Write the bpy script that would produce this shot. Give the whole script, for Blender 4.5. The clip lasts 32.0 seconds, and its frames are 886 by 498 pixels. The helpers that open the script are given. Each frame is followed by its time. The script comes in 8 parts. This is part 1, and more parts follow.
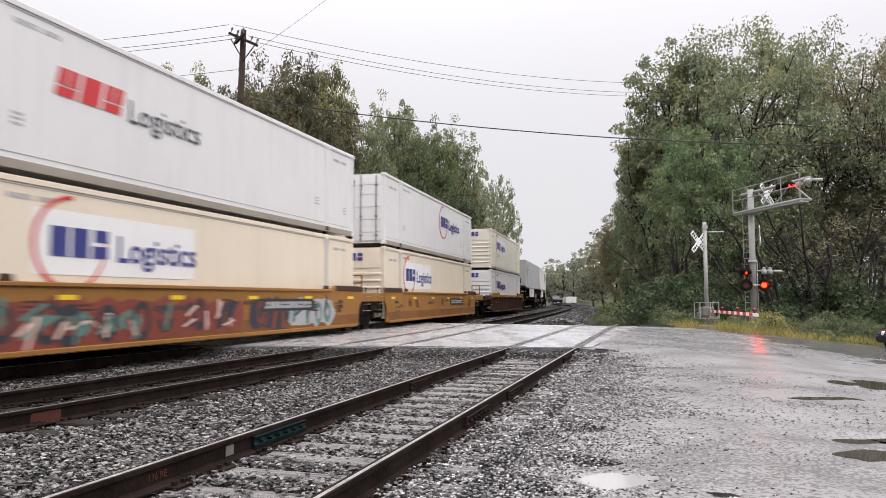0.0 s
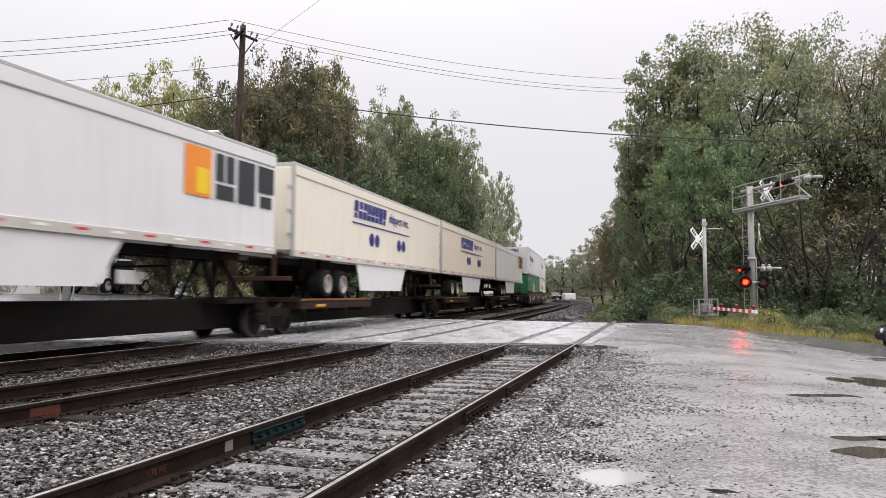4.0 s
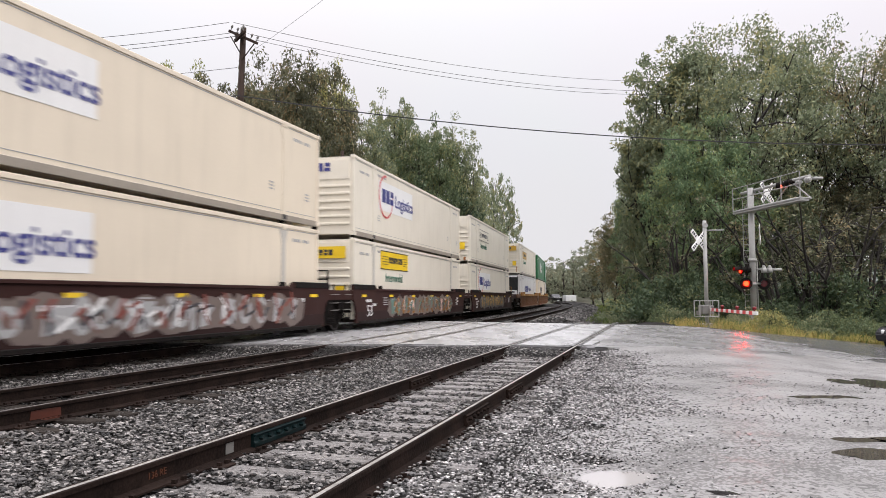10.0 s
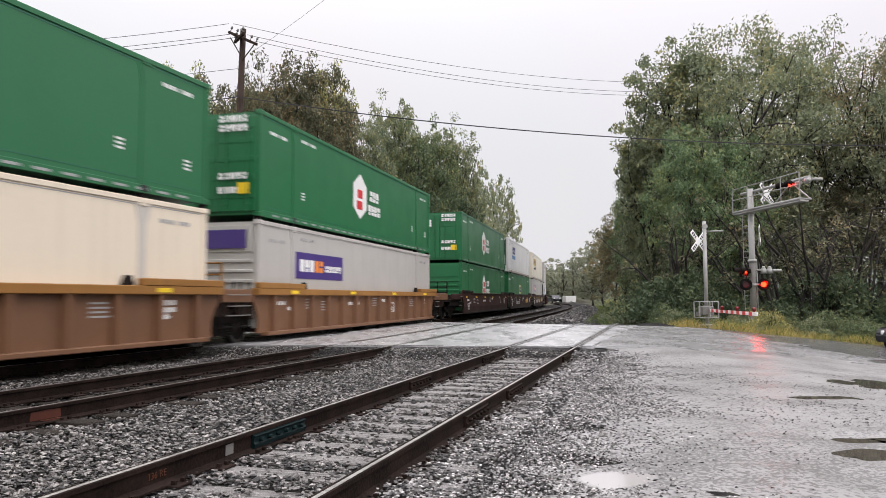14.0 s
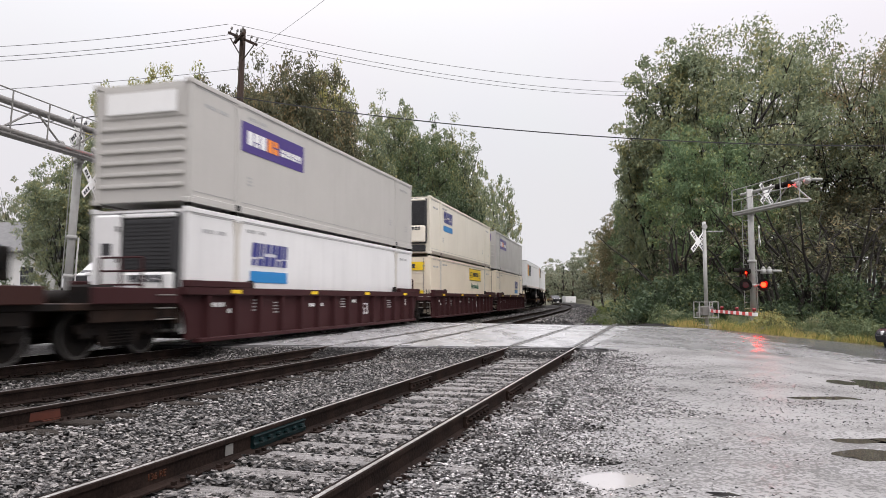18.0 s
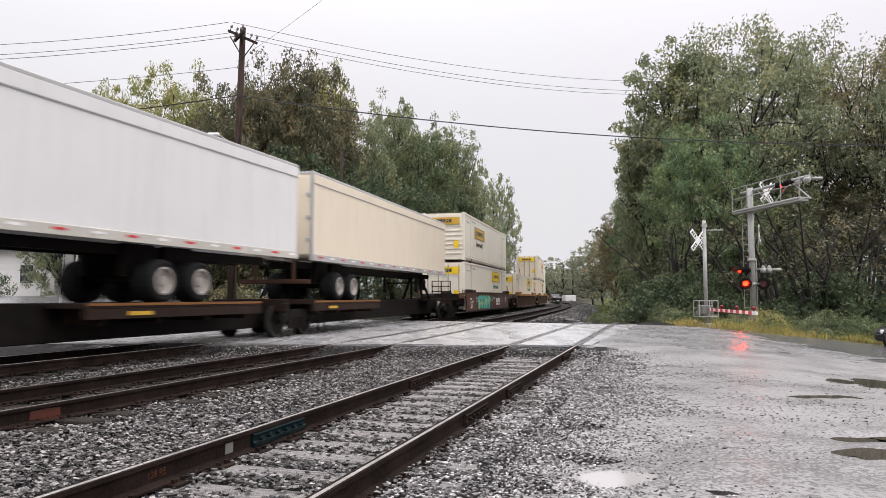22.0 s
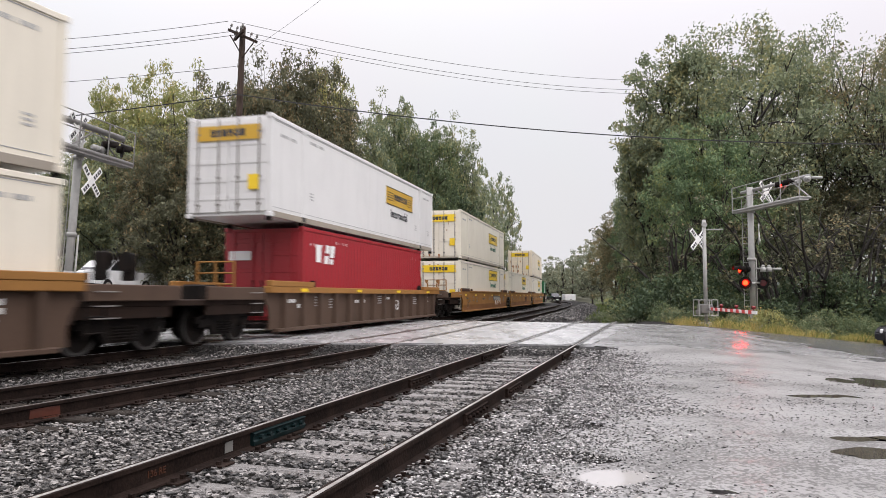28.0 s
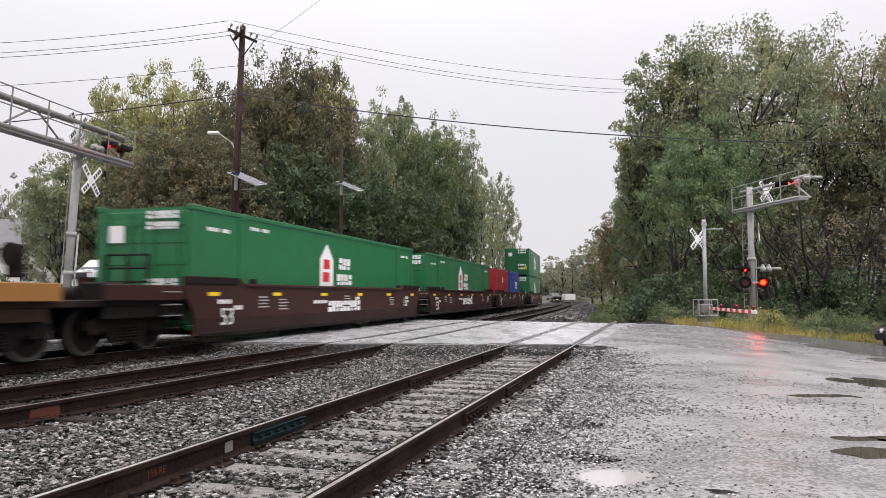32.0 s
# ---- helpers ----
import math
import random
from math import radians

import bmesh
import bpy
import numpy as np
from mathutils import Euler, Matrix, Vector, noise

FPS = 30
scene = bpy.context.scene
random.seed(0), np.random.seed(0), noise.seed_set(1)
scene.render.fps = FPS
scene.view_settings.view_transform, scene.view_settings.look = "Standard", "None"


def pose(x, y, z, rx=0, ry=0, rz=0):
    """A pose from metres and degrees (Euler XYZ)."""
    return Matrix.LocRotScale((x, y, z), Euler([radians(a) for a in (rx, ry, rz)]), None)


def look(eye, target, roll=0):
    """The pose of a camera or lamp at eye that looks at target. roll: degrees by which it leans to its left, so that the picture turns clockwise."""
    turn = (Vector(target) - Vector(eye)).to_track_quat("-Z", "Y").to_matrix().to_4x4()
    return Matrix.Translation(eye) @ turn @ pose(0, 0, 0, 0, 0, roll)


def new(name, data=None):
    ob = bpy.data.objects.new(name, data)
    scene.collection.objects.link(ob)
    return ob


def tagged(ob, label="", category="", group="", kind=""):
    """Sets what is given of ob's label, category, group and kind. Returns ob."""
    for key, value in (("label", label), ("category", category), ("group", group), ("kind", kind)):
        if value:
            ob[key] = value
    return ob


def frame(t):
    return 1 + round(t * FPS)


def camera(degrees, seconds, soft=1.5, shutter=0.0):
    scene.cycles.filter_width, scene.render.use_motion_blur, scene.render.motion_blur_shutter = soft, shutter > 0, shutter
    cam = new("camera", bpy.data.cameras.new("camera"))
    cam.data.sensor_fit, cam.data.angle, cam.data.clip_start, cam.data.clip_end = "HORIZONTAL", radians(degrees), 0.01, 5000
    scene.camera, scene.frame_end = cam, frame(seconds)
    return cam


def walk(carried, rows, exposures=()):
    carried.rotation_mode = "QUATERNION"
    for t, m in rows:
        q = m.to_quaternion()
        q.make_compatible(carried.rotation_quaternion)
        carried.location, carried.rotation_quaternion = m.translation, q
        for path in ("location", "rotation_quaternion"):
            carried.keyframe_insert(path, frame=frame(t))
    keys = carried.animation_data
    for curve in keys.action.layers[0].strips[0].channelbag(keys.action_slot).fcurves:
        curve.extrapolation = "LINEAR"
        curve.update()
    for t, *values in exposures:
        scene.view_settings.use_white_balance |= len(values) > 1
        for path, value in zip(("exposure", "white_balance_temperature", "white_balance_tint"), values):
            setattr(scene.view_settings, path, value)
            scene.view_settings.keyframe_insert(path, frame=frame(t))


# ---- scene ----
cam = camera(64.145, 32.0, soft=0.5, shutter=0.3)
EYE = (0.0, 0.0, 1.142)
# seconds, turn, tilt, lean in degrees
CAMERA_ROWS = [
    (0.0, 0.061, 4.014, 0.126), (1.0, 0.072, 3.962, 0.102), (2.0, 0.051, 3.880, 0.058), (3.0, 0.025, 3.766, 0.029),
    (3.5, 0.014, 3.737, 0.001), (5.5, -0.001, 3.657, -0.023), (6.0, -0.001, 3.657, -0.023), (7.0, 0.006, 3.671, -0.008),
    (8.0, 0.002, 3.734, -0.003), (9.0, 0.017, 3.799, 0.032), (10.0, 0.053, 3.865, 0.078), (11.0, 0.084, 3.985, 0.144),
    (12.0, 0.101, 4.078, 0.174), (13.0, 0.071, 4.032, 0.144), (14.0, 0.038, 3.948, 0.111), (14.5, 0.028, 3.940, 0.124),
    (16.5, -0.001, 3.951, 0.125), (17.0, -0.003, 3.949, 0.125), (18.0, 0.022, 3.977, 0.112), (19.0, 0.023, 4.017, 0.136),
    (20.0, 0.030, 4.021, 0.150), (21.0, 0.025, 3.980, 0.108), (22.0, 0.013, 3.862, 0.072), (23.0, -0.002, 3.819, 0.022),
    (24.0, 0.002, 3.820, 0.028), (25.0, -0.001, 3.837, 0.050), (25.5, -0.001, 3.844, 0.060), (27.5, 0.004, 3.795, -0.003),
    (28.0, 0.000, 3.785, 0.030), (29.0, -0.003, 3.778, 0.041), (30.0, 0.017, 3.798, 0.018), (31.0, 0.000, 3.776, 0.049),
    (32.0, -0.010, 3.759, 0.033),
]
walk(cam, [(t, pose(*EYE, 90 + tilt, lean, turn)) for t, turn, tilt, lean in CAMERA_ROWS])

# ---- light: an overcast sky, brighter overhead, and a very soft sun ----
world = bpy.data.worlds.new("overcast_sky")
scene.world = world
world.use_nodes = True
wn, wl = world.node_tree.nodes, world.node_tree.links
wn.clear()
w_out = wn.new("ShaderNodeOutputWorld")
w_bg = wn.new("ShaderNodeBackground")
w_sky = wn.new("ShaderNodeTexSky")
w_sky.sky_type, w_sky.sun_disc = "NISHITA", False
w_sky.sun_elevation, w_sky.sun_rotation = radians(50), radians(141)
w_sky.dust_density, w_sky.air_density = 6.0, 1.0
w_co = wn.new("ShaderNodeTexCoord")
w_sep = wn.new("ShaderNodeSeparateXYZ")
w_map = wn.new("ShaderNodeMapRange")
w_map.inputs["From Min"].default_value, w_map.inputs["From Max"].default_value = 0.0, 1.0
w_map.inputs["To Min"].default_value, w_map.inputs["To Max"].default_value = 0.0, 1.0
w_noise = wn.new("ShaderNodeTexNoise")
w_noise.inputs["Scale"].default_value, w_noise.inputs["Detail"].default_value = 2.2, 4
w_cloud = wn.new("ShaderNodeMix")
w_cloud.data_type = "RGBA"
w_cloud.inputs[6].default_value = (0.84, 0.815, 0.86, 1)
w_cloud.inputs[7].default_value = (4.6, 4.45, 4.7, 1)
w_soft = wn.new("ShaderNodeMix")
w_soft.data_type, w_soft.blend_type = "RGBA", "MULTIPLY"
w_soft.inputs[0].default_value = 0.10
w_mix = wn.new("ShaderNodeMix")
w_mix.data_type = "RGBA"
w_mix.inputs[0].default_value = 0.006
wl.new(w_co.outputs["Generated"], w_sep.inputs[0])
wl.new(w_co.outputs["Generated"], w_noise.inputs["Vector"])
wl.new(w_sep.outputs["Z"], w_map.inputs["Value"])
w_pow = wn.new("ShaderNodeMath")
w_pow.operation = "POWER"
w_pow.inputs[1].default_value = 3.0
wl.new(w_map.outputs[0], w_pow.inputs[0])
wl.new(w_pow.outputs[0], w_cloud.inputs[0])
wl.new(w_cloud.outputs[2], w_soft.inputs[6])
wl.new(w_noise.outputs["Color"], w_soft.inputs[7])
wl.new(w_soft.outputs[2], w_mix.inputs[6])
wl.new(w_sky.outputs[0], w_mix.inputs[7])
wl.new(w_mix.outputs[2], w_bg.inputs["Color"])
wl.new(w_bg.outputs[0], w_out.inputs[0])
w_bg.inputs["Strength"].default_value = 1.0

sun_data = bpy.data.lights.new("sun", "SUN")
sun_data.energy, sun_data.angle, sun_data.color = 1.0, radians(50), (1.0, 0.95, 0.90)
sun = new("sun", sun_data)
sun.matrix_world = look((26, -12, 44), (0, 20, 0))
scene.view_settings.exposure = 0.0


# ---- materials ----
def rgb(c):
    return (*c, 1.0)


def material(name, base, rough=0.6, metal=0.0, second=None, amount=0.35, scale=1.5, fine=40.0, bump=0.03,
             streak=0.0, streak_colour=(0.12, 0.08, 0.06), rough_var=0.15, stretch=(1, 1, 1), cells=0.0, emit=0.0, islands=False, speck=None, spec=0.5):
    """Paint, metal, stone or wood: a base colour that wanders to a second one at two scales, runs, relief."""
    m = bpy.data.materials.new(name)
    m.use_nodes = True
    n, l = m.node_tree.nodes, m.node_tree.links
    b = n["Principled BSDF"]
    co = n.new("ShaderNodeTexCoord")
    info = n.new("ShaderNodeObjectInfo")
    shift = n.new("ShaderNodeVectorMath")
    shift.operation = "MULTIPLY_ADD"
    shift.inputs[1].default_value = stretch
    spread = n.new("ShaderNodeMath")
    spread.operation = "MULTIPLY"
    spread.inputs[1].default_value = 61.0
    l.new(info.outputs["Random"], spread.inputs[0])
    l.new(co.outputs["Object"], shift.inputs[0])
    l.new(spread.outputs[0], shift.inputs[2])
    big = n.new("ShaderNodeTexNoise")
    big.inputs["Scale"].default_value, big.inputs["Detail"].default_value = scale, 5
    small = n.new("ShaderNodeTexNoise")
    small.inputs["Scale"].default_value, small.inputs["Detail"].default_value = fine, 3
    l.new(shift.outputs[0], big.inputs["Vector"])
    l.new(shift.outputs[0], small.inputs["Vector"])
    if second is None:
        second = tuple(c * 0.62 for c in base)
    ramp = n.new("ShaderNodeMapRange")
    ramp.inputs["From Min"].default_value, ramp.inputs["From Max"].default_value = 0.42, 0.72
    ramp.inputs["To Max"].default_value = amount
    l.new(big.outputs["Fac"], ramp.inputs["Value"])
    mix = n.new("ShaderNodeMix")
    mix.data_type = "RGBA"
    mix.inputs[6].default_value, mix.inputs[7].default_value = rgb(base), rgb(second)
    l.new(ramp.outputs[0], mix.inputs[0])
    last = mix.outputs[2]
    grain = n.new("ShaderNodeMapRange")
    grain.inputs["From Min"].default_value, grain.inputs["From Max"].default_value = 0.35, 0.7
    grain.inputs["To Min"].default_value, grain.inputs["To Max"].default_value = 0.0, amount * 0.55
    l.new(small.outputs["Fac"], grain.inputs["Value"])
    mix2 = n.new("ShaderNodeMix")
    mix2.data_type = "RGBA"
    mix2.inputs[7].default_value = rgb(second)
    l.new(grain.outputs[0], mix2.inputs[0])
    l.new(last, mix2.inputs[6])
    last = mix2.outputs[2]
    if islands:
        geo = n.new("ShaderNodeNewGeometry")
        bright = n.new("ShaderNodeMapRange")
        bright.inputs["To Min"].default_value, bright.inputs["To Max"].default_value = 0.04, 4.2
        few = n.new("ShaderNodeMath")
        few.operation = "POWER"
        few.inputs[1].default_value = 1.8
        l.new(geo.outputs["Random Per Island"], few.inputs[0])
        l.new(few.outputs[0], bright.inputs["Value"])
        mul = n.new("ShaderNodeVectorMath")
        mul.operation = "SCALE"
        l.new(last, mul.inputs[0])
        l.new(bright.outputs[0], mul.inputs["Scale"])
        last = mul.outputs[0]
    if streak:
        runs = n.new("ShaderNodeTexNoise")
        runs.inputs["Scale"].default_value, runs.inputs["Detail"].default_value = 1.0, 4
        squash = n.new("ShaderNodeVectorMath")
        squash.operation = "MULTIPLY"
        squash.inputs[1].default_value = (5.0, 5.0, 0.35)
        l.new(shift.outputs[0], squash.inputs[0])
        l.new(squash.outputs[0], runs.inputs["Vector"])
        cut = n.new("ShaderNodeMapRange")
        cut.inputs["From Min"].default_value, cut.inputs["From Max"].default_value = 0.52, 0.78
        cut.inputs["To Max"].default_value = streak
        l.new(runs.outputs["Fac"], cut.inputs["Value"])
        mix3 = n.new("ShaderNodeMix")
        mix3.data_type = "RGBA"
        mix3.inputs[7].default_value = rgb(streak_colour)
        l.new(cut.outputs[0], mix3.inputs[0])
        l.new(last, mix3.inputs[6])
        last = mix3.outputs[2]
    if speck:
        s_scale, s_colour, s_amount = speck
        dots = n.new("ShaderNodeTexNoise")
        dots.inputs["Scale"].default_value, dots.inputs["Detail"].default_value = s_scale, 2
        l.new(shift.outputs[0], dots.inputs["Vector"])
        many = n.new("ShaderNodeTexNoise")
        many.inputs["Scale"].default_value, many.inputs["Detail"].default_value = 0.8, 3
        l.new(shift.outputs[0], many.inputs["Vector"])
        total = n.new("ShaderNodeMath")
        total.operation = "MULTIPLY_ADD"
        total.inputs[1].default_value = 0.55
        l.new(many.outputs["Fac"], total.inputs[0])
        l.new(dots.outputs["Fac"], total.inputs[2])
        hard = n.new("ShaderNodeMapRange")
        hard.inputs["From Min"].default_value, hard.inputs["From Max"].default_value = 0.775, 0.86
        hard.inputs["To Max"].default_value = s_amount
        l.new(total.outputs[0], hard.inputs["Value"])
        mix4 = n.new("ShaderNodeMix")
        mix4.data_type = "RGBA"
        mix4.inputs[7].default_value = rgb(s_colour)
        l.new(hard.outputs[0], mix4.inputs[0])
        l.new(last, mix4.inputs[6])
        last = mix4.outputs[2]
    l.new(last, b.inputs["Base Color"])
    rr = n.new("ShaderNodeMapRange")
    rr.inputs["To Min"].default_value, rr.inputs["To Max"].default_value = max(0.03, rough - rough_var), min(1, rough + rough_var)
    l.new(big.outputs["Fac"], rr.inputs["Value"])
    l.new(rr.outputs[0], b.inputs["Roughness"])
    b.inputs["Metallic"].default_value = metal
    b.inputs["Specular IOR Level"].default_value = spec
    if bump:
        height = small.outputs["Fac"]
        if cells:
            vor = n.new("ShaderNodeTexVoronoi")
            vor.inputs["Scale"].default_value = cells
            l.new(shift.outputs[0], vor.inputs["Vector"])
            height = vor.outputs["Distance"]
        bp = n.new("ShaderNodeBump")
        bp.inputs["Strength"].default_value, bp.inputs["Distance"].default_value = min(1.0, bump * 8), 0.02
        l.new(height, bp.inputs["Height"])
        l.new(bp.outputs[0], b.inputs["Normal"])
    if emit:
        l.new(last, b.inputs["Emission Color"])
        b.inputs["Emission Strength"].default_value = emit
    return m


def paint(name, c, rough=0.42, streak=0.22, amount=0.18, **k):
    return material(name, c, rough, second=tuple(v * 0.74 for v in c), amount=amount, scale=0.7, fine=14.0, bump=0.012, streak=streak,
                    streak_colour=tuple(v * 0.55 + 0.01 for v in c), **k)


WHITE = paint("white_container_paint", (0.69, 0.685, 0.68))
CREAM = paint("cream_container_paint", (0.73, 0.645, 0.515))
PALE = paint("pale_ivory_container_paint", (0.74, 0.69, 0.585))
GREY = paint("grey_container_paint", (0.45, 0.435, 0.41))
TRAILER_GREY = paint("grey_trailer_paint", (0.42, 0.43, 0.45))
GREEN = paint("green_container_paint", (0.012, 0.13, 0.045), streak=0.1)
RED = paint("red_container_paint", (0.30, 0.014, 0.022), streak=0.15)
BLUE = paint("blue_container_paint", (0.012, 0.045, 0.25), streak=0.1)
TAN = paint("ochre_railcar_paint", (0.29, 0.14, 0.040), rough=0.7, spec=0.2, streak=0.45, amount=0.5)
BROWN = paint("oxide_brown_railcar_paint", (0.036, 0.0135, 0.011), rough=0.7, spec=0.2, streak=0.35, amount=0.5)
BROWN_LOW = paint("darker_lower_railcar_paint", (0.024, 0.0105, 0.0095), rough=0.75, spec=0.2, streak=0.35, amount=0.6)
RUST = paint("rusty_brown_railcar_paint", (0.066, 0.032, 0.021), rough=0.75, spec=0.2, streak=0.5, amount=0.6)
MAROON = paint("maroon_railcar_paint", (0.040, 0.012, 0.013), rough=0.7, spec=0.2, streak=0.25, amount=0.4)
BLACK = material("grimy_black_steel", (0.006, 0.0055, 0.0055), 0.7, 0.0, spec=0.12, second=(0.020, 0.014, 0.011), amount=0.7, scale=3)
TREAD = material("worn_wheel_tread", (0.10, 0.095, 0.09), 0.4, 0.8)
STEEL = material("galvanised_steel", (0.36, 0.36, 0.345), 0.55, 0.15, amount=0.35, scale=4, streak=0.2)
STEEL_OLD = material("weathered_grey_steel", (0.21, 0.205, 0.195), 0.6, 0.1, amount=0.5, scale=4, streak=0.3)
DARKRUST = material("dark_rusty_steel", (0.03, 0.018, 0.013), 0.75, 0.0, spec=0.12, second=(0.02, 0.014, 0.012), amount=0.8, scale=2)
RUBBER = material("tyre_rubber", (0.014, 0.014, 0.015), 0.85, spec=0.1)
ALU = material("dull_wheel_metal", (0.34, 0.31, 0.28), 0.5, 0.2, amount=0.6)
TRIM = paint("dull_grey_trim", (0.40, 0.40, 0.39), rough=0.45)
DARK = material("dark_recess", (0.02, 0.02, 0.022), 0.6)
YELLOW = paint("yellow_sign_paint", (0.80, 0.55, 0.02), streak=0.08)
NAVY = paint("navy_lettering", (0.035, 0.04, 0.20), streak=0.0)
CHAR = paint("charcoal_lettering", (0.03, 0.032, 0.04), streak=0.0)
DKGREEN = paint("dark_green_lettering", (0.02, 0.14, 0.09), streak=0.0)
REDMARK = paint("red_marking", (0.55, 0.03, 0.035), streak=0.0)
WHITEMARK = paint("white_marking", (0.78, 0.78, 0.77), streak=0.1)
ORANGE = paint("orange_marking", (0.80, 0.25, 0.03), streak=0.0)
PURPLE = paint("purple_sign_paint", (0.06, 0.035, 0.19), streak=0.05)
SKY_BLUE = paint("blue_marking", (0.02, 0.20, 0.48), streak=0.0)
GOLD = paint("gold_marking", (0.55, 0.32, 0.03), streak=0.0)
UMBER = paint("brown_shield_paint", (0.06, 0.03, 0.018), streak=0.0)
TEAL = paint("teal_spray_paint", (0.05, 0.45, 0.38), streak=0.0)
# bottom rails of the pale containers, darker than their sides
RAIL_BROWN = paint("grey_brown_container_rail", (0.33, 0.29, 0.24), streak=0.4, amount=0.6)
BAND_BROWN = paint("orange_brown_band", (0.20, 0.088, 0.030), rough=0.75, spec=0.2, streak=0.5, amount=0.7)
OCHRE_SIGN = paint("aged_ochre_sign", (0.55, 0.33, 0.03), streak=0.15)
ROD = paint("grimy_lock_rod", (0.20, 0.185, 0.17), streak=0.4, amount=0.6)
POST_GREY = paint("dirty_grey_post", (0.55, 0.52, 0.47), streak=0.45, amount=0.6)
CREAM_SPRAY = paint("pale_cream_spray_paint", (0.42, 0.39, 0.27), streak=0.2)
PINK = paint("pale_spray_paint", (0.62, 0.42, 0.36), streak=0.0)
GREYMARK = paint("faint_grey_stencil", (0.36, 0.36, 0.36), streak=0.0)

RAIL_SIDE = material("rusty_rail_web", (0.0075, 0.005, 0.0042), 0.75, 0.0, spec=0.07, second=(0.040, 0.026, 0.021), amount=0.6, scale=2.5)
RAIL_TOP = material("bright_rail_head", (0.58, 0.56, 0.54), 0.32, 0.7, second=(0.12, 0.10, 0.085), amount=0.6, scale=3, fine=25)
RAIL_DULL = material("dull_rail_head", (0.17, 0.155, 0.145), 0.4, 0.5, spec=0.3, amount=0.6, second=(0.05, 0.042, 0.037), scale=3)
TIE = material("weathered_wet_sleeper_wood", (0.29, 0.275, 0.265), 0.4, second=(0.07, 0.062, 0.058), amount=0.85, scale=3, fine=30, bump=0.1, stretch=(0.6, 9, 9), rough_var=0.25)
TIE_DARK = material("oily_dark_sleeper_wood", (0.05, 0.043, 0.038), 0.85, spec=0.06, second=(0.025, 0.021, 0.018), amount=0.85, scale=3, fine=30, bump=0.1, stretch=(0.6, 9, 9), rough_var=0.2)
STONE = material("wet_ballast_stone", (0.112, 0.105, 0.100), 0.32, second=(0.012, 0.011, 0.011), amount=0.7, scale=14, fine=110, bump=0.06, islands=True, rough_var=0.18, spec=0.4)
# dark for main-line grime, with the shade below the train put in
STONE_GRIME_SHADE = material("grime_and_shade_main_line_stone", (0.036, 0.033, 0.031), 0.6, second=(0.012, 0.010, 0.009), amount=0.7, scale=14, fine=110, bump=0.06, islands=True, rough_var=0.18, spec=0.3)
STONE_PALE = material("wet_grey_side_stone", (0.20, 0.193, 0.19), 0.38, second=(0.035, 0.033, 0.032), amount=0.7, scale=14, fine=110, bump=0.06, islands=True, rough_var=0.16, spec=0.5)
PEBBLE = material("wet_lot_pebble", (0.14, 0.136, 0.133), 0.4, second=(0.07, 0.068, 0.066), amount=0.6, scale=9, fine=80, bump=0.04, islands=True, rough_var=0.2)
# near-black bed: the shade in the gaps between stones is in its colour
BALLAST = material("ballast_bed", (0.020, 0.018, 0.017), 0.75, second=(0.005, 0.0045, 0.0045), amount=0.95, scale=14, fine=45, bump=0.125, cells=22, rough_var=0.2, spec=0.12)
ASPHALT_PALE = material("pale_road_asphalt", (0.36, 0.355, 0.357), 0.26, second=(0.13, 0.128, 0.128), amount=0.9, scale=0.5, fine=60, bump=0.01, rough_var=0.14, speck=(9.0, (0.06, 0.06, 0.06), 0.6))
ASPHALT = material("wet_asphalt", (0.16, 0.157, 0.159), 0.2, second=(0.065, 0.064, 0.065), amount=0.9, scale=0.35, fine=60, bump=0.008, rough_var=0.11, speck=(9.0, (0.05, 0.05, 0.05), 0.5))
EDGE = material("broken_asphalt_edge", (0.022, 0.021, 0.020), 0.6, second=(0.07, 0.068, 0.066), amount=0.5, scale=5, fine=40, bump=0.12, spec=0.15)
CROSSING = material("wet_pale_crossing_panel", (0.44, 0.438, 0.44), 0.26, second=(0.22, 0.22, 0.22), amount=0.7, scale=0.7, fine=50, bump=0.01, rough_var=0.18, stretch=(1.6, 0.5, 1), speck=(1.1, (0.10, 0.10, 0.10), 0.4))
LOT = material("wet_gravel_lot", (0.275, 0.268, 0.264), 0.42, second=(0.22, 0.214, 0.21), amount=0.8, scale=0.9, fine=55, bump=0.014, rough_var=0.2, speck=(30.0, (0.06, 0.057, 0.054), 0.75))
SOIL = material("dark_leaf_litter_ground", (0.06, 0.055, 0.03), 0.9, second=(0.03, 0.035, 0.012), amount=0.9, scale=0.8, fine=12, bump=0.1)
WATER = material("puddle_water", (0.075, 0.068, 0.056), 0.04, second=(0.06, 0.052, 0.04), amount=0.5, scale=2, bump=0.0, rough_var=0.01)
# pale puddle: the bright sky it mirrors is partly put into its colour
WATER_PALE = material("puddle_water_sky_in_colour", (0.36, 0.345, 0.34), 0.05, second=(0.36, 0.34, 0.33), amount=0.6, scale=2.5, bump=0.0, rough_var=0.02)
POLE_WOOD = material("dark_pole_wood", (0.050, 0.034, 0.027), 0.85, spec=0.15, second=(0.022, 0.015, 0.012), amount=0.8, scale=3, stretch=(8, 8, 0.5), bump=0.06)
BARK = material("tree_bark", (0.032, 0.027, 0.023), 0.9, second=(0.015, 0.013, 0.011), amount=0.8, scale=3, stretch=(4, 4, 0.8), bump=0.1)
WIRE = material("black_cable", (0.02, 0.02, 0.022), 0.6)
LAMP_RED = material("lit_red_lens", (1.0, 0.0024, 0.0006), 0.2, amount=0.0, emit=110.0, bump=0.0)
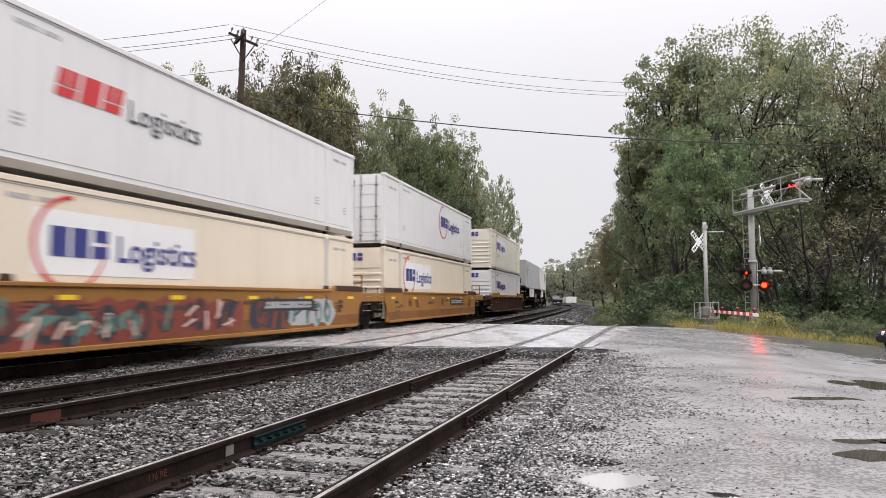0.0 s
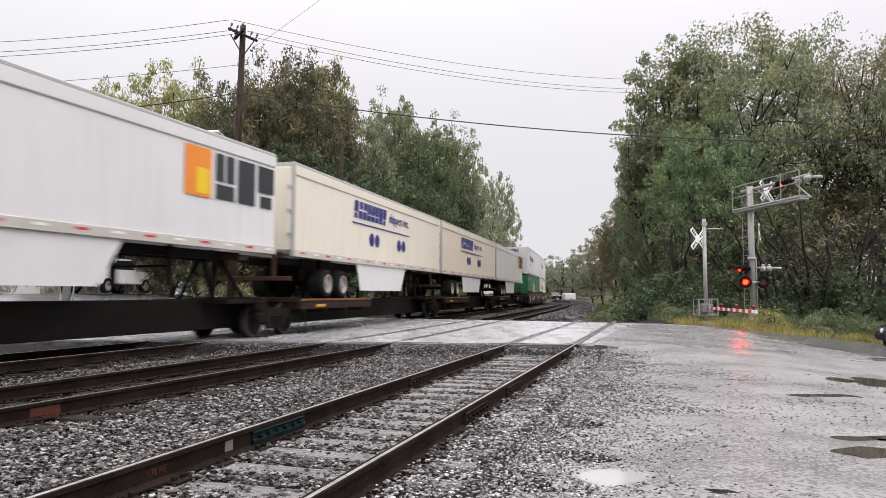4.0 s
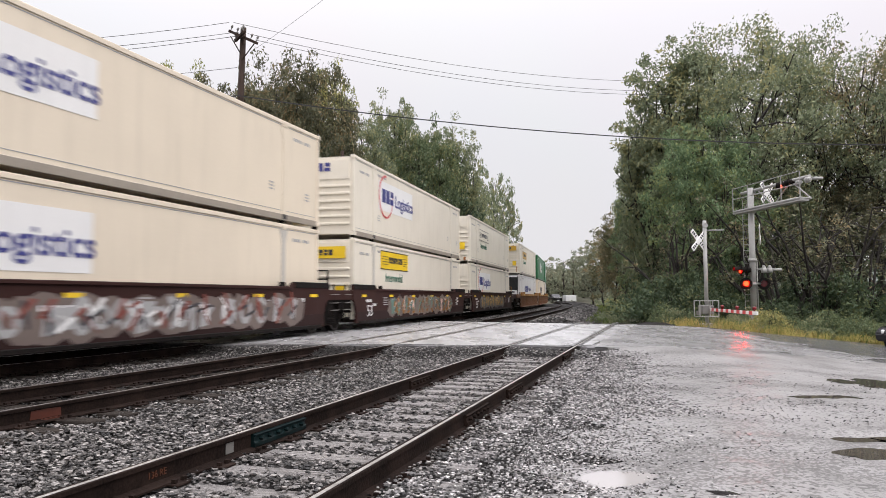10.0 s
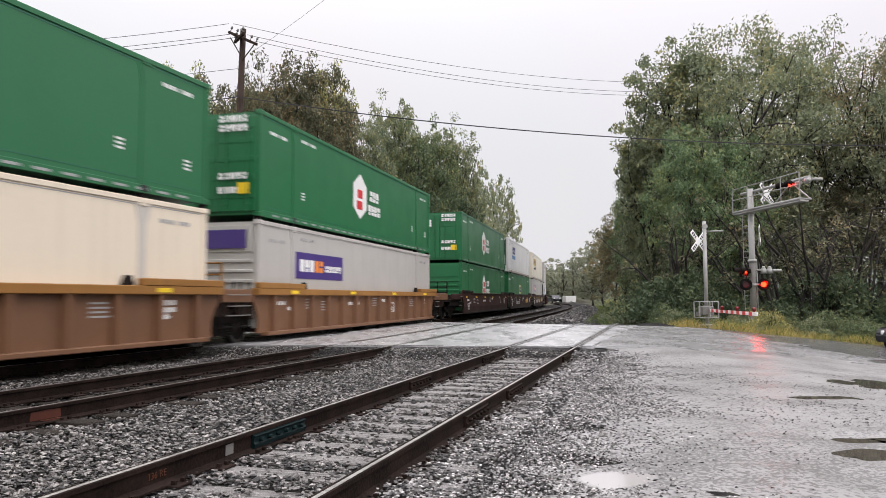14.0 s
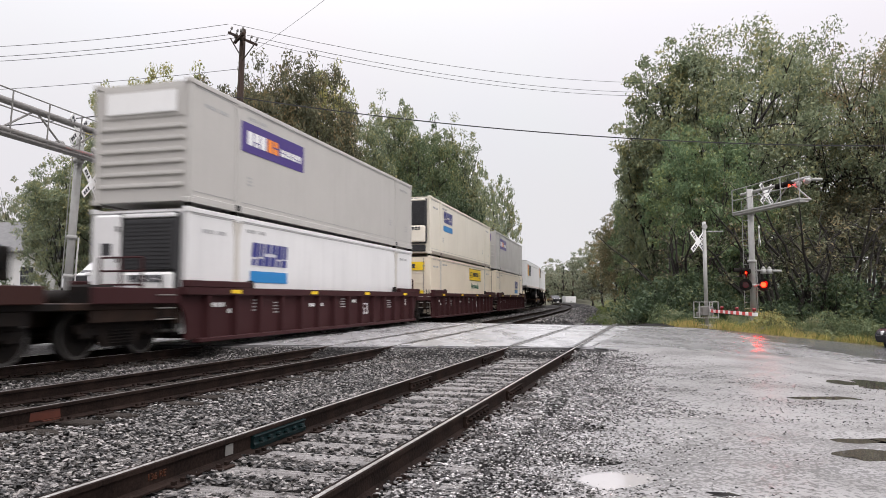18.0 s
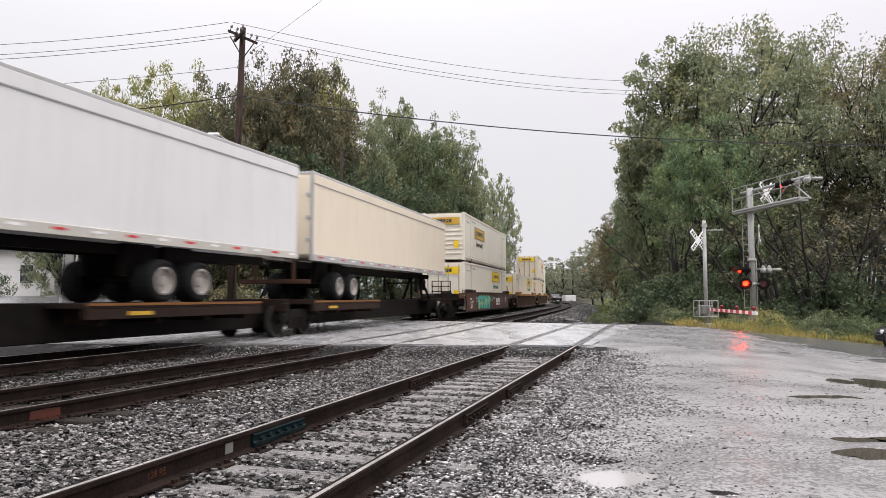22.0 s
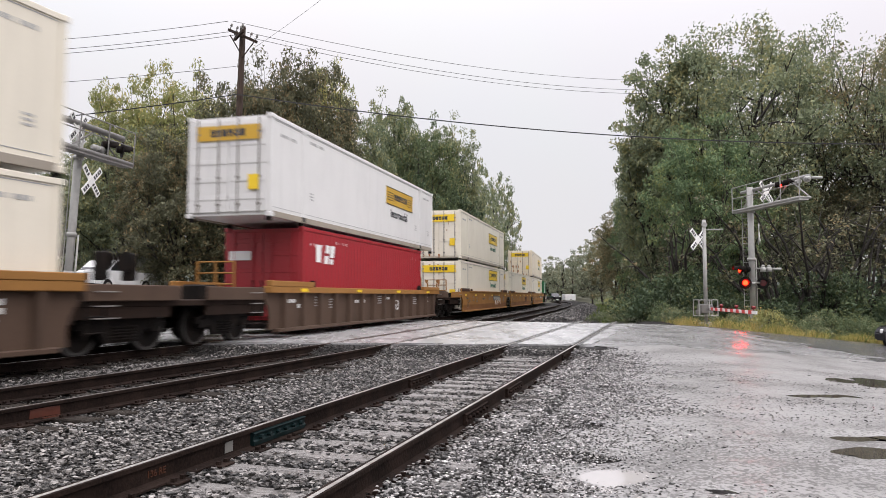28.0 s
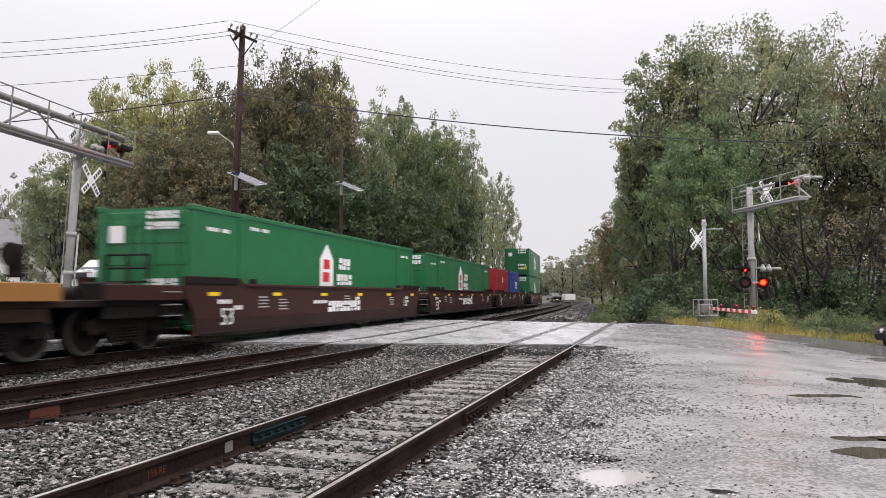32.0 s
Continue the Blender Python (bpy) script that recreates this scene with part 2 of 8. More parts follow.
LENS_DARK = material("unlit_red_lens", (0.16, 0.008, 0.01), 0.15, amount=0.2)
# hills paled by distance: the mist is put into this colour
HILL = material("far_wood_haze_in_colour", (0.24, 0.27, 0.25), 1.0, second=(0.15, 0.18, 0.155), amount=0.9, scale=0.04, fine=0.4, bump=0.0)
GLASS = material("dark_window_glass", (0.02, 0.022, 0.025), 0.05, amount=0.1, bump=0.0)
CARBLACK = material("black_car_paint", (0.012, 0.012, 0.014), 0.15, amount=0.1, bump=0.0)
CARWHITE = material("white_car_paint", (0.62, 0.625, 0.63), 0.25, amount=0.1, bump=0.0)
SIDING = material("white_house_siding", (0.72, 0.71, 0.68), 0.7, amount=0.2, scale=1, stretch=(0.3, 0.3, 8))
ROOF = material("grey_roof_shingle", (0.14, 0.14, 0.14), 0.8, amount=0.6, scale=4)
PANEL = material("solar_cells", (0.02, 0.025, 0.045), 0.15, amount=0.2, bump=0.0)
LENS_CLEAR = material("lamp_glass", (0.7, 0.7, 0.7), 0.15, amount=0.1, bump=0.0)


def leaf_material(name, a, b, autumn):
    m = bpy.data.materials.new(name)
    m.use_nodes = True
    n, l = m.node_tree.nodes, m.node_tree.links
    bs = n["Principled BSDF"]
    geo = n.new("ShaderNodeNewGeometry")
    info = n.new("ShaderNodeObjectInfo")
    co = n.new("ShaderNodeTexCoord")
    noi = n.new("ShaderNodeTexNoise")
    noi.inputs["Scale"].default_value, noi.inputs["Detail"].default_value = 0.35, 3
    l.new(co.outputs["Object"], noi.inputs["Vector"])
    add = n.new("ShaderNodeMath")
    add.operation = "MULTIPLY_ADD"
    add.inputs[1].default_value = 0.55
    l.new(geo.outputs["Random Per Island"], add.inputs[0])
    l.new(noi.outputs["Fac"], add.inputs[2])
    ramp = n.new("ShaderNodeValToRGB")
    e = ramp.color_ramp.elements
    e[0].position, e[0].color = 0.30, rgb(a)
    e[1].position, e[1].color = 0.92, rgb(b)
    x = e.new(1.0)
    x.color = rgb(autumn)
    l.new(add.outputs[0], ramp.inputs[0])
    tr = n.new("ShaderNodeBsdfTranslucent")
    mx = n.new("ShaderNodeMixShader")
    mx.inputs[0].default_value = 0.28
    l.new(ramp.outputs[0], bs.inputs["Base Color"])
    l.new(ramp.outputs[0], tr.inputs["Color"])
    bs.inputs["Roughness"].default_value = 0.65
    bs.inputs["Specular IOR Level"].default_value = 0.25
    out = n["Material Output"]
    l.new(bs.outputs[0], mx.inputs[1])
    l.new(tr.outputs[0], mx.inputs[2])
    l.new(mx.outputs[0], out.inputs[0])
    return m


LEAF_GREEN = leaf_material("green_leaves", (0.105, 0.135, 0.088), (0.255, 0.29, 0.172), (0.35, 0.33, 0.16))
LEAF_DARK = leaf_material("dark_green_leaves", (0.030, 0.050, 0.030), (0.088, 0.124, 0.066), (0.14, 0.16, 0.07))
LEAF_FRESH = leaf_material("fresh_green_leaves", (0.095, 0.150, 0.082), (0.20, 0.275, 0.14), (0.28, 0.31, 0.13))
LEAF_OLIVE = leaf_material("olive_and_brown_leaves", (0.10, 0.105, 0.065), (0.24, 0.23, 0.125), (0.33, 0.23, 0.12))
LEAF_LIGHT = leaf_material("yellow_green_leaves", (0.15, 0.17, 0.07), (0.33, 0.34, 0.14), (0.45, 0.38, 0.14))
LEAF_MID = leaf_material("deep_green_leaves", (0.056, 0.084, 0.046), (0.155, 0.195, 0.10), (0.23, 0.24, 0.10))
LEAF_BROWN = leaf_material("olive_drab_leaves", (0.058, 0.062, 0.040), (0.15, 0.15, 0.088), (0.24, 0.19, 0.10))
# pale leaves for distance: the haze is mixed into the colour itself
LEAF_HAZED = leaf_material("far_leaves_haze_in_colour", (0.15, 0.18, 0.13), (0.27, 0.29, 0.20), (0.34, 0.31, 0.20))
GRASS_DRY = leaf_material("dry_yellow_grass", (0.30, 0.26, 0.085), (0.56, 0.47, 0.17), (0.52, 0.33, 0.15))
GRASS_GREEN = leaf_material("green_weeds", (0.05, 0.085, 0.02), (0.15, 0.20, 0.05), (0.25, 0.25, 0.08))


# ---- mesh helpers ----
def box(bm, x0, x1, y0, y1, z0, z1, bevel=0.0):
    vs = [bm.verts.new((x, y, z)) for x in (x0, x1) for y in (y0, y1) for z in (z0, z1)]
    fs = [bm.faces.new([vs[i] for i in q]) for q in ((0, 1, 3, 2), (4, 6, 7, 5), (0, 4, 5, 1), (2, 3, 7, 6), (0, 2, 6, 4), (1, 5, 7, 3))]
    if bevel:
        edges = list({e for f in fs for e in f.edges})
        bmesh.ops.bevel(bm, geom=edges, offset=bevel, segments=1, affect="EDGES")
    return bm


def prism(bm, outline, axis, a, b):
    """A flat outline pushed from a to b along an axis (0 x, 1 y, 2 z)."""
    def at(p, d):
        q = list(p)
        q.insert(axis, d)
        return q
    lo = [bm.verts.new(at(p, a)) for p in outline]
    hi = [bm.verts.new(at(p, b)) for p in outline]
    n = len(outline)
    bm.faces.new(lo)
    bm.faces.new(hi[::-1])
    for i in range(n):
        bm.faces.new((lo[i], hi[i], hi[(i + 1) % n], lo[(i + 1) % n]))
    return bm


def rod(bm, p, q, r, r2=None, sides=8):
    p, q = Vector(p), Vector(q)
    m = (q - p).to_track_quat("Z", "Y").to_matrix()
    r2 = r if r2 is None else r2
    lo, hi = [], []
    for i in range(sides):
        a = 2 * math.pi * i / sides
        d = m @ Vector((math.cos(a), math.sin(a), 0))
        lo.append(bm.verts.new(p + d * r))
        hi.append(bm.verts.new(q + d * r2))
    for i in range(sides):
        f = bm.faces.new((lo[i], lo[(i + 1) % sides], hi[(i + 1) % sides], hi[i]))
        f.smooth = sides > 6
    bm.faces.new(lo[::-1])
    bm.faces.new(hi)
    return bm


def made(fn):
    bm = bmesh.new()
    fn(bm)
    return bm


def mesh_of(bm, name="part"):
    bmesh.ops.recalc_face_normals(bm, faces=bm.faces)
    me = bpy.data.meshes.new(name)
    bm.to_mesh(me)
    bm.free()
    return me


def put(name, me, mat, parent=None, label="", at=None):
    """An object on a mesh that may be shared; the material belongs to the object."""
    ob = new(name, me)
    if not me.materials:
        me.materials.append(None)
    ob.material_slots[0].link = "OBJECT"
    ob.material_slots[0].material = mat
    if parent:
        ob.parent = parent
    if label:
        ob["label"] = label
    if at is not None:
        ob.matrix_basis = at
    return ob


def part(name, bm, mat, parent=None, label=""):
    return put(name, mesh_of(bm, name), mat, parent, label)


def empty(name, label, category, group="", kind="", at=None):
    ob = tagged(new(name), label, category, group, kind)
    ob.empty_display_size = 0.2
    if at is not None:
        ob.matrix_world = at
    return ob


CACHE = {}


def cached(key, fn):
    if key not in CACHE:
        CACHE[key] = mesh_of(made(fn), str(key[0]))
    return CACHE[key]


def words(text, height, bold=0.0):
    """A mesh of real letters, lying in the y-z plane, read along +y, centred, face to +x."""
    key = ("words", text, height)
    if key not in CACHE:
        cu = bpy.data.curves.new("words", "FONT")
        cu.body, cu.size, cu.align_x, cu.align_y = text, height * 1.38, "CENTER", "CENTER"
        cu.extrude, cu.offset = 0.004, bold
        cu.resolution_u = 3
        ob = bpy.data.objects.new("words", cu)
        me = bpy.data.meshes.new_from_object(ob)
        bpy.data.objects.remove(ob)
        me.transform(Matrix(((0, 0, 1, 0), (1, 0, 0, 0), (0, 1, 0, 0), (0, 0, 0, 1))))
        CACHE[key] = me
    return CACHE[key]


# ---- the plan: three tracks ----
SPEED = 21.6
BEND_S = [-60, 0, 15, 30, 45, 60, 80, 110, 150, 200, 260]
BEND_DEG = [34, 18.95, 14.7, 14.4, 13.4, 13.0, 11.6, 8.0, -1.0, -12.0, -18.0]
PS = np.arange(-800, 900.01, 0.5)
PT = np.radians(np.interp(PS, BEND_S, BEND_DEG))
PT = np.convolve(np.pad(PT, 4, "edge"), np.ones(9) / 9, "valid")
PX = np.concatenate([[0], np.cumsum((np.sin(PT)[1:] + np.sin(PT)[:-1]) * 0.25)])
PY = np.concatenate([[0], np.cumsum((np.cos(PT)[1:] + np.cos(PT)[:-1]) * 0.25)])
PX += -8.785 - PX[1600]
PY += 10.474 - PY[1600]
MID = 4.415
NEAR_X, NEAR_A = -2.813, 0.29867


def track_at(s, off=0.0):
    a = float(np.interp(s, PS, PT))
    return float(np.interp(s, PS, PX)) + off * math.cos(a), float(np.interp(s, PS, PY)) - off * math.sin(a), a


def near_at(v, off=0.0):
    return NEAR_X + v * math.sin(NEAR_A) + off * math.cos(NEAR_A), v * math.cos(NEAR_A) - off * math.sin(NEAR_A)


def near_uv(x, y):
    dx = x - NEAR_X
    return dx * math.cos(NEAR_A) - y * math.sin(NEAR_A), dx * math.sin(NEAR_A) + y * math.cos(NEAR_A)


def smooth(a, b, x):
    t = max(0.0, min(1.0, (x - a) / (b - a)))
    return t * t * (3 - 2 * t)


def lot_z(x, y):
    """The height of the ground beside and between the tracks; rail tops are at zero."""
    u, v = near_uv(x, y)
    rise = 1.35 * smooth(17.0, 26.0, -u) * smooth(24.0, 34.0, y) if u < -17 else 0.0
    return -0.20 - 0.10 * max(0.0, min(u, 16.0) - 5.0) - 0.02 * max(0.0, min(u, 60.0) - 16.0) + rise


# edges of the road that crosses the tracks: near and far
def road_near(x):
    return 17.2 - 0.10 * (x + 4.7) if x < 4 else 16.33 - 0.10 * (x - 4)


def road_far(x):
    return 29.6 + 0.58 * (7 - x) if x < 7 else 29.6 - 0.10 * (x - 7)


def road_z(x, y):
    """The road: level with the rails at the crossing, down to the lot beyond it, with a worn edge towards the lot."""
    u, v = near_uv(x, y)
    k = smooth(1.4, 6.5, u)
    z = -0.012 * (1 - k) + (lot_z(x, y) + 0.012) * k if u > -14 else -0.012 + (lot_z(x, y) + 0.05) * smooth(14.0, 20.0, -u)
    e = smooth(0.3, 3.6, y - road_near(x) + 1.1 * noise.noise(Vector((x * 0.7, y * 0.7, 4.1))) + 0.5 * noise.noise(Vector((x * 2.3, y * 2.3, 1.1))))
    e += (1 - e) * (1 - smooth(3.5, 6.0, u))
    return z * e + (lot_z(x, y) - 0.02) * (1 - e)


# ---- large structure: ground, beds, road ----
def sheet(name, xs, ys, zf, mat, label, category, pos=None, skirt=0.0):
    """A grid of ground; xs, ys are plan coordinates, or (u, v) turned to plan by pos."""
    verts, faces = [], []
    for b in ys:
        for a in xs:
            x, y = pos(a, b) if pos else (a, b)
            verts.append((x, y, zf(x, y)))
    nx, ny = len(xs), len(ys)
    for j in range(ny - 1):
        for i in range(nx - 1):
            k = j * nx + i
            faces.append((k, k + 1, k + nx + 1, k + nx))
    if skirt:
        ring = [i for i in range(nx)] + [j * nx + nx - 1 for j in range(1, ny)] + [(ny - 1) * nx + i for i in range(nx - 2, -1, -1)] + [j * nx for j in range(ny - 2, 0, -1)]
        base = len(verts)
        verts += [(verts[i][0], verts[i][1], verts[i][2] - skirt) for i in ring]
        for k in range(len(ring)):
            j = (k + 1) % len(ring)
            faces.append((ring[k], base + k, base + j, ring[j]))
    me = bpy.data.meshes.new(name)
    me.from_pydata(verts, [], faces)
    me.polygons.foreach_set("use_smooth", [k < (nx - 1) * (ny - 1) for k in range(len(me.polygons))])
    me.update()
    return tagged(put(name, me, mat), label, category, kind="structure")


def steps(a, b, n):
    return [a + (b - a) * i / n for i in range(n + 1)]


def ripple(x, y, k=0.02, f=0.9):
    return k * (noise.noise(Vector((x * f, y * f, 0.3))) + 0.5 * noise.noise(Vector((x * f * 3, y * f * 3, 7.3))))


# where water stands on the lot: centre and reach
HOLLOWS = ((1.20, 5.33, 0.24, 0.27), (7.7, 12.0, 1.1, 0.55), (5.15, 9.7, 0.45, 0.18), (3.95, 6.85, 0.45, 0.18), (4.6, 6.7, 0.5, 0.25), (3.85, 6.25, 0.42, 0.19), (1.95, 5.0, 0.18, 0.1))


def lot_top(x, y):
    """The lot's own surface, with hollows at three scales."""
    u = near_uv(x, y)[0]
    rise = smooth(-2.4, 0.2, y - road_near(x)) * (1 - smooth(3.5, 6.0, u))
    dip = sum(0.034 * math.exp(-1.1 * (((x - px) / rx) ** 2 + ((y - py) / ry) ** 2)) for px, py, rx, ry in HOLLOWS if abs(x - px) < 3 * rx and abs(y - py) < 3 * ry)
    return lot_z(x, y) * (1 - rise) - 0.045 * smooth(1.5, 6.5, y - road_near(x) + 0.8 * noise.noise(Vector((x * 0.6, y * 0.6, 31))) + 0.5 * noise.noise(Vector((x * 1.9, y * 1.9, 32)))) * smooth(3.0, 6.0, u) - dip + (road_z(x, y) - 0.014) * rise + ripple(x, y, 0.022, 1.1) + 0.011 * noise.noise(Vector((x * 3.6, y * 3.6, 1.7)))


def bed_rise(x, y):
    """The stones lie banked up against the edge of the road."""
    return 0.17 * smooth(-1.3, -0.1, y - road_near(x)) if y < 18.5 else 0.0


def apron(x, y):
    """Smooth broken asphalt that reaches out from the road beside the track; few stones lie on it."""
    return 0.93 * smooth(1.9, 2.7, near_uv(x, y)[0]) * smooth(12.8, 14.6, y + 0.12 * (x - 4) + 1.0 * noise.noise(Vector((x * 0.8, y * 0.8, 11))))


TIES = {}
far_x = [-1500, -900, -500, -300, -200] + steps(-150, 150, 60) + [200, 300, 500, 900, 1500]
far_y = [-1500, -600, -200, -100] + steps(-60, 240, 60) + [300, 400, 600, 900, 1600, 2600]
sheet("ground", far_x, far_y, lambda x, y: lot_z(x, y) - 0.14 + ripple(x, y, 0.04, 0.2), SOIL, "dark earth and leaf litter under trees and weeds", "ground")
def bed_top(x, y):
    """The stone bed, which runs up under the edge of the lot."""
    k = smooth(1.0, 2.2, near_uv(x, y)[0])
    return (-0.245 + ripple(x, y, 0.035, 1.6) + bed_rise(x, y) * 0.9) * (1 - k) + (lot_top(x, y) - 0.015) * k


sheet("ballast_bed", steps(-2.0, 1.0, 40), [v for v in steps(-14, 20, 90)] + steps(20.6, 36, 30),
      bed_top, BALLAST, "wet grey crushed-stone bed between the railway tracks", "ballast",
      pos=lambda a, v: (lambda l, r: (l[0] + (r[0] - l[0]) * (a + 2) / 3, l[1] + (r[1] - l[1]) * (a + 2) / 3))(
          track_at(v - 8.5, -4.2)[:2], near_at(v, 3.2)))


def bed_far(x, y):
    """The bed beyond the road rises to a loose mound beside the middle track."""
    k = int(np.argmin((PX - x) ** 2 + (PY - y) ** 2))
    d = (x - PX[k]) * math.cos(PT[k]) - (y - PY[k]) * math.sin(PT[k])
    return -0.235 + ripple(x, y, 0.05, 1.1) + 0.34 * smooth(5.3, 6.6, d) * (1 - smooth(7.4, 8.7, d)) * smooth(0.8, 4.0, y - road_far(x))


sheet("ballast_bed_far", steps(-4.5, 9.2, 34), steps(21, 175, 150),
      bed_far, BALLAST, "grey crushed-stone bed of the curving tracks beyond the road", "ballast",
      pos=lambda d, s: track_at(s, d)[:2])
sheet("gravel_lot", steps(1.9, 9, 100) + steps(9.3, 46, 60), steps(-14, 2, 16) + steps(2.1, 17, 186) + steps(17.3, 30, 40),
      lot_top, LOT, "wet pitted gravel and broken asphalt beside the track", "ground", pos=lambda u, v: near_at(v, u + (0.9 * noise.noise(Vector((v * 0.5, 0, 8))) + 0.8 * noise.noise(Vector((v * 2.1, 0, 8)))) * max(0.0, 1 - (u - 1.9) / 2.5)))
ROAD_X = steps(-60, 60, 120)


def road_top(x, y):
    return road_z(x, y) + ripple(x, y, 0.008, 0.5) * smooth(2, 5, near_uv(x, y)[0]) - 0.11 * (1 - smooth(-0.5, 1.1, y - road_near(x))) * smooth(1.2, 2.2, near_uv(x, y)[0])


def road_at(x, k):
    """A place on the road, from its broken near edge (0) to its far edge (1)."""
    return x, road_near(x) + (max(road_far(x), road_near(x) + 7) - road_near(x)) * k + (0.35 * noise.noise(Vector((x * 0.6, 0, 2))) + 0.15 * noise.noise(Vector((x * 2.3, 0, 4)))) * (1 - k)


sheet("road", ROAD_X, steps(0, 1, 14), road_top, ASPHALT, "wet dark asphalt road crossing the tracks", "road", pos=road_at, skirt=0.3)


def pale_at(u, k):
    """The pale strip beside the panels, wider near the lot, with a ragged outer edge."""
    x0, x1 = near_at(17.6, 1.15)[0], near_at(17.6, 1.15)[0] + 4.0
    x = x0 + (x1 - x0) * k + u * (7.5 - 4.0 * k + 2.2 * noise.noise(Vector((k * 5, 0, 41))) + 1.2 * noise.noise(Vector((k * 14, 0, 42))))
    return road_at(x, 0.96 * k)


sheet("worn_asphalt", steps(0, 1, 30), steps(0, 1, 60), lambda x, y: road_top(x, y) + 0.006, ASPHALT_PALE, "pale asphalt beside the level crossing", "road", pos=pale_at)


sheet("crossing_panels", steps(-13.5, 1.15, 30), steps(0, 1, 14), lambda x, y: road_z(x, y) + 0.008, CROSSING, "pale wet panels between the rails of the level crossing", "road",
      pos=lambda u, k: (lambda a, b: (a[0] + (b[0] - a[0]) * k, a[1] + (b[1] - a[1]) * k))(*(lambda x0: ((x0, road_near(x0) + 0.35 + 0.25 * noise.noise(Vector((x0, 0, 9)))), (x0 + 4.5, road_far(x0 + 4.5) - 0.3)))(near_at(17.6, u)[0])))


def ragged(bm):
    """The broken edge of the asphalt, falling to the stones in small uneven steps."""
    rng, prev = random.Random(8), None
    x = -13.5
    while x < near_at(16.6, 1.3)[0]:
        y0 = road_near(x) + 0.35 * noise.noise(Vector((x * 0.6, 0, 2))) + 0.15 * noise.noise(Vector((x * 2.3, 0, 4)))
        row = []
        for q, drop in ((0.34, -0.014), (0.10, 0.008), (-0.04, 0.05), (-0.14, 0.13), (-0.34, 0.27)):
            yy = y0 + q + 0.10 * noise.noise(Vector((x * 4, q * 9, 3))) + rng.uniform(-0.03, 0.03)
            row.append(bm.verts.new((x, yy, road_z(x, y0 + 0.5) - drop - 0.003 + rng.uniform(-0.012, 0.004))))
        if prev:
            for a, b, c, d in zip(prev, prev[1:], row, row[1:]):
                bm.faces.new((a, c, d, b))
        prev = row
        x += rng.uniform(0.05, 0.11)


tagged(part("road_edge", made(ragged), EDGE), "dark broken asphalt edge of the crossing", "road", kind="structure")

# ---- rails and sleepers ----
RAIL = [(-0.076, -0.186), (0.076, -0.186), (0.076, -0.172), (0.012, -0.150), (0.012, -0.045), (0.037, -0.036), (0.037, -0.006), (0.030, 0.0), (-0.030, 0.0), (-0.037, -0.006), (-0.037, -0.036), (-0.012, -0.045), (-0.012, -0.150), (-0.076, -0.172)]
CAP = [(-0.004, -0.004), (0.029, -0.004), (0.026, 0.003), (-0.002, 0.003)]


def sweep(outline, path):
    """An outline (sideways, up) carried along plan points (x, y, heading)."""
    verts, faces, n = [], [], len(outline)
    for x, y, a in path:
        verts += [(x + o * math.cos(a), y - o * math.sin(a), z) for o, z in outline]
    for i in range(len(path) - 1):
        for j in range(n):
            k, q = i * n + j, i * n + (j + 1) % n
            faces.append((k, q, q + n, k + n))
    faces += [tuple(range(n))[::-1], tuple(range((len(path) - 1) * n, len(path) * n))]
    me = bpy.data.meshes.new("rail")
    me.from_pydata(verts, [], faces)
    me.polygons.foreach_set("use_smooth", [False] * len(me.polygons))
    me.update()
    return me


def tie_mesh(bm):
    box(bm, -1.3, 1.3, -0.115, 0.115, -0.16, 0.0, 0.012)


def plate_mesh(bm):
    box(bm, -0.17, 0.17, -0.09, 0.09, 0.0, 0.018, 0.004)
    for x in (-0.11, 0.11):
        for y in (-0.05, 0.05):
            box(bm, x - 0.016, x + 0.016, y - 0.014, y + 0.014, 0.018, 0.045)


def railway(name, label, curve, s0, s1, ties, bright, tie_drop):
    top = empty(name, label, "railway track", kind="structure")
    n = int((s1 - s0) / 1.0)
    for off in (-0.75, 0.75):
        path = [curve(s0 + (s1 - s0) * i / n, off) for i in range(n + 1)]
        rail = put("rail", sweep(RAIL, path), RAIL_SIDE, top)
        put("running_surface", sweep(CAP, path), RAIL_TOP if bright else RAIL_DULL, rail, "worn bright rail head" if bright else "")
    tie, plate = cached(("tie",), tie_mesh), cached(("tie_plate",), plate_mesh)
    rng = random.Random(name)
    s = ties[0]
    TIES[name] = []
    while s < ties[1]:
        TIES[name].append(s)
        x, y, a = curve(s, rng.uniform(-0.06, 0.06))
        put("tie", tie, TIE if name == "near_track" else TIE_DARK, top, at=pose(x, y, -0.178 - tie_drop * rng.random(), 0, 0, -math.degrees(a) + rng.uniform(-1.5, 1.5)))
        for off in (-0.75, 0.75):
            x, y, a = curve(s, off)
            put("tie_plate", plate, RAIL_SIDE, top, at=pose(x, y, -0.192, 0, 0, -math.degrees(a)))
        s += 0.53 * rng.uniform(0.93, 1.07)
    return top


def near_curve(v, off):
    return (*near_at(v, off), NEAR_A)


near_track = railway("near_track", "siding track with rusty rails, bright heads and grey weathered sleepers", near_curve, -8, 33.5, (-1.0, 16.8), True, 0.025)
mid_track = railway("middle_track", "empty main track with dark rusty rails on crushed stone", lambda s, o: track_at(s, MID + o), -22, 190, (-10, 8.8), False, 0.03)
far_track = railway("train_track", "main track under the passing freight train", lambda s, o: track_at(s, o), -30, 260, (-6, 7), True, 0.03)


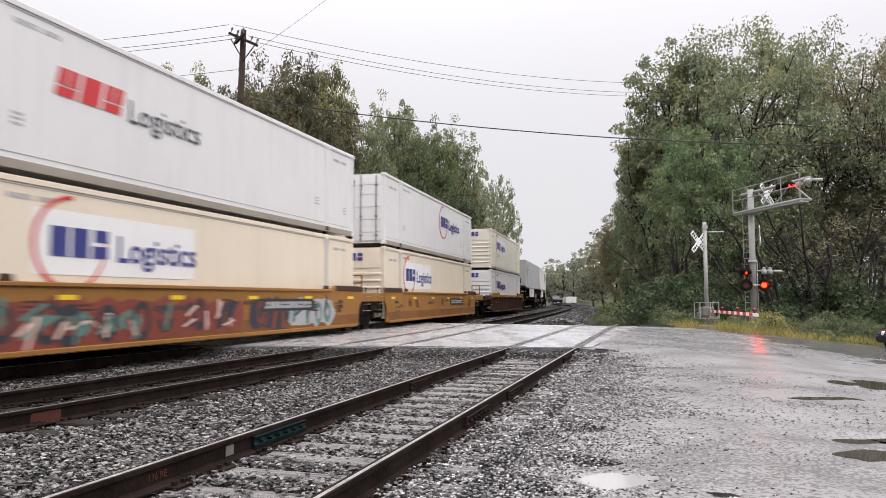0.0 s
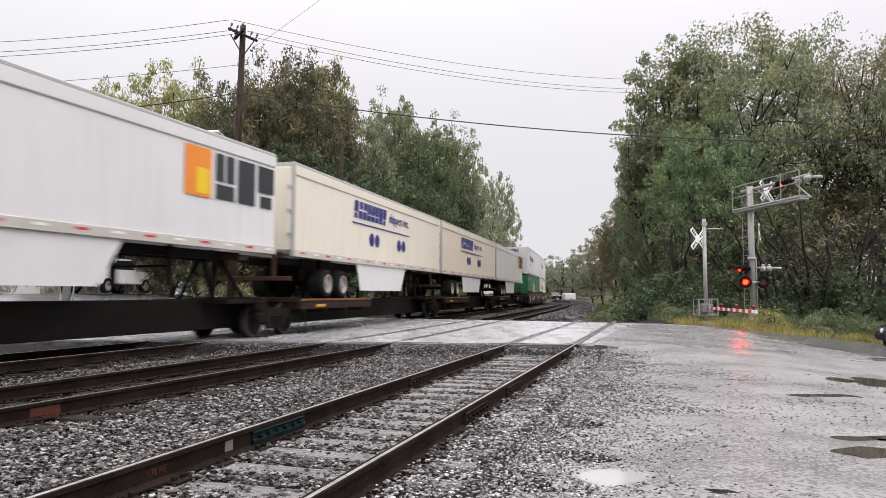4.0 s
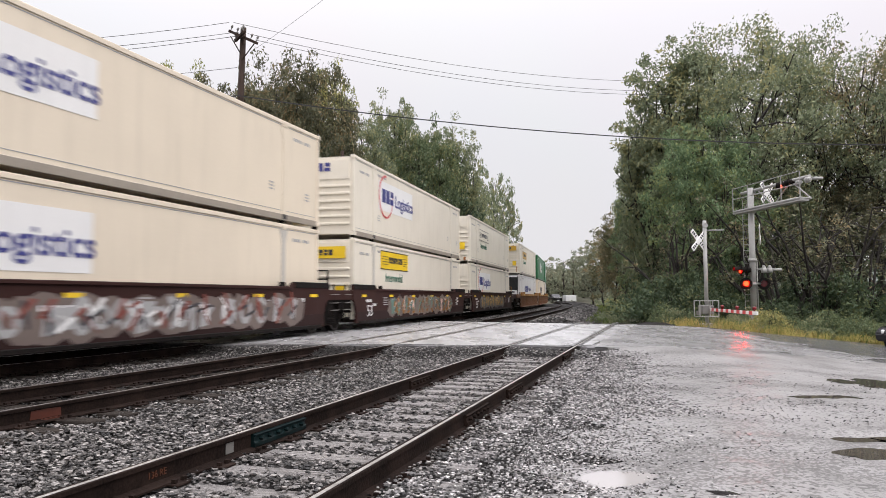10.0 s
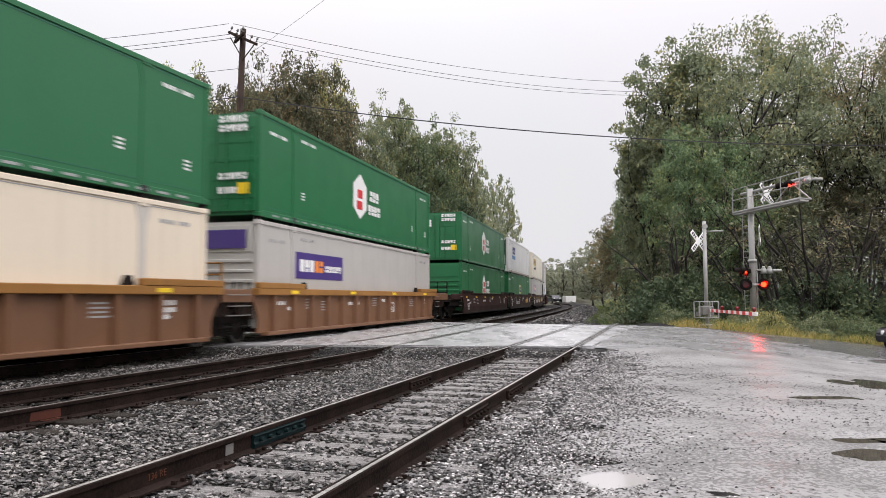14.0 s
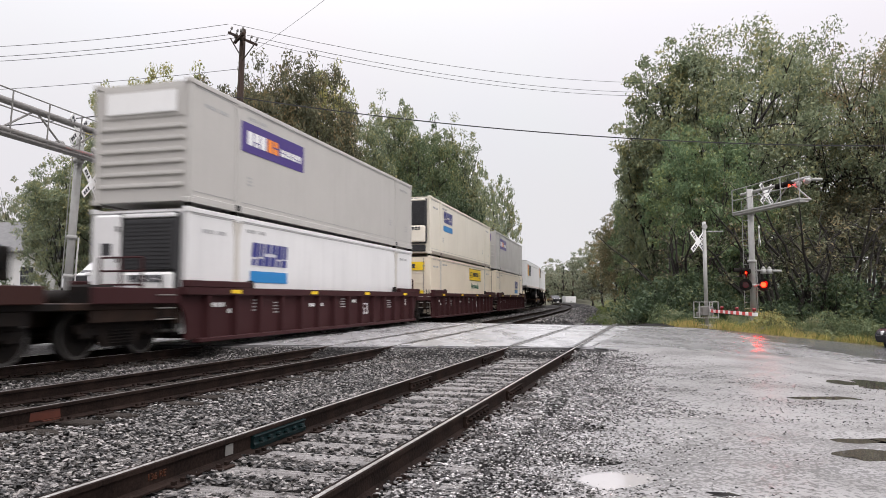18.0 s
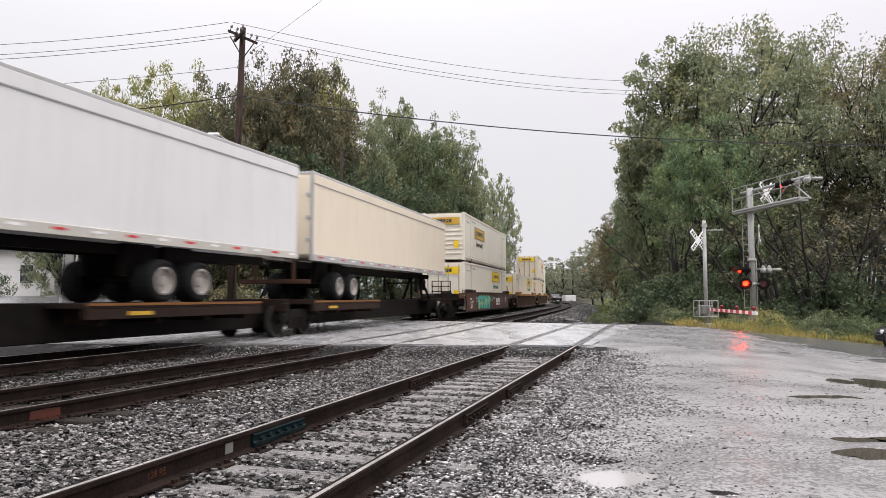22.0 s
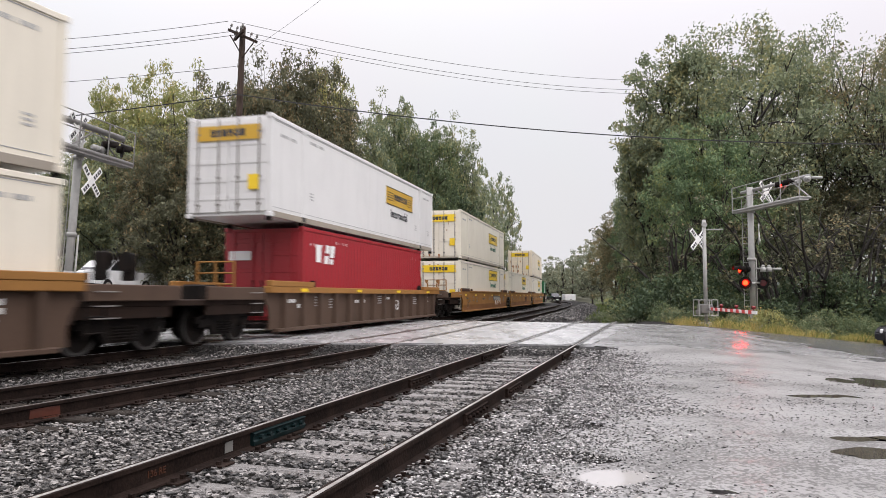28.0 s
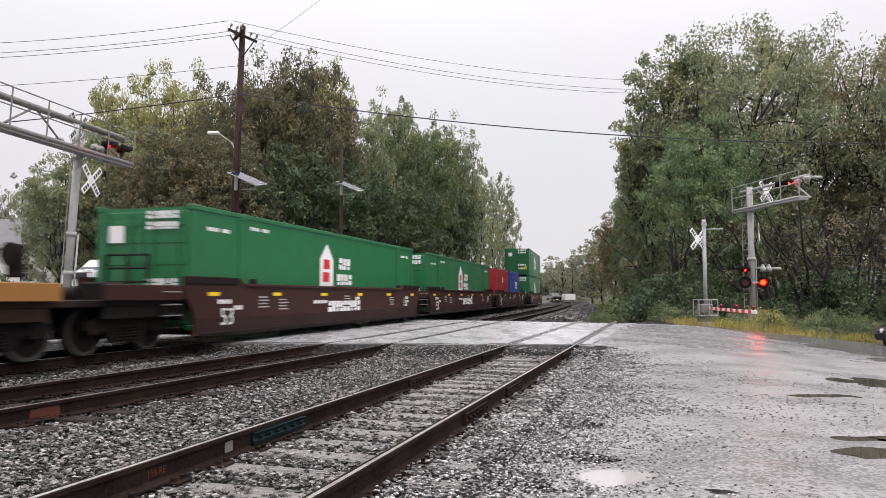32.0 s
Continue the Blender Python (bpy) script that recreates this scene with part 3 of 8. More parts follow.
def joint_mesh(bm):
    prism(bm, [(0.012, -0.155), (0.05, -0.155), (0.055, -0.12), (0.042, -0.105), (0.042, -0.075), (0.058, -0.05), (0.012, -0.038)], 1, -0.46, 0.46)
    for y in (-0.36, -0.22, -0.07, 0.07, 0.22, 0.36):
        rod(bm, (0.03, y, -0.09), (0.08, y, -0.09), 0.02, sides=6)


JOINT_GREEN = paint("dark_green_joint_paint", (0.004, 0.013, 0.014), rough=0.45, spec=0.2)
joint = cached(("joint",), joint_mesh)
for off, v, m in ((-0.75, 6.74, JOINT_GREEN), (-0.75, 10.76, RAIL_SIDE), (0.75, 8.22, RAIL_SIDE), (0.75, 10.25, RAIL_SIDE), (0.75, 15.6, RAIL_SIDE), (-0.75, 15.0, RAIL_SIDE)):
    x, y = near_at(v, off)
    put("joint_bar", joint, m, near_track, "bolted joint bar painted dark green" if m is JOINT_GREEN else "", at=pose(x, y, 0, 0, 0, -math.degrees(NEAR_A)))
x, y = near_at(5.96, -0.75)
put("white_patch", cached(("patch",), lambda bm: box(bm, 0.012, 0.016, -0.055, 0.055, -0.14, -0.055)), paint("dull_grey_dab", (0.17, 0.165, 0.155)), near_track, "grey paint mark on the rail web", at=pose(x, y, 0, 0, 0, -math.degrees(NEAR_A)))
x, y = near_at(5.08, -0.75)
put("rail_marking", words("136 RE", 0.05), paint("faded_orange_crayon", (0.085, 0.026, 0.010)), near_track, "faded orange rolled lettering on the rail web", at=pose(x + 0.014, y, -0.10, 0, 0, -math.degrees(NEAR_A)))
x, y, a = track_at(-1.15, MID + 0.75)
put("orange_spray_mark", cached(("spray",), lambda bm: [prism(bm, [(-0.19, -0.146), (0.2, -0.148), (0.19, -0.058), (0.05, -0.05), (-0.18, -0.054)], 0, 0.0125, 0.016), prism(bm, [(0.0, -0.172), (0.22, -0.176), (0.17, -0.15), (-0.08, -0.15)], 0, 0.03, 0.05)]), paint("faded_orange_spray", (0.085, 0.022, 0.012), streak=0.6, amount=0.8), mid_track, "faded orange spray mark on the rail", at=pose(x, y, 0, 0, 0, -math.degrees(a)))

# dark strips beside the rails where the road crosses, coloured as the flangeways' shade
gap_mat = material("flangeway_shade_colour", (0.02, 0.019, 0.018), 0.3)
for name, curve, a0, a1 in (("near_track", near_curve, 17.4, 33.0), ("middle_track", lambda s, o: track_at(s, MID + o), 9.5, 25.5), ("train_track", lambda s, o: track_at(s, o), 9, 27)):
    host = {"near_track": near_track, "middle_track": mid_track, "train_track": far_track}[name]
    for off in (-0.68, 0.68, -0.83, 0.83):
        path = [curve(a0 + (a1 - a0) * i / 16, off) for i in range(17)]
        put("flangeway", sweep([(-0.035, -0.05), (0.035, -0.05), (0.035, 0.0005), (-0.035, 0.0005)], path), gap_mat, host)


# ---- loose ballast ----
def stones(name, spots, label, mat=STONE, sides=8):
    """spots: rows x, y, z, size. Each stone is a jittered lump of four or eight sides."""
    rng = np.random.default_rng(len(spots))
    spots = np.array(spots)
    n = len(spots)
    lump = np.array([(1, 0, 0), (-1, 0, 0), (0, 1, 0), (0, -1, 0), (0, 0, 1), (0, 0, -1)], float)
    if sides == 8:
        lump = np.array([(x, y, z) for x in (-0.72, 0.72) for y in (-0.72, 0.72) for z in (-0.72, 0.72)])
    if sides == 4:
        lump = np.array([(1, 0, -0.4), (-0.6, 0.9, -0.4), (-0.6, -0.9, -0.4), (0, 0, 0.9)], float)
    q = len(lump)
    c = lump[None] * rng.uniform(0.7, 1.15, (n, q, 1)) + rng.uniform(-0.3, 0.3, (n, q, 3))
    ang = rng.uniform(0, 6.28, (n, 3))
    for ax in range(3):
        i, j = (ax + 1) % 3, (ax + 2) % 3
        ca, sa = np.cos(ang[:, ax])[:, None], np.sin(ang[:, ax])[:, None]
        ci, cj = c[:, :, i].copy(), c[:, :, j].copy()
        c[:, :, i], c[:, :, j] = ca * ci - sa * cj, sa * ci + ca * cj
    c *= np.array([1.25, 0.95, 0.62])
    v = c * spots[:, None, 3:4] + spots[:, None, :3]
    tris = np.array([(0, 2, 4), (2, 1, 4), (1, 3, 4), (3, 0, 4), (2, 0, 5), (1, 2, 5), (3, 1, 5), (0, 3, 5)])
    if sides == 8:
        tris = np.array([t for a, b, c, d in ((0, 1, 3, 2), (4, 6, 7, 5), (0, 4, 5, 1), (2, 3, 7, 6), (0, 2, 6, 4), (1, 5, 7, 3)) for t in ((a, b, c), (a, c, d))])
    if sides == 4:
        tris = np.array([(0, 1, 3), (1, 2, 3), (2, 0, 3)])
    f = (tris[None] + (np.arange(n) * q)[:, None, None]).reshape(-1, 3)
    me = bpy.data.meshes.new(name)
    me.vertices.add(n * q)
    me.vertices.foreach_set("co", v.reshape(-1))
    me.loops.add(f.size)
    me.loops.foreach_set("vertex_index", f.reshape(-1).astype(np.int32))
    me.polygons.add(len(f))
    me.polygons.foreach_set("loop_start", (np.arange(len(f)) * 3).astype(np.int32))
    me.update(calc_edges=True)
    me.polygons.foreach_set("use_smooth", [False] * len(f))
    return tagged(put(name, me, mat), label, "ballast", kind="stuff")


rng = random.Random(5)
spots, side_spots = [], []
HOLLOW = (1.22, 5.35, 0.27, 0.30)


def under_water(x, y):
    return ((x - HOLLOW[0]) / HOLLOW[2]) ** 2 + ((y - HOLLOW[1]) / HOLLOW[3]) ** 2 < 0.75 + 0.5 * noise.noise(Vector((x * 5, y * 5, 0)))


for k in range(290000):
    v = 0.4 + 16.6 * rng.random() ** 1.5
    u = rng.uniform(-10.5, 5.0)
    x, y = near_at(v, u)
    if y < 0.4 or y > road_near(x) + 0.2 or abs(x / max(y, 0.1)) > 0.75:
        continue
    d = math.hypot(x, y)
    keep = 1.0 if d < 8 else 0.6
    if u > 1.4:
        keep *= min(1.0, max(0.0, 1.15 - (u - 1.4) / (1.3 + 0.7 * noise.noise(Vector((x * 0.9, y * 0.9, 6)))))) ** 1.2
        if under_water(x, y) or rng.random() < apron(x, y):
            continue
    if rng.random() > keep * (0.85 if u < 0.8 else 1.0):
        continue
    if abs(u) < 0.72 and min(abs(v - q) for q in TIES["near_track"]) < 0.13 and rng.random() < 0.62 + 0.5 * noise.noise(Vector((x * 2.2, y * 2.2, 0))):
        continue
    z = -0.235 + bed_rise(x, y) + ripple(x, y, 0.03, 1.6) + 0.05 * rng.random() - 0.012 + (0.026 if abs(u) < 0.72 else (0.045 if 0.8 < abs(u) < 1.5 else 0.004))
    (spots if u < 0.95 + 0.5 * noise.noise(Vector((x * 1.5, y * 1.5, 4))) else side_spots).append((x, y, z if u < 0.8 else max(z, bed_top(x, y) + 0.012 + 0.012 * rng.random()), rng.uniform(0.009, 0.023) * (1.0 if d < 8 else 1.25) * (1.0 if u < 0.8 else max(0.30, 0.82 - (u - 0.8) * 0.38))))
LINE = (PS > -25) & (PS < 45)
LX, LY, LT = PX[LINE], PY[LINE], PT[LINE]


def beside_line(x, y):
    """How far a place lies to the side of the train's track."""
    k = int(np.argmin((LX - x) ** 2 + (LY - y) ** 2))
    return (x - LX[k]) * math.cos(LT[k]) - (y - LY[k]) * math.sin(LT[k])


# stones under the train carry its shade in their colour; middle-track ones carry grime
def is_darkened(x, y):
    d = beside_line(x, y) + 0.25 * noise.noise(Vector((x * 1.3, y * 1.3, 2)))
    return abs(d) < 1.5 or abs(d - MID) < 0.78


darkened = [is_darkened(p[0], p[1]) for p in spots]
clean = [p for p, g in zip(spots, darkened) if not g]
stones("ballast", [p for p in clean if math.hypot(p[0], p[1]) < 8.5], "wet angular grey ballast stones between the rails")
stones("ballast", [p for p in clean if math.hypot(p[0], p[1]) >= 8.5], "wet angular grey ballast stones towards the road", STONE, 6)
stones("ballast", [p for p, g in zip(spots, darkened) if g], "main-line ballast stones, dark with grime and with the train's shade put in", STONE_GRIME_SHADE, 6)
stones("ballast", side_spots, "pale wet ballast stones spilling over the lot", STONE_PALE)
spots = []
for k in range(70000):
    v, u = 0.5 + 17 * rng.random() ** 1.4, 1.5 + 8 * rng.random() ** 2.2
    x, y = near_at(v, u)
    if y < 0.6 or abs(x / y) > 0.75 or under_water(x, y) or rng.random() < apron(x, y) or noise.noise(Vector((x * 0.7, y * 0.7, 3))) + 0.6 * rng.random() < 0.24 * u - 0.32:
        continue
    spots.append((x, y, lot_top(x, y) + 0.002, rng.uniform(0.004, 0.011) * (1 + v * 0.05)))
for k in range(2600):
    v, u = 1.5 + 15 * rng.random() ** 1.3, 2.2 + 8 * rng.random()
    x, y = near_at(v, u)
    if y > 0.6 and abs(x / y) < 0.75 and noise.noise(Vector((x * 0.5, y * 0.5, 9))) > -0.1:
        spots.append((x, y, lot_top(x, y) + 0.003, rng.uniform(0.006, 0.013) * (0.5 + rng.random())))
stones("gravel", spots, "loose wet pebbles scattered over the lot", PEBBLE, 4)
spots = []
for k in range(30000):
    v, u = 1.5 + 15.5 * rng.random() ** 1.2, 2.0 + 9 * rng.random()
    x, y = near_at(v, u)
    if y > 0.6 and abs(x / y) < 0.75 and not under_water(x, y) and noise.noise(Vector((x * 0.55, y * 0.55, 21))) + 0.7 * noise.noise(Vector((x * 2.1, y * 2.1, 22))) > 0.05 + 0.35 * rng.random() and rng.random() > apron(x, y):
        spots.append((x, y, lot_top(x, y) + 0.002, rng.uniform(0.006, 0.015) * (0.6 + 0.9 * rng.random() ** 2)))
stones("gravel", spots, "dark loose stones in drifts over the lot", STONE, 4)
spots = []
for k in range(60000):
    v, u = 0.5 + 16 * rng.random() ** 1.35, 1.5 + 3.0 * rng.random() ** 1.5
    x, y = near_at(v, u)
    if y < 0.6 or abs(x / y) > 0.75 or under_water(x, y) or rng.random() < apron(x, y) or noise.noise(Vector((x * 0.9, y * 0.9, 6))) + 1.2 * rng.random() < 0.62 * (u - 1.0):
        continue
    spots.append((x, y, lot_top(x, y) + 0.003, rng.uniform(0.006, 0.016) * (1 + v * 0.04)))
stones("gravel", spots, "wet grit spread between the ballast and the lot", STONE_PALE, 4)

spots = []
for k in range(26000):
    s, d = 22.5 + 62 * rng.random() ** 1.5, rng.uniform(-3.5, 8.8)
    x, y, a = track_at(s, d)
    if y < road_far(x) + 0.2 or abs(d) < 1.0 or abs(d - MID) < 0.72:
        continue
    spots.append((x, y, bed_far(x, y) + 0.01, rng.uniform(0.03, 0.07)))
stones("ballast", spots, "grey ballast stones on the bed beyond the road", STONE, 4)

# ---- puddles ----
def puddle(x, y, rx, ry, mat, label, seed, level=-0.018):
    bm = bmesh.new()
    ring = []
    for i in range(96):
        a = 2 * math.pi * i / 96
        k = 1.45 + 0.5 * noise.noise(Vector((math.cos(a) * 1.6, math.sin(a) * 1.6, seed))) + 0.25 * noise.noise(Vector((math.cos(a) * 3.5, math.sin(a) * 3.5, seed)))
        px, py = x + rx * k * math.cos(a), y + ry * k * math.sin(a)
        ring.append(bm.verts.new((px, py, lot_z(px, py) + level)))
    bm.faces.new(ring)
    tagged(part("puddle", bm, mat), label, "puddle", "puddles on the lot")


# ---- the freight train ----
HALF = 8.075


def corner_box(bm):
    box(bm, -0.09, 0.09, -0.09, 0.09, -0.06, 0.06, 0.012)


def container_shell(bm, half, h):
    box(bm, -1.27, 1.27, -half + 0.03, half - 0.03, 0.05, h - 0.04)


def rail_bar(bm, half, depth):
    box(bm, -0.035, 0.035, -half, half, 0, depth, 0.01)


def side_post(bm, h):
    prism(bm, [(-0.13, 0.16), (0.13, 0.16), (0.10, 0.5), (0.10, h - 0.55), (0.22, h - 0.12), (-0.22, h - 0.12), (-0.10, h - 0.55), (-0.10, 0.5)], 0, 0.0, 0.02)


def wave_side(bm, half, h):
    """Corrugated side sheet of a sea container."""
    n = int(half * 2 / 0.28)
    for i in range(n):
        y = -half + 0.14 + i * 0.28
        prism(bm, [(1.272, y - 0.11), (1.30, y - 0.06), (1.30, y + 0.06), (1.272, y + 0.11)], 2, 0.17, h - 0.14)


def nose_rib(bm):
    box(bm, -1.12, 1.12, -0.05, 0.0, -0.045, 0.045, 0.015)


def door_leaf(bm, h):
    box(bm, -0.59, 0.59, -0.05, 0.0, 0.14, h - 0.14, 0.01)
    for z in (0.55, 1.05, 1.55, 2.05, 2.45):
        box(bm, -0.55, 0.55, -0.065, -0.05, z - 0.07, z + 0.07, 0.01)


def lock_rod(bm, h):
    rod(bm, (0, -0.09, 0.1), (0, -0.09, h - 0.1), 0.022, sides=6)
    for z in (0.35, 1.1, h - 0.5):
        box(bm, -0.05, 0.05, -0.10, -0.04, z - 0.03, z + 0.03)


def container(paint_mat, end, label, z0, half=HALF, h=2.85, waves=False, trim=None):
    """A box of the 53-foot kind (or shorter), centred on its length, its leading end at -y."""
    trim = trim or paint_mat
    top = empty("shipping_container", label, "container", "containers on the train")
    key = (half, h)
    put("shell", cached(("shell", *key), lambda bm: container_shell(bm, half, h)), paint_mat, top)
    for x in (-1.265, 1.265):
        put("bottom_rail", cached(("brail", half), lambda bm: rail_bar(bm, half, 0.17)), RAIL_BROWN if paint_mat in (WHITE, CREAM, PALE) else trim, top, at=pose(x, 0, 0))
        put("top_rail", cached(("trail", half), lambda bm: rail_bar(bm, half, 0.11)), trim, top, at=pose(x, 0, h - 0.11))
        for y in (-half + 0.06, half - 0.06):
            put("corner_post", cached(("cpost", h), lambda bm: box(bm, -0.06, 0.06, -0.06, 0.06, 0, h, 0.015)), trim, top, at=pose(x * 0.985, y, 0))
            for z in (0.06, h - 0.055):
                put("corner_casting", cached(("casting",), corner_box), trim, top, at=pose(x * 0.975, y * 1.0, z))
    if half > 7:
        for y in (-6.05, 6.05):
            put("side_post", cached(("spost", h), lambda bm: side_post(bm, h)), POST_GREY if z0 < 1 and paint_mat in (WHITE, CREAM, PALE) else trim, top, at=pose(1.268, y, 0))
            for z in (0.1, h - 0.1):
                put("stacking_block", cached(("sblock",), lambda bm: box(bm, -0.02, 0.045, -0.1, 0.1, -0.07, 0.07, 0.01)), DARK if z < 1 else trim, top, at=pose(1.268, y, z))
        put("seam_line", cached(("tseam2", half, h), lambda bm: box(bm, 1.268, 1.277, -half + 0.2, half - 0.2, h - 0.155, h - 0.135)), GREYMARK if paint_mat is not GREEN else DKGREEN, top)
        put("belt_line", cached(("belt", half), lambda bm: box(bm, 1.268, 1.276, -half + 0.2, half - 0.2, 0.27, 0.285)), GREYMARK if paint_mat is not GREEN else DKGREEN, top)
    # pale bars along the bottom rail: light reflections drawn as colour
    if paint_mat is GREEN and z0 > 2:
        put("rail_slots", cached(("slots",), lambda bm: [box(bm, 1.302, 1.307, y - 0.17, y + 0.17, 0.055, 0.105) for y in [-7.2 + 0.6 * k for k in range(25)]]), GREYMARK, top, "row of rail slots, light reflections put into their pale colour")["kind"] = "stuff"
    if z0 > 2:
        for x in (-1.2, 1.2):
            for y in ((-half + 0.08, half - 0.08) if half < 7 else (-half + 0.08, -6.05, 6.05, half - 0.08)):
                put("twist_lock", cached(("tlock",), lambda bm: box(bm, -0.07, 0.07, -0.07, 0.07, -0.102, 0.002)), BLACK, top, at=pose(x, y, 0))
    if waves:
        put("corrugated_side", cached(("waves", *key), lambda bm: wave_side(bm, half, h)), paint_mat, top)["kind"] = "stuff"
    front = -half + 0.03
    if end == "nose":
        for k in range(6):
            put("nose_rib", cached(("rib",), nose_rib), paint_mat, top, at=pose(0, front, 0.42 + k * 0.27))
        put("nose_panel", cached(("npanel",), lambda bm: box(bm, -1.1, 1.1, -0.03, 0, 2.0, 2.72, 0.01)), paint_mat, top, at=pose(0, front, 0))
    elif end == "door":
        for x in (-0.6, 0.6):
            put("door", cached(("leaf", h), lambda bm: door_leaf(bm, h)), paint_mat, top, at=pose(x, front, 0))
        for x in (-0.95, -0.3, 0.3, 0.95):
            put("lock_rod", cached(("lrod", h), lambda bm: lock_rod(bm, h)), ROD if paint_mat not in (GREEN, RED) else paint_mat, top, at=pose(x, front, 0))
    elif end == "reefer":
        unit = put("cooling_unit", cached(("cool",), lambda bm: box(bm, -1.1, 1.12, -0.16, 0.0, 0.5, 2.74, 0.05)), DARK, top, "refrigeration unit", at=pose(0, front, 0))
        put("cover_panel", cached(("cover1",), lambda bm: box(bm, -1.06, -0.34, -0.24, -0.15, 0.56, 2.70, 0.05)), paint_mat, unit)
        put("cover_panel", cached(("cover2",), lambda bm: box(bm, -0.29, 1.08, -0.26, -0.15, 0.56, 1.38, 0.06)), paint_mat, unit)
        put("cover_panel", cached(("cover3",), lambda bm: box(bm, -0.29, 1.08, -0.22, -0.15, 2.6, 2.70, 0.02)), paint_mat, unit)
        put("grille", cached(("grille",), lambda bm: [box(bm, -0.26, 1.06, -0.215, -0.15, 1.43, 2.57, 0.02)] + [box(bm, -0.22, 1.02, -0.23, -0.215, 1.48 + i * 0.09, 1.50 + i * 0.09) for i in range(12)]), DARK, unit)
        put("latch", cached(("rlatch",), lambda bm: [box(bm, -0.42, -0.37, -0.27, -0.23, z, z + 0.12) for z in (0.8, 1.6, 2.3)]), BLACK, unit)
        put("gauge_panel", cached(("grille2",), lambda bm: box(bm, -0.85, -0.55, -0.25, -0.2, 1.75, 2.05, 0.02)), DARK, unit)
        on_end(strokes(top, CHAR, 0, 0, 6, 0.9, 0.16, seed=44), -half - 0.235, 1.15, 0.4)
        put("lower_guard", cached(("guard",), lambda bm: box(bm, -1.05, 1.05, -0.16, 0.0, 0.12, 0.42, 0.03)), DARK, top, at=pose(0, front, 0))
    top["z0"] = z0
    # stencilled numbers and data at both ends of the side
    for y, z in ((half - 1.1, h - 0.42), (-half + 1.0, h - 0.5), (-half + 2.9, h - 0.33)):
        put("stencil_bar", cached(("stencil",), lambda bm: [box(bm, 0.0, 0.006, -0.42 + i * 0.12, -0.33 + i * 0.12, -0.045, 0.045) for i in range(8) if i != 4]), WHITEMARK if paint_mat in (GREEN, RED, BLUE) else GREYMARK, top, at=pose(1.272, y, z))["kind"] = "stuff"
    for y, z in ((-half + 2.6, 0.75), (half - 2.7, 0.8), (half - 0.7, 0.7)):
        put("data_plate", cached(("plate",), lambda bm: [box(bm, 0, 0.005, -0.1, 0.1, i * 0.09, i * 0.09 + 0.045) for i in range(3)]), WHITEMARK if paint_mat in (GREEN, RED, BLUE) else GREYMARK, top, at=pose(1.272, y, z))["kind"] = "stuff"
    return top


# plain-shape markings: no mark spells a name
def ring_mesh(bm, r, w, gap0, gap1):
    n = 40
    for i in range(n):
        a0, a1 = 2 * math.pi * i / n, 2 * math.pi * (i + 1) / n
        if gap0 < math.degrees(a0) < gap1:
            continue
        k = w * (0.5 + 0.5 * abs(math.cos((math.degrees(a0) - 180) / 2 * math.pi / 180)))
        pts = [(math.cos(a) * q, math.sin(a) * q) for a, q in ((a0, r - k), (a0, r), (a1, r), (a1, r - k))]
        prism(bm, pts, 0, 0, 0.005)


def blocks_mesh(bm, n, width, height, slant, seed):
    """Plain chunky blocks, the size of a wordmark."""
    rng = random.Random(seed)
    w = width / n
    def slab(y0, y1, z0, z1):
        prism(bm, [(y0 + slant * z0, z0), (y1 + slant * z0, z0), (y1 + slant * z1, z1), (y0 + slant * z1, z1)], 0, 0, 0.005)
    t = height * 0.14
    for i in range(n):
        a, b = i * w - width / 2, (i + 1) * w - width / 2 - w * 0.17
        kind = rng.randrange(4)
        if kind == 0:
            slab(a, b, 0, height)
        elif kind == 1:
            slab(a, b, 0, height * 0.5 - t / 2)
            slab(a + w * 0.1, b, height * 0.5 + t / 2, height)
        elif kind == 2:
            slab(a, b, 0, height * 0.32)
            slab(a, (a + b) / 2 - t * 0.3, height * 0.32 + t * 0.5, height)
            slab((a + b) / 2 + t * 0.3, b, height * 0.32 + t * 0.5, height)
        else:
            slab(a, b, height * 0.36, height)
            slab(a + w * 0.12, b - w * 0.12, 0, height * 0.36 - t * 0.6)


def mark(top, name, key, fn, mat, y, z, x=1.285, label=""):
    return put(name, cached(key, fn), mat, top, label, at=pose(x, y, z))


def strokes(top, mat, y, z, n, width, height, slant=0.0, seed=1, x=1.285, label=""):
    ob = mark(top, "wordmark", ("blocks", n, width, height, slant, seed), lambda bm: blocks_mesh(bm, n, width, height, slant, seed), mat, y, z - height / 2, x, label)
    ob["kind"] = "stuff"
    return ob


def panel(top, mat, y, z, w, h, x=1.276, name="sign_panel", label=""):
    return mark(top, name, ("panel", w, h), lambda bm: box(bm, 0, 0.008, -w / 2, w / 2, -h / 2, h / 2), mat, y, z, x, label)


def on_end(ob, y, z, x=0.0):
    ob.matrix_basis = pose(x, y, z, 0, 0, -90)
    return ob


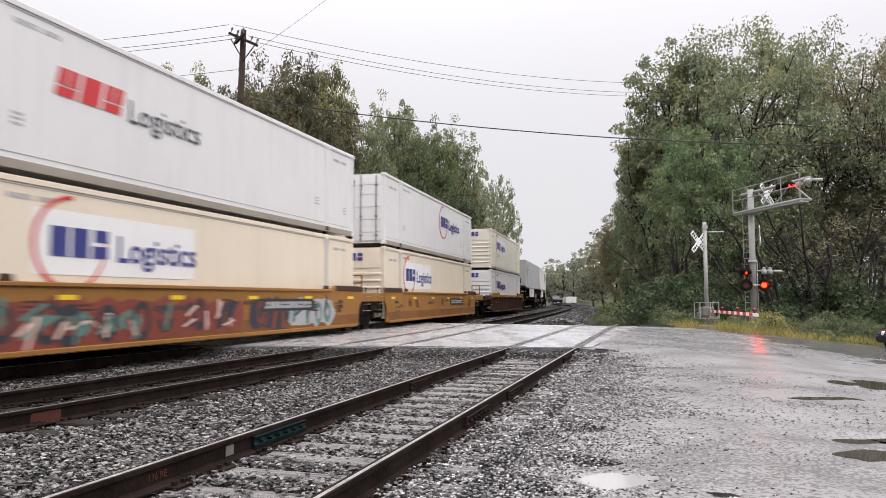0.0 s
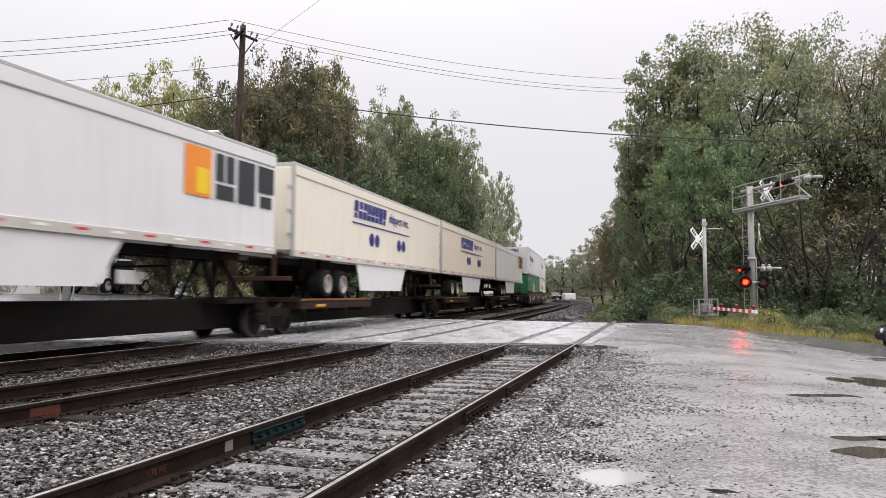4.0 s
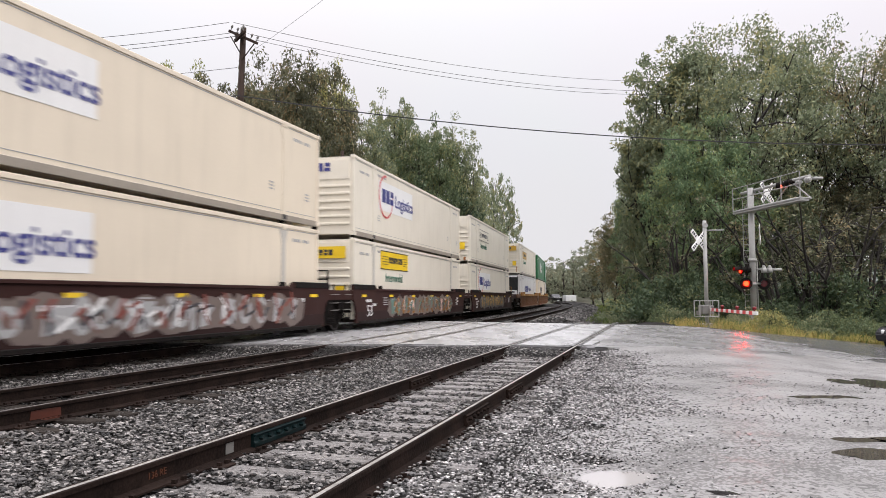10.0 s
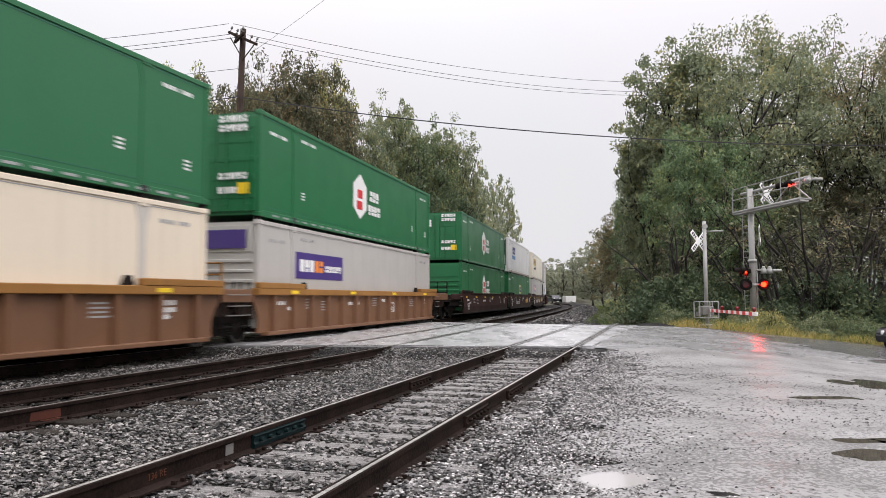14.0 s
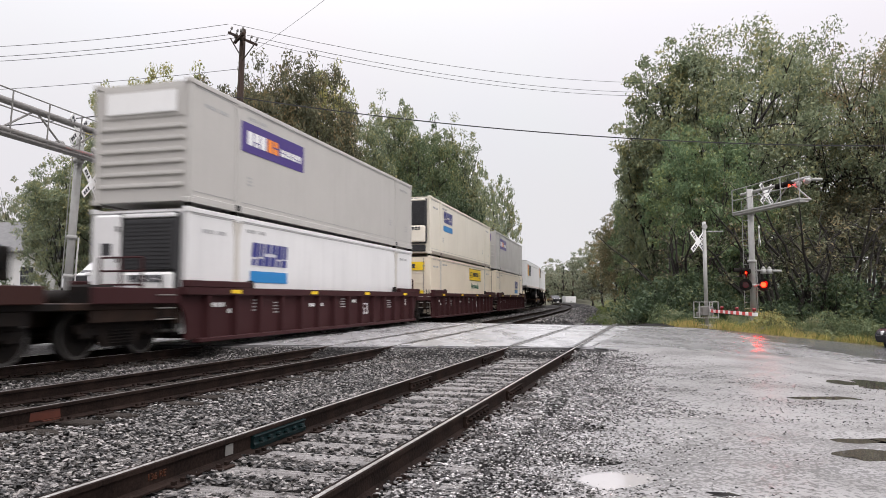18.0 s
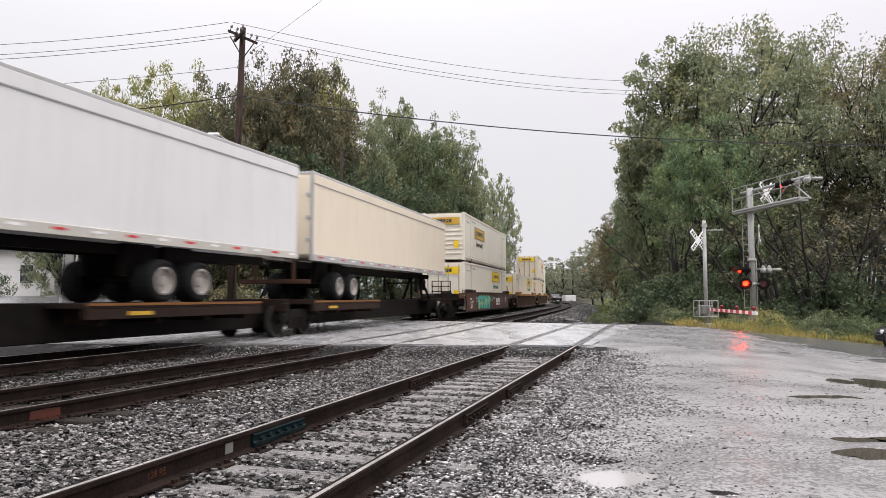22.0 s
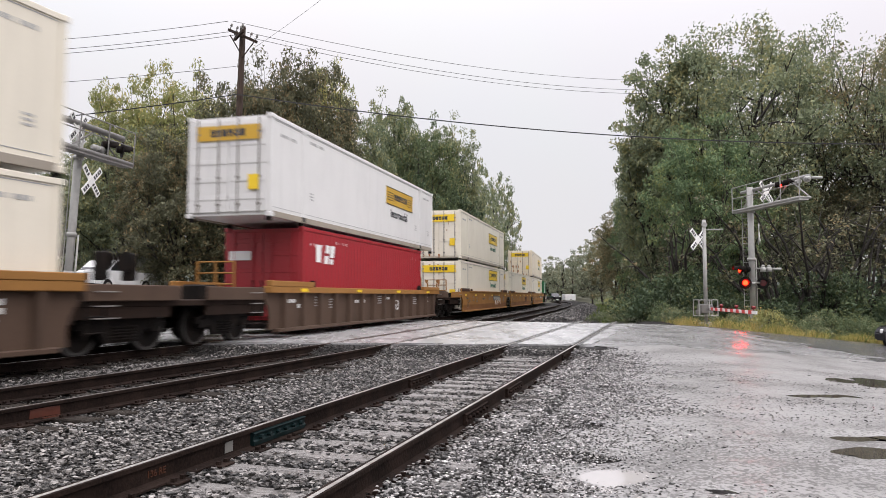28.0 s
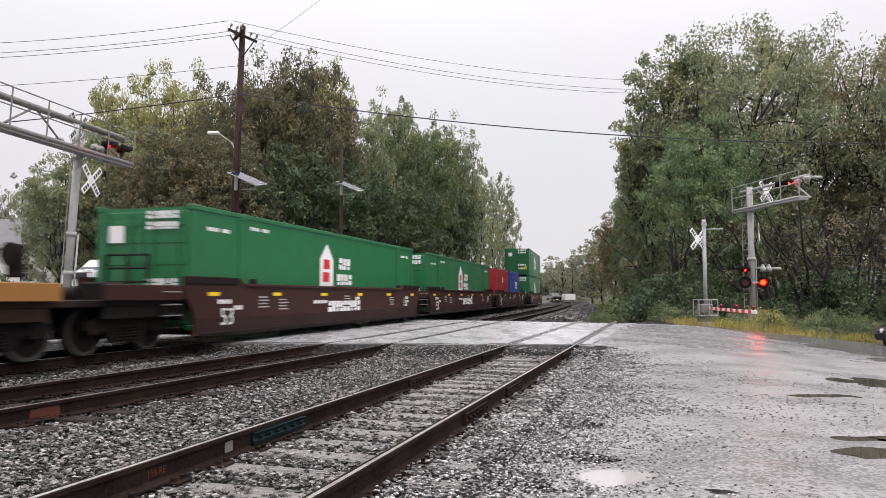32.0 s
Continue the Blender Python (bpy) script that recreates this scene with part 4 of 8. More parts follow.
def ring_logo(top, y=-3.1, z=1.8, half=HALF, faded=False, boxed=True):
    if boxed:
        panel(top, WHITEMARK, y, z, 4.4, 1.15, x=1.272, name="pale_patch")
    mark(top, "ring", ("ring",), lambda bm: ring_mesh(bm, 0.86, 0.085, 8, 84), PINK if faded else REDMARK, y - 1.35, z, 1.283, "thin red broken ring")["kind"] = "stuff"
    strokes(top, NAVY, y - 1.1, z + 0.02, 3, 1.45, 0.54, seed=19)
    put("lettering", words("Logistics", 0.53, 0.012), NAVY, top, at=pose(1.285, y + 1.02, z - 0.06))
    on_end(strokes(top, NAVY, 0, 0, 3, 0.85, 0.3, seed=19), -half - 0.012, 2.3)
    return top


def yellow_logo(top, y, z=1.62, w=3.5, half=HALF, ends=True, words_mat=None, tone=None):
    sign = panel(top, tone or YELLOW, y, z + 0.28, w, 0.74, label="yellow sign panel")
    strokes(top, CHAR, y + 0.1, z + 0.30, 6, w * 0.5, 0.24, seed=5, x=1.287)
    for k in range(4):
        panel(top, CHAR, y - w * 0.36, z + 0.12 + k * 0.10, w * 0.2, 0.022, x=1.286, name="sign_stripe")
        panel(top, CHAR, y + w * 0.38, z + 0.12 + k * 0.10, w * 0.14, 0.022, x=1.286, name="sign_stripe")
    for zz in (z - 0.07, z + 0.63):
        panel(top, CHAR, y, zz, w, 0.03, x=1.286, name="sign_border")
    put("lettering", words("Intermodal", 0.36), words_mat or DKGREEN, top, at=pose(1.285, y - 0.1, z - 0.42))
    if ends:
        on_end(panel(top, tone or YELLOW, 0, 0, 2.0, 0.42), -half - 0.06, 2.35)
        on_end(strokes(top, CHAR, 0, 0, 6, 1.1, 0.2, seed=5), -half - 0.072, 2.25)
        on_end(panel(top, YELLOW, 0, 0, 0.32, 0.42), -half - 0.075, 0.95, 0.8)


def hex_logo(top, y=-0.2, z=1.5, house=False, half=HALF, doors=True):
    if house:
        shape = [(-0.5, -0.9), (0.5, -0.9), (0.5, 0.25), (0.0, 0.75), (-0.5, 0.25)]
    else:
        shape = [(0.75 * math.sin(math.radians(60 * i)), 0.82 * math.cos(math.radians(60 * i))) for i in range(6)]
    mark(top, "white_badge", ("badge", house), lambda bm: prism(bm, shape, 0, 0, 0.006), WHITEMARK, y - 0.7, z, 1.277, "white badge with a red mark")
    strokes(top, REDMARK, y - 0.7, z - 0.12, 1, 0.62, 0.72, seed=4)
    strokes(top, WHITEMARK, y + 0.75, z + 0.15, 3, 1.0, 0.38, seed=8)
    strokes(top, WHITEMARK, y + 0.75, z - 0.38, 4, 1.3, 0.36, seed=9)
    if doors:
        for k, zz in enumerate((2.55, 2.3, 1.0, 0.62)):
            on_end(strokes(top, WHITEMARK, 0, 0, 5, 0.9, 0.17, seed=20 + k), -half - 0.07, zz, 0.55)
        on_end(panel(top, WHITEMARK, 0, 0, 0.4, 0.4), -half - 0.07, 2.2, -0.7)
        on_end(panel(top, YELLOW, 0, 0, 0.34, 0.3), -half - 0.07, 0.75, 0.85)


def purple_logo(top, y=-4.2, z=1.9, faded=False, half=HALF, pale_end=False):
    panel(top, PURPLE if not faded else paint("faded_violet_sign", (0.30, 0.27, 0.45)), y, z, 3.5, 0.78, label="purple sign panel")
    strokes(top, WHITEMARK, y - 0.95, z, 3, 1.0, 0.36, seed=31, x=1.287)
    strokes(top, ORANGE, y - 0.1, z, 2, 0.62, 0.36, seed=32, x=1.287)
    strokes(top, WHITEMARK, y + 0.95, z - 0.05, 8, 1.3, 0.2, seed=33, x=1.287)
    on_end(panel(top, WHITEMARK if faded or pale_end else PURPLE, 0, 0, 1.9, 0.5), -half - 0.035, 2.35)


def bar_logo(top, y, z=1.85):
    strokes(top, NAVY, y, z + 0.1, 6, 1.95, 0.6, slant=0.15, seed=41)
    panel(top, SKY_BLUE, y, z - 0.5, 2.0, 0.30)


def flame_logo(top, y, z, right=False, x=1.30):
    panel(top, ORANGE, y - 1.35, z, 0.95, 1.15, x=x)
    panel(top, YELLOW, y - 1.2, z - 0.2, 0.45, 0.6, x=x + 0.006)
    strokes(top, CHAR, y + 0.65, z, 3, 2.7, 1.1, seed=52, x=x + 0.004)


def script_logo(top, y, z, width=6.6, dots=True, x=1.30):
    strokes(top, NAVY, y - width * 0.22, z, 8, width * 0.52, 0.62, slant=0.2, seed=61, x=x)
    put("lettering", words("shippers inc.", 0.38), NAVY, top, at=pose(x, y + width * 0.29, z + 0.02))
    panel(top, NAVY, y, z - 0.5, width, 0.05, x=x)
    if dots:
        for k in (-1.35, -0.75, 1.9, 2.5):
            mark(top, "dot", ("dot",), lambda bm: prism(bm, [(0.25 * math.cos(i * 0.449), 0.25 * math.sin(i * 0.449)) for i in range(14)], 0, 0, 0.005), NAVY, y + k, z - 1.0, x)


# ---- rail cars ----
def wheel_mesh(bm):
    rod(bm, (-0.07, 0, 0), (0.07, 0, 0), 0.46, sides=24)
    rod(bm, (-0.10, 0, 0), (-0.05, 0, 0), 0.49, sides=24)
    rod(bm, (0.05, 0, 0), (0.12, 0, 0), 0.16, sides=12)


def tread_mesh(bm):
    n = 24
    for i in range(n):
        a0, a1 = 2 * math.pi * i / n, 2 * math.pi * (i + 1) / n
        v = [bm.verts.new((x, r * math.cos(a), r * math.sin(a))) for a in (a0, a1) for x, r in ((0.072, 0.40), (0.072, 0.465), (-0.05, 0.465))]
        bm.faces.new((v[0], v[1], v[4], v[3]))
        bm.faces.new((v[1], v[2], v[5], v[4]))


def wheelset_mesh():
    """An axle with two wheels and their bright treads, in one mesh of two materials."""
    bm = made(lambda b: rod(b, (-1.0, 0, 0), (1.0, 0, 0), 0.085))
    for sx in (-1, 1):
        start = len(bm.verts)
        wheel_mesh(bm)
        bm.verts.ensure_lookup_table()
        for v in bm.verts[start:]:
            v.co.x = sx * (v.co.x + 0.75)
    faces = len(bm.faces)
    tread_mesh(bm)
    bm.faces.ensure_lookup_table()
    for f in bm.faces[faces:]:
        f.material_index = 1
        for v in f.verts:
            v.tag = True
    for v in bm.verts:
        if v.tag:
            v.co.x += 0.75
    me = mesh_of(bm, "wheelset")
    me.materials.append(BLACK)
    me.materials.append(TREAD)
    return me


CACHE[("wheelset",)] = wheelset_mesh()
WHEELS = []


def frame_mesh(bm):
    prism(bm, [(-1.15, 0.50), (-1.15, 0.64), (-0.55, 0.78), (0.55, 0.78), (1.15, 0.64), (1.15, 0.50), (0.62, 0.46), (0.45, 0.22), (-0.45, 0.22), (-0.62, 0.46)], 0, -0.06, 0.06)
    for y in (-0.89, 0.89):
        box(bm, -0.09, 0.1, y - 0.15, y + 0.15, 0.38, 0.62, 0.03)
    for y in (-0.22, 0.0, 0.22):
        for k in range(5):
            rod(bm, (0.05, y, 0.27 + k * 0.06), (0.05, y, 0.30 + k * 0.06), 0.09, sides=8)


def truck(car, y):
    t = put("truck", cached(("bolster",), lambda bm: box(bm, -0.95, 0.95, -0.18, 0.18, 0.48, 0.72, 0.03)), BLACK, car, "four-wheeled truck", at=pose(0, y, 0))
    for x in (-0.98, 0.98):
        put("side_frame", cached(("tframe",), frame_mesh), BLACK, t, at=pose(x, 0, 0))
    for yy in (-0.89, 0.89):
        w = new("wheelset", CACHE[("wheelset",)])
        w.parent, w["label"] = t, "pair of steel wheels with bright worn treads"
        w.matrix_basis = pose(0, yy, 0.465)
        WHEELS.append((w, car, y + yy, yy))
    return t


def arch(e):
    """The lower corner of a car side, cut round over the wheel: from the sill up to the end at e."""
    c, r = HALF + 0.86, 0.75
    pts = []
    a0, a1 = math.asin((0.24 - 0.465) / r), math.acos((c - e) / r)
    for k in range(6):
        a = a0 + (a1 - a0) * k / 5
        pts.append((c - r * math.cos(a), 0.465 + r * math.sin(a)))
    return pts


def smooth_side(bm, h):
    e = HALF + 0.45
    low = arch(e)
    prism(bm, [(-y, z) for y, z in low] + [(-e, h), (-e + 2.2, h), (-e + 2.4, h - 0.14), (e - 2.4, h - 0.14), (e - 2.2, h), (e, h)] + low[::-1], 0, -0.04, 0.04)


def plate_side(bm):
    e = HALF + 0.35
    low = arch(e)
    prism(bm, [(-y, z) for y, z in low] + [(-e, 1.22), (e, 1.22)] + low[::-1], 0, -0.03, 0.03)


def end_box_mesh(bm, length):
    """What fills a car's end between the wheels and the deck: draft gear, cylinders, levers."""
    box(bm, -1.05, 1.05, 0.1, length * 0.55, 0.86, 1.32, 0.03)
    box(bm, -0.75, -0.2, length * 0.5, length * 0.8, 0.95, 1.42, 0.04)
    rod(bm, (0.3, length * 0.55, 1.15), (1.0, length * 0.55, 1.15), 0.17, sides=12)
    rod(bm, (-1.2, length * 0.7, 1.0), (1.2, length * 0.7, 1.0), 0.03, sides=6)


def grab_mesh(bm, length):
    """A level grab iron with its two turned-in ends."""
    rod(bm, (0.06, 0.1, 0), (0.06, length, 0), 0.014, sides=5)
    for y in (0.1, length):
        rod(bm, (0.0, y, 0), (0.06, y, 0), 0.014, sides=5)


def chord(bm, e, z0, z1):
    box(bm, -0.09, 0.09, -e, e, z0, z1, 0.015)


def platform_mesh(bm, length):
    box(bm, -1.25, 1.25, 0, length, 0.92, 1.06, 0.02)
    box(bm, -0.3, 0.3, 0, length, 0.62, 0.92)
    for x in (-1.25, 1.17):
        box(bm, x, x + 0.08, 0, length * 0.8, 0.7, 0.92)
    box(bm, -1.3, 1.3, 0, 0.12, 0.6, 1.3, 0.02)


def guard(car, mat, y):
    """A walkway guard: a middle post with two outer posts and three rails."""
    g = put("walkway_guard", cached(("gpost",), lambda bm: rod(bm, (0, 0, 1.05), (0, 0, 2.05), 0.035, sides=6)), mat, car, at=pose(0, y, 0))
    for x in (-0.55, 0.55):
        put("post", CACHE[("gpost",)], mat, g, at=pose(x, 0, 0))
    for z in (1.45, 1.75, 2.05):
        put("guard_rail", cached(("grail",), lambda bm: rod(bm, (-0.55, 0, 0), (0.55, 0, 0), 0.025, sides=6)), mat, g, at=pose(0, 0, z))


def ladder_mesh(bm):
    for y in (-0.22, 0.22):
        rod(bm, (0, y, 0.35), (0, y, 1.55), 0.022, sides=6)
    for z in (0.45, 0.75, 1.05, 1.35):
        rod(bm, (0, -0.22, z), (0, 0.22, z), 0.018, sides=6)


def brake_mesh(bm):
    box(bm, -0.16, 0.16, -0.1, 0.1, 1.5, 2.15, 0.03)
    rod(bm, (0, -0.12, 1.95), (0, -0.16, 1.95), 0.24, sides=14)


def well_car(style, mat, label, front_reach, rear_reach, top_mat=None, joined_front=False, joined_rear=False):
    """One well of a double-stack car. front_reach, rear_reach: how far it goes beyond the box at each end."""
    car = empty("well_car", label, "rail car", "cars of the freight train")
    top_mat = top_mat or mat
    if style == "smooth":
        h = 1.56
        for x in (-1.42, 1.42):
            side = put("side_sheet", cached(("sside",), lambda bm: smooth_side(bm, h)), mat, car, at=pose(x, 0, 0))
            put("top_chord", cached(("schord",), lambda bm: chord(bm, HALF - 1.95, 1.36, 1.44)), mat, side)
            for sgn in (-1, 1):
                put("end_plate", cached(("send",), lambda bm: box(bm, -0.02, 0.07, -1.05, 1.05, 1.40, 1.575, 0.015)), RUST if mat is TAN else BLACK, side, at=pose(0, sgn * (HALF - 0.62), 0, 0, 0, 0 if x > 0 else 180))
                put("box_guide", cached(("sguide",), lambda bm: prism(bm, [(-0.14, 1.42), (0.14, 1.42), (0.09, 1.56), (-0.09, 1.56)], 0, -0.02, 0.07)), RUST if mat is TAN else BLACK, side, at=pose(0, sgn * (HALF - 2.35), 0, 0, 0, 0 if x > 0 else 180))
            # a lower band, darker than the side above it
            if mat in (TAN, BROWN):
                put("sill_band", cached(("sband",), lambda bm: prism(bm, [(-HALF - 0.10, 0.62), (HALF + 0.10, 0.62), (HALF + 0.0, 0.245), (-HALF - 0.0, 0.245)], 0, 0.0, 0.0435)), BAND_BROWN if mat is TAN else BROWN_LOW, side, "darker red-brown lower band" if mat is TAN else "darker brown lower band", at=pose(0, 0, 0, 0, 0, 0 if x > 0 else 180))
            put("bottom_sill", cached(("ssill",), lambda bm: chord(bm, HALF - 0.1, 0.20, 0.30)), BLACK if mat is not TAN else mat, side)
        for k in range(6 if mat in (TAN, BROWN) else 0):
            put("reflector", cached(("refl",), lambda bm: box(bm, 0, 0.006, -0.22, 0.22, -0.045, 0.045)), YELLOW, car, "yellow reflective strip", at=pose(1.462, -HALF + 0.6 + k * 3.0, 1.18))
    else:
        for x in (-1.36, 1.36):
            side = put("side_sheet", cached(("pside",), plate_side), mat, car, at=pose(x, 0, 0, 0, 0, 0 if x > 0 else 180))
            put("top_chord", cached(("pchord",), lambda bm: box(bm, -0.06, 0.2, -HALF - 0.35, HALF + 0.35, 1.22, 1.40, 0.015)), top_mat, side)
            for sgn in (-1, 1):
                put("end_plate", cached(("pend",), lambda bm: box(bm, 0.03, 0.21, -1.3, 1.3, 1.40, 1.55, 0.015)), top_mat, side, at=pose(0, sgn * (HALF - 0.95), 0))
                put("box_guide", cached(("pguide",), lambda bm: prism(bm, [(-0.16, 1.40), (0.13, 1.40), (0.06, 1.60), (-0.06, 1.60)], 0, -0.02, 0.08)), BLACK, side, at=pose(0, sgn * (HALF - 2.5), 0))
            put("bottom_sill", cached(("psill",), lambda bm: box(bm, -0.06, 0.19, -HALF + 0.15, HALF - 0.15, 0.16, 0.26, 0.015)), mat, side)
        for k in range(14):
            put("side_rib", cached(("srib",), lambda bm: prism(bm, [(1.38, -0.085), (1.54, -0.05), (1.54, 0.05), (1.38, 0.085)], 2, 0.24, 1.24)), mat, car, at=pose(0, -HALF + 0.55 + k * 1.16, 0))
        for k in range(4):
            put("reflector", cached(("refl",), lambda bm: box(bm, 0, 0.006, -0.22, 0.22, -0.045, 0.045)), YELLOW, car, "yellow reflective strip", at=pose(1.562, -HALF + 1.6 + k * 4.3, 1.31))
    for y in (-7.4, -5.9, -2, 2, 5.9, 7.4):
        put("well_floor", cached(("wfloor",), lambda bm: box(bm, -1.32, 1.32, -0.3, 0.3, 0.24, 0.36)), BLACK, car, at=pose(0, y, 0))
    put("stencil_mark", cached(("srow",), lambda bm: [box(bm, 0, 0.005, y, y + 0.14, z, z + 0.1) for y, z in ((-7.3, 0.95), (-7.1, 0.95), (-6.9, 0.95), (-6.6, 0.8), (-6.4, 0.8), (-2.2, 0.9), (-2.0, 0.9), (-1.8, 0.9), (-1.6, 0.9), (-1.4, 0.9), (1.1, 1.0), (1.3, 1.0), (6.6, 1.0), (6.8, 1.0), (6.6, 0.85), (6.8, 0.85), (6.6, 0.7))]), WHITEMARK if mat is not TAN else CHAR, car, at=pose(1.463 if style == "smooth" else 1.40, 0, 0))["kind"] = "stuff"
    for y, z in ((-HALF + 2.9, 1.0), (HALF - 1.5, 0.9), (-4.1, 0.93), (0.4, 1.02), (4.9, 0.95)):
        put("stencil_block", cached(("sblk",), lambda bm: [box(bm, 0, 0.005, -0.26, 0.26 - 0.09 * (k % 2), -0.17 + k * 0.085, -0.135 + k * 0.085) for k in range(4)]), GREYMARK if mat is not TAN else UMBER, car, at=pose(1.463 if style == "smooth" else 1.393, y, z))["kind"] = "stuff"
    put("size_number", words("53", 0.42), WHITEMARK if mat is not TAN else UMBER, car, at=pose(1.464 if style == "smooth" else 1.40, -6.9 if style == "smooth" else 2.335, 0.62 if style == "smooth" else 0.75))
    for sgn, reach, joined in ((-1, front_reach, joined_front), (1, rear_reach, joined_rear)):
        e = put("end_platform", cached(("plat", round(reach, 2)), lambda bm: platform_mesh(bm, reach - 0.15)), DARKRUST if style != "smooth" or mat is TAN else BLACK, car, at=pose(0, sgn * (HALF + 0.2), 0, 0, 0, 0 if sgn > 0 else 180))
        length = min(reach - 0.2, 2.6) if joined else reach - 0.9
        put("end_body", cached(("ebody", round(length, 2)), lambda bm: end_box_mesh(bm, length)), BLACK, car, at=pose(0, sgn * (HALF + 0.3), 0, 0, 0, 0 if sgn > 0 else 180))
        fascia = put("end_fascia", cached(("fascia", round(length, 2)), lambda bm: box(bm, -0.04, 0.04, 0.0, length, 1.04, 1.36, 0.015)), top_mat if style == "smooth" else mat, car, at=pose(1.38, HALF + 0.46, 0) if sgn > 0 else pose(1.38, -HALF - 0.46 - length, 0))
        for z in (0.72, 0.95, 1.22):
            put("grab_iron", cached(("grab",), lambda bm: grab_mesh(bm, 0.62)), ROD, fascia, at=pose(0.03, 0.1 if sgn > 0 else length - 0.8, z))
        guard(car, BLACK if style == "smooth" and mat is not TAN else top_mat, sgn * (HALF + 0.55))
        put("ladder", cached(("ladder",), ladder_mesh), BLACK, car, at=pose(1.36, sgn * (HALF + 0.75), 0))
        if not joined:
            put("coupler", cached(("coupler",), lambda bm: [box(bm, -0.12, 0.12, 0, 0.9, 0.72, 0.95, 0.03), box(bm, -0.2, 0.2, 0.75, 1.05, 0.66, 1.0, 0.05)]), BLACK, car, at=pose(0, sgn * (HALF + reach - 0.5), 0, 0, 0, 0 if sgn > 0 else 180))
            put("hand_brake", cached(("brake",), brake_mesh), BLACK, car, at=pose(-0.8, sgn * (HALF + reach - 0.5), 0, 0, 0, 180 if sgn > 0 else 0))
    return car


def spine_car(label, front_reach, rear_reach, wheels_y, nose_y, joined_front, joined_rear):
    car = empty("spine_car", label, "rail car", "cars of the freight train")
    y0, y1 = -HALF - front_reach + 0.2, HALF + rear_reach - 0.2
    put("centre_beam", cached(("beam", round(y0, 1), round(y1, 1)), lambda bm: box(bm, -0.36, 0.36, y0, y1, 0.26, 1.02, 0.02)), BLACK, car)
    put("wheel_platform", cached(("wplat",), lambda bm: [box(bm, -1.42, 1.42, -2.9, 2.9, 0.92, 1.02, 0.01), box(bm, 1.30, 1.42, -2.9, 2.9, 0.72, 0.92)] + [box(bm, -1.3, 1.3, y - 0.06, y + 0.06, 0.6, 0.92) for y in (-2.4, -0.8, 0.8, 2.4)]), DARKRUST, car, "dark rusty wheel platform", at=pose(0, wheels_y, 0))
    put("deck_edge", cached(("dedge",), lambda bm: box(bm, 1.421, 1.436, -2.9, 2.9, 0.975, 1.03)), BAND_BROWN, car, "bright rusty deck edge", at=pose(0, wheels_y, 0))
    put("edge_stripe", cached(("estripe",), lambda bm: box(bm, 1.422, 1.428, -0.34, 0.34, 0.78, 0.86)), OCHRE_SIGN, car, "yellow reflective strip", at=pose(0, wheels_y - 1.5, 0))
    put("hitch_stand", cached(("hitch",), lambda bm: [rod(bm, (-0.5, -0.5, 1.0), (-0.25, 0, 2.15), 0.07), rod(bm, (0.5, -0.5, 1.0), (0.25, 0, 2.15), 0.07), rod(bm, (-0.5, 0.9, 1.0), (-0.25, 0.1, 2.15), 0.06), rod(bm, (0.5, 0.9, 1.0), (0.25, 0.1, 2.15), 0.06), box(bm, -0.6, 0.6, -0.3, 0.4, 2.1, 2.22, 0.02), box(bm, -1.1, 1.1, -0.7, 1.1, 0.92, 1.03)]), BLACK, car, at=pose(0, nose_y, 0))
    for sgn, reach, joined in ((-1, front_reach, joined_front), (1, rear_reach, joined_rear)):
        put("end_sill", cached(("esill",), lambda bm: box(bm, -1.25, 1.25, -0.12, 0.12, 0.72, 1.08, 0.02)), DARKRUST, car, at=pose(0, sgn * (HALF + reach - 0.9), 0))
        put("step", cached(("ladder",), ladder_mesh), BLACK, car, at=pose(1.28, sgn * (HALF + reach - 1.1), -0.4))
        if not joined:
            put("coupler", cached(("coupler",), lambda bm: box(bm, -0.12, 0.12, 0, 0.9, 0.72, 0.95, 0.03)), BLACK, car, at=pose(0, sgn * (HALF + reach - 0.5), 0, 0, 0, 0 if sgn > 0 else 180))
    return car


def rim_mesh(bm):
    """A dished rim: an outer lip, a sloping wall and a hub at its bottom."""
    n, rings = 20, []
    for r, x in ((0.31, 0.285), (0.27, 0.295), (0.235, 0.20), (0.12, 0.16), (0.11, 0.25), (0.0, 0.26)):
        rings.append([bm.verts.new((x, r * math.cos(2 * math.pi * i / n), r * math.sin(2 * math.pi * i / n))) for i in range(n)] if r else [bm.verts.new((x, 0, 0))])
    for a, b in zip(rings, rings[1:]):
        for i in range(n):
            j = (i + 1) % n
            bm.faces.new((a[i], a[j], b[j], b[i]) if len(b) > 1 else (a[i], a[j], b[0]))


def tyre_ring(bm):
    """A tyre with rounded shoulders and an open middle."""
    n, rings = 24, []
    for r, x in ((0.30, 0.27), (0.40, 0.285), (0.455, 0.24), (0.475, 0.15), (0.475, -0.15), (0.455, -0.24), (0.40, -0.285), (0.30, -0.27), (0.30, 0.27)):
        rings.append([bm.verts.new((x, r * math.cos(2 * math.pi * i / n), r * math.sin(2 * math.pi * i / n))) for i in range(n)])
    for a, b in zip(rings, rings[1:]):
        for i in range(n):
            bm.faces.new((a[i], a[(i + 1) % n], b[(i + 1) % n], b[i]))
    bmesh.ops.remove_doubles(bm, verts=bm.verts, dist=0.0005)


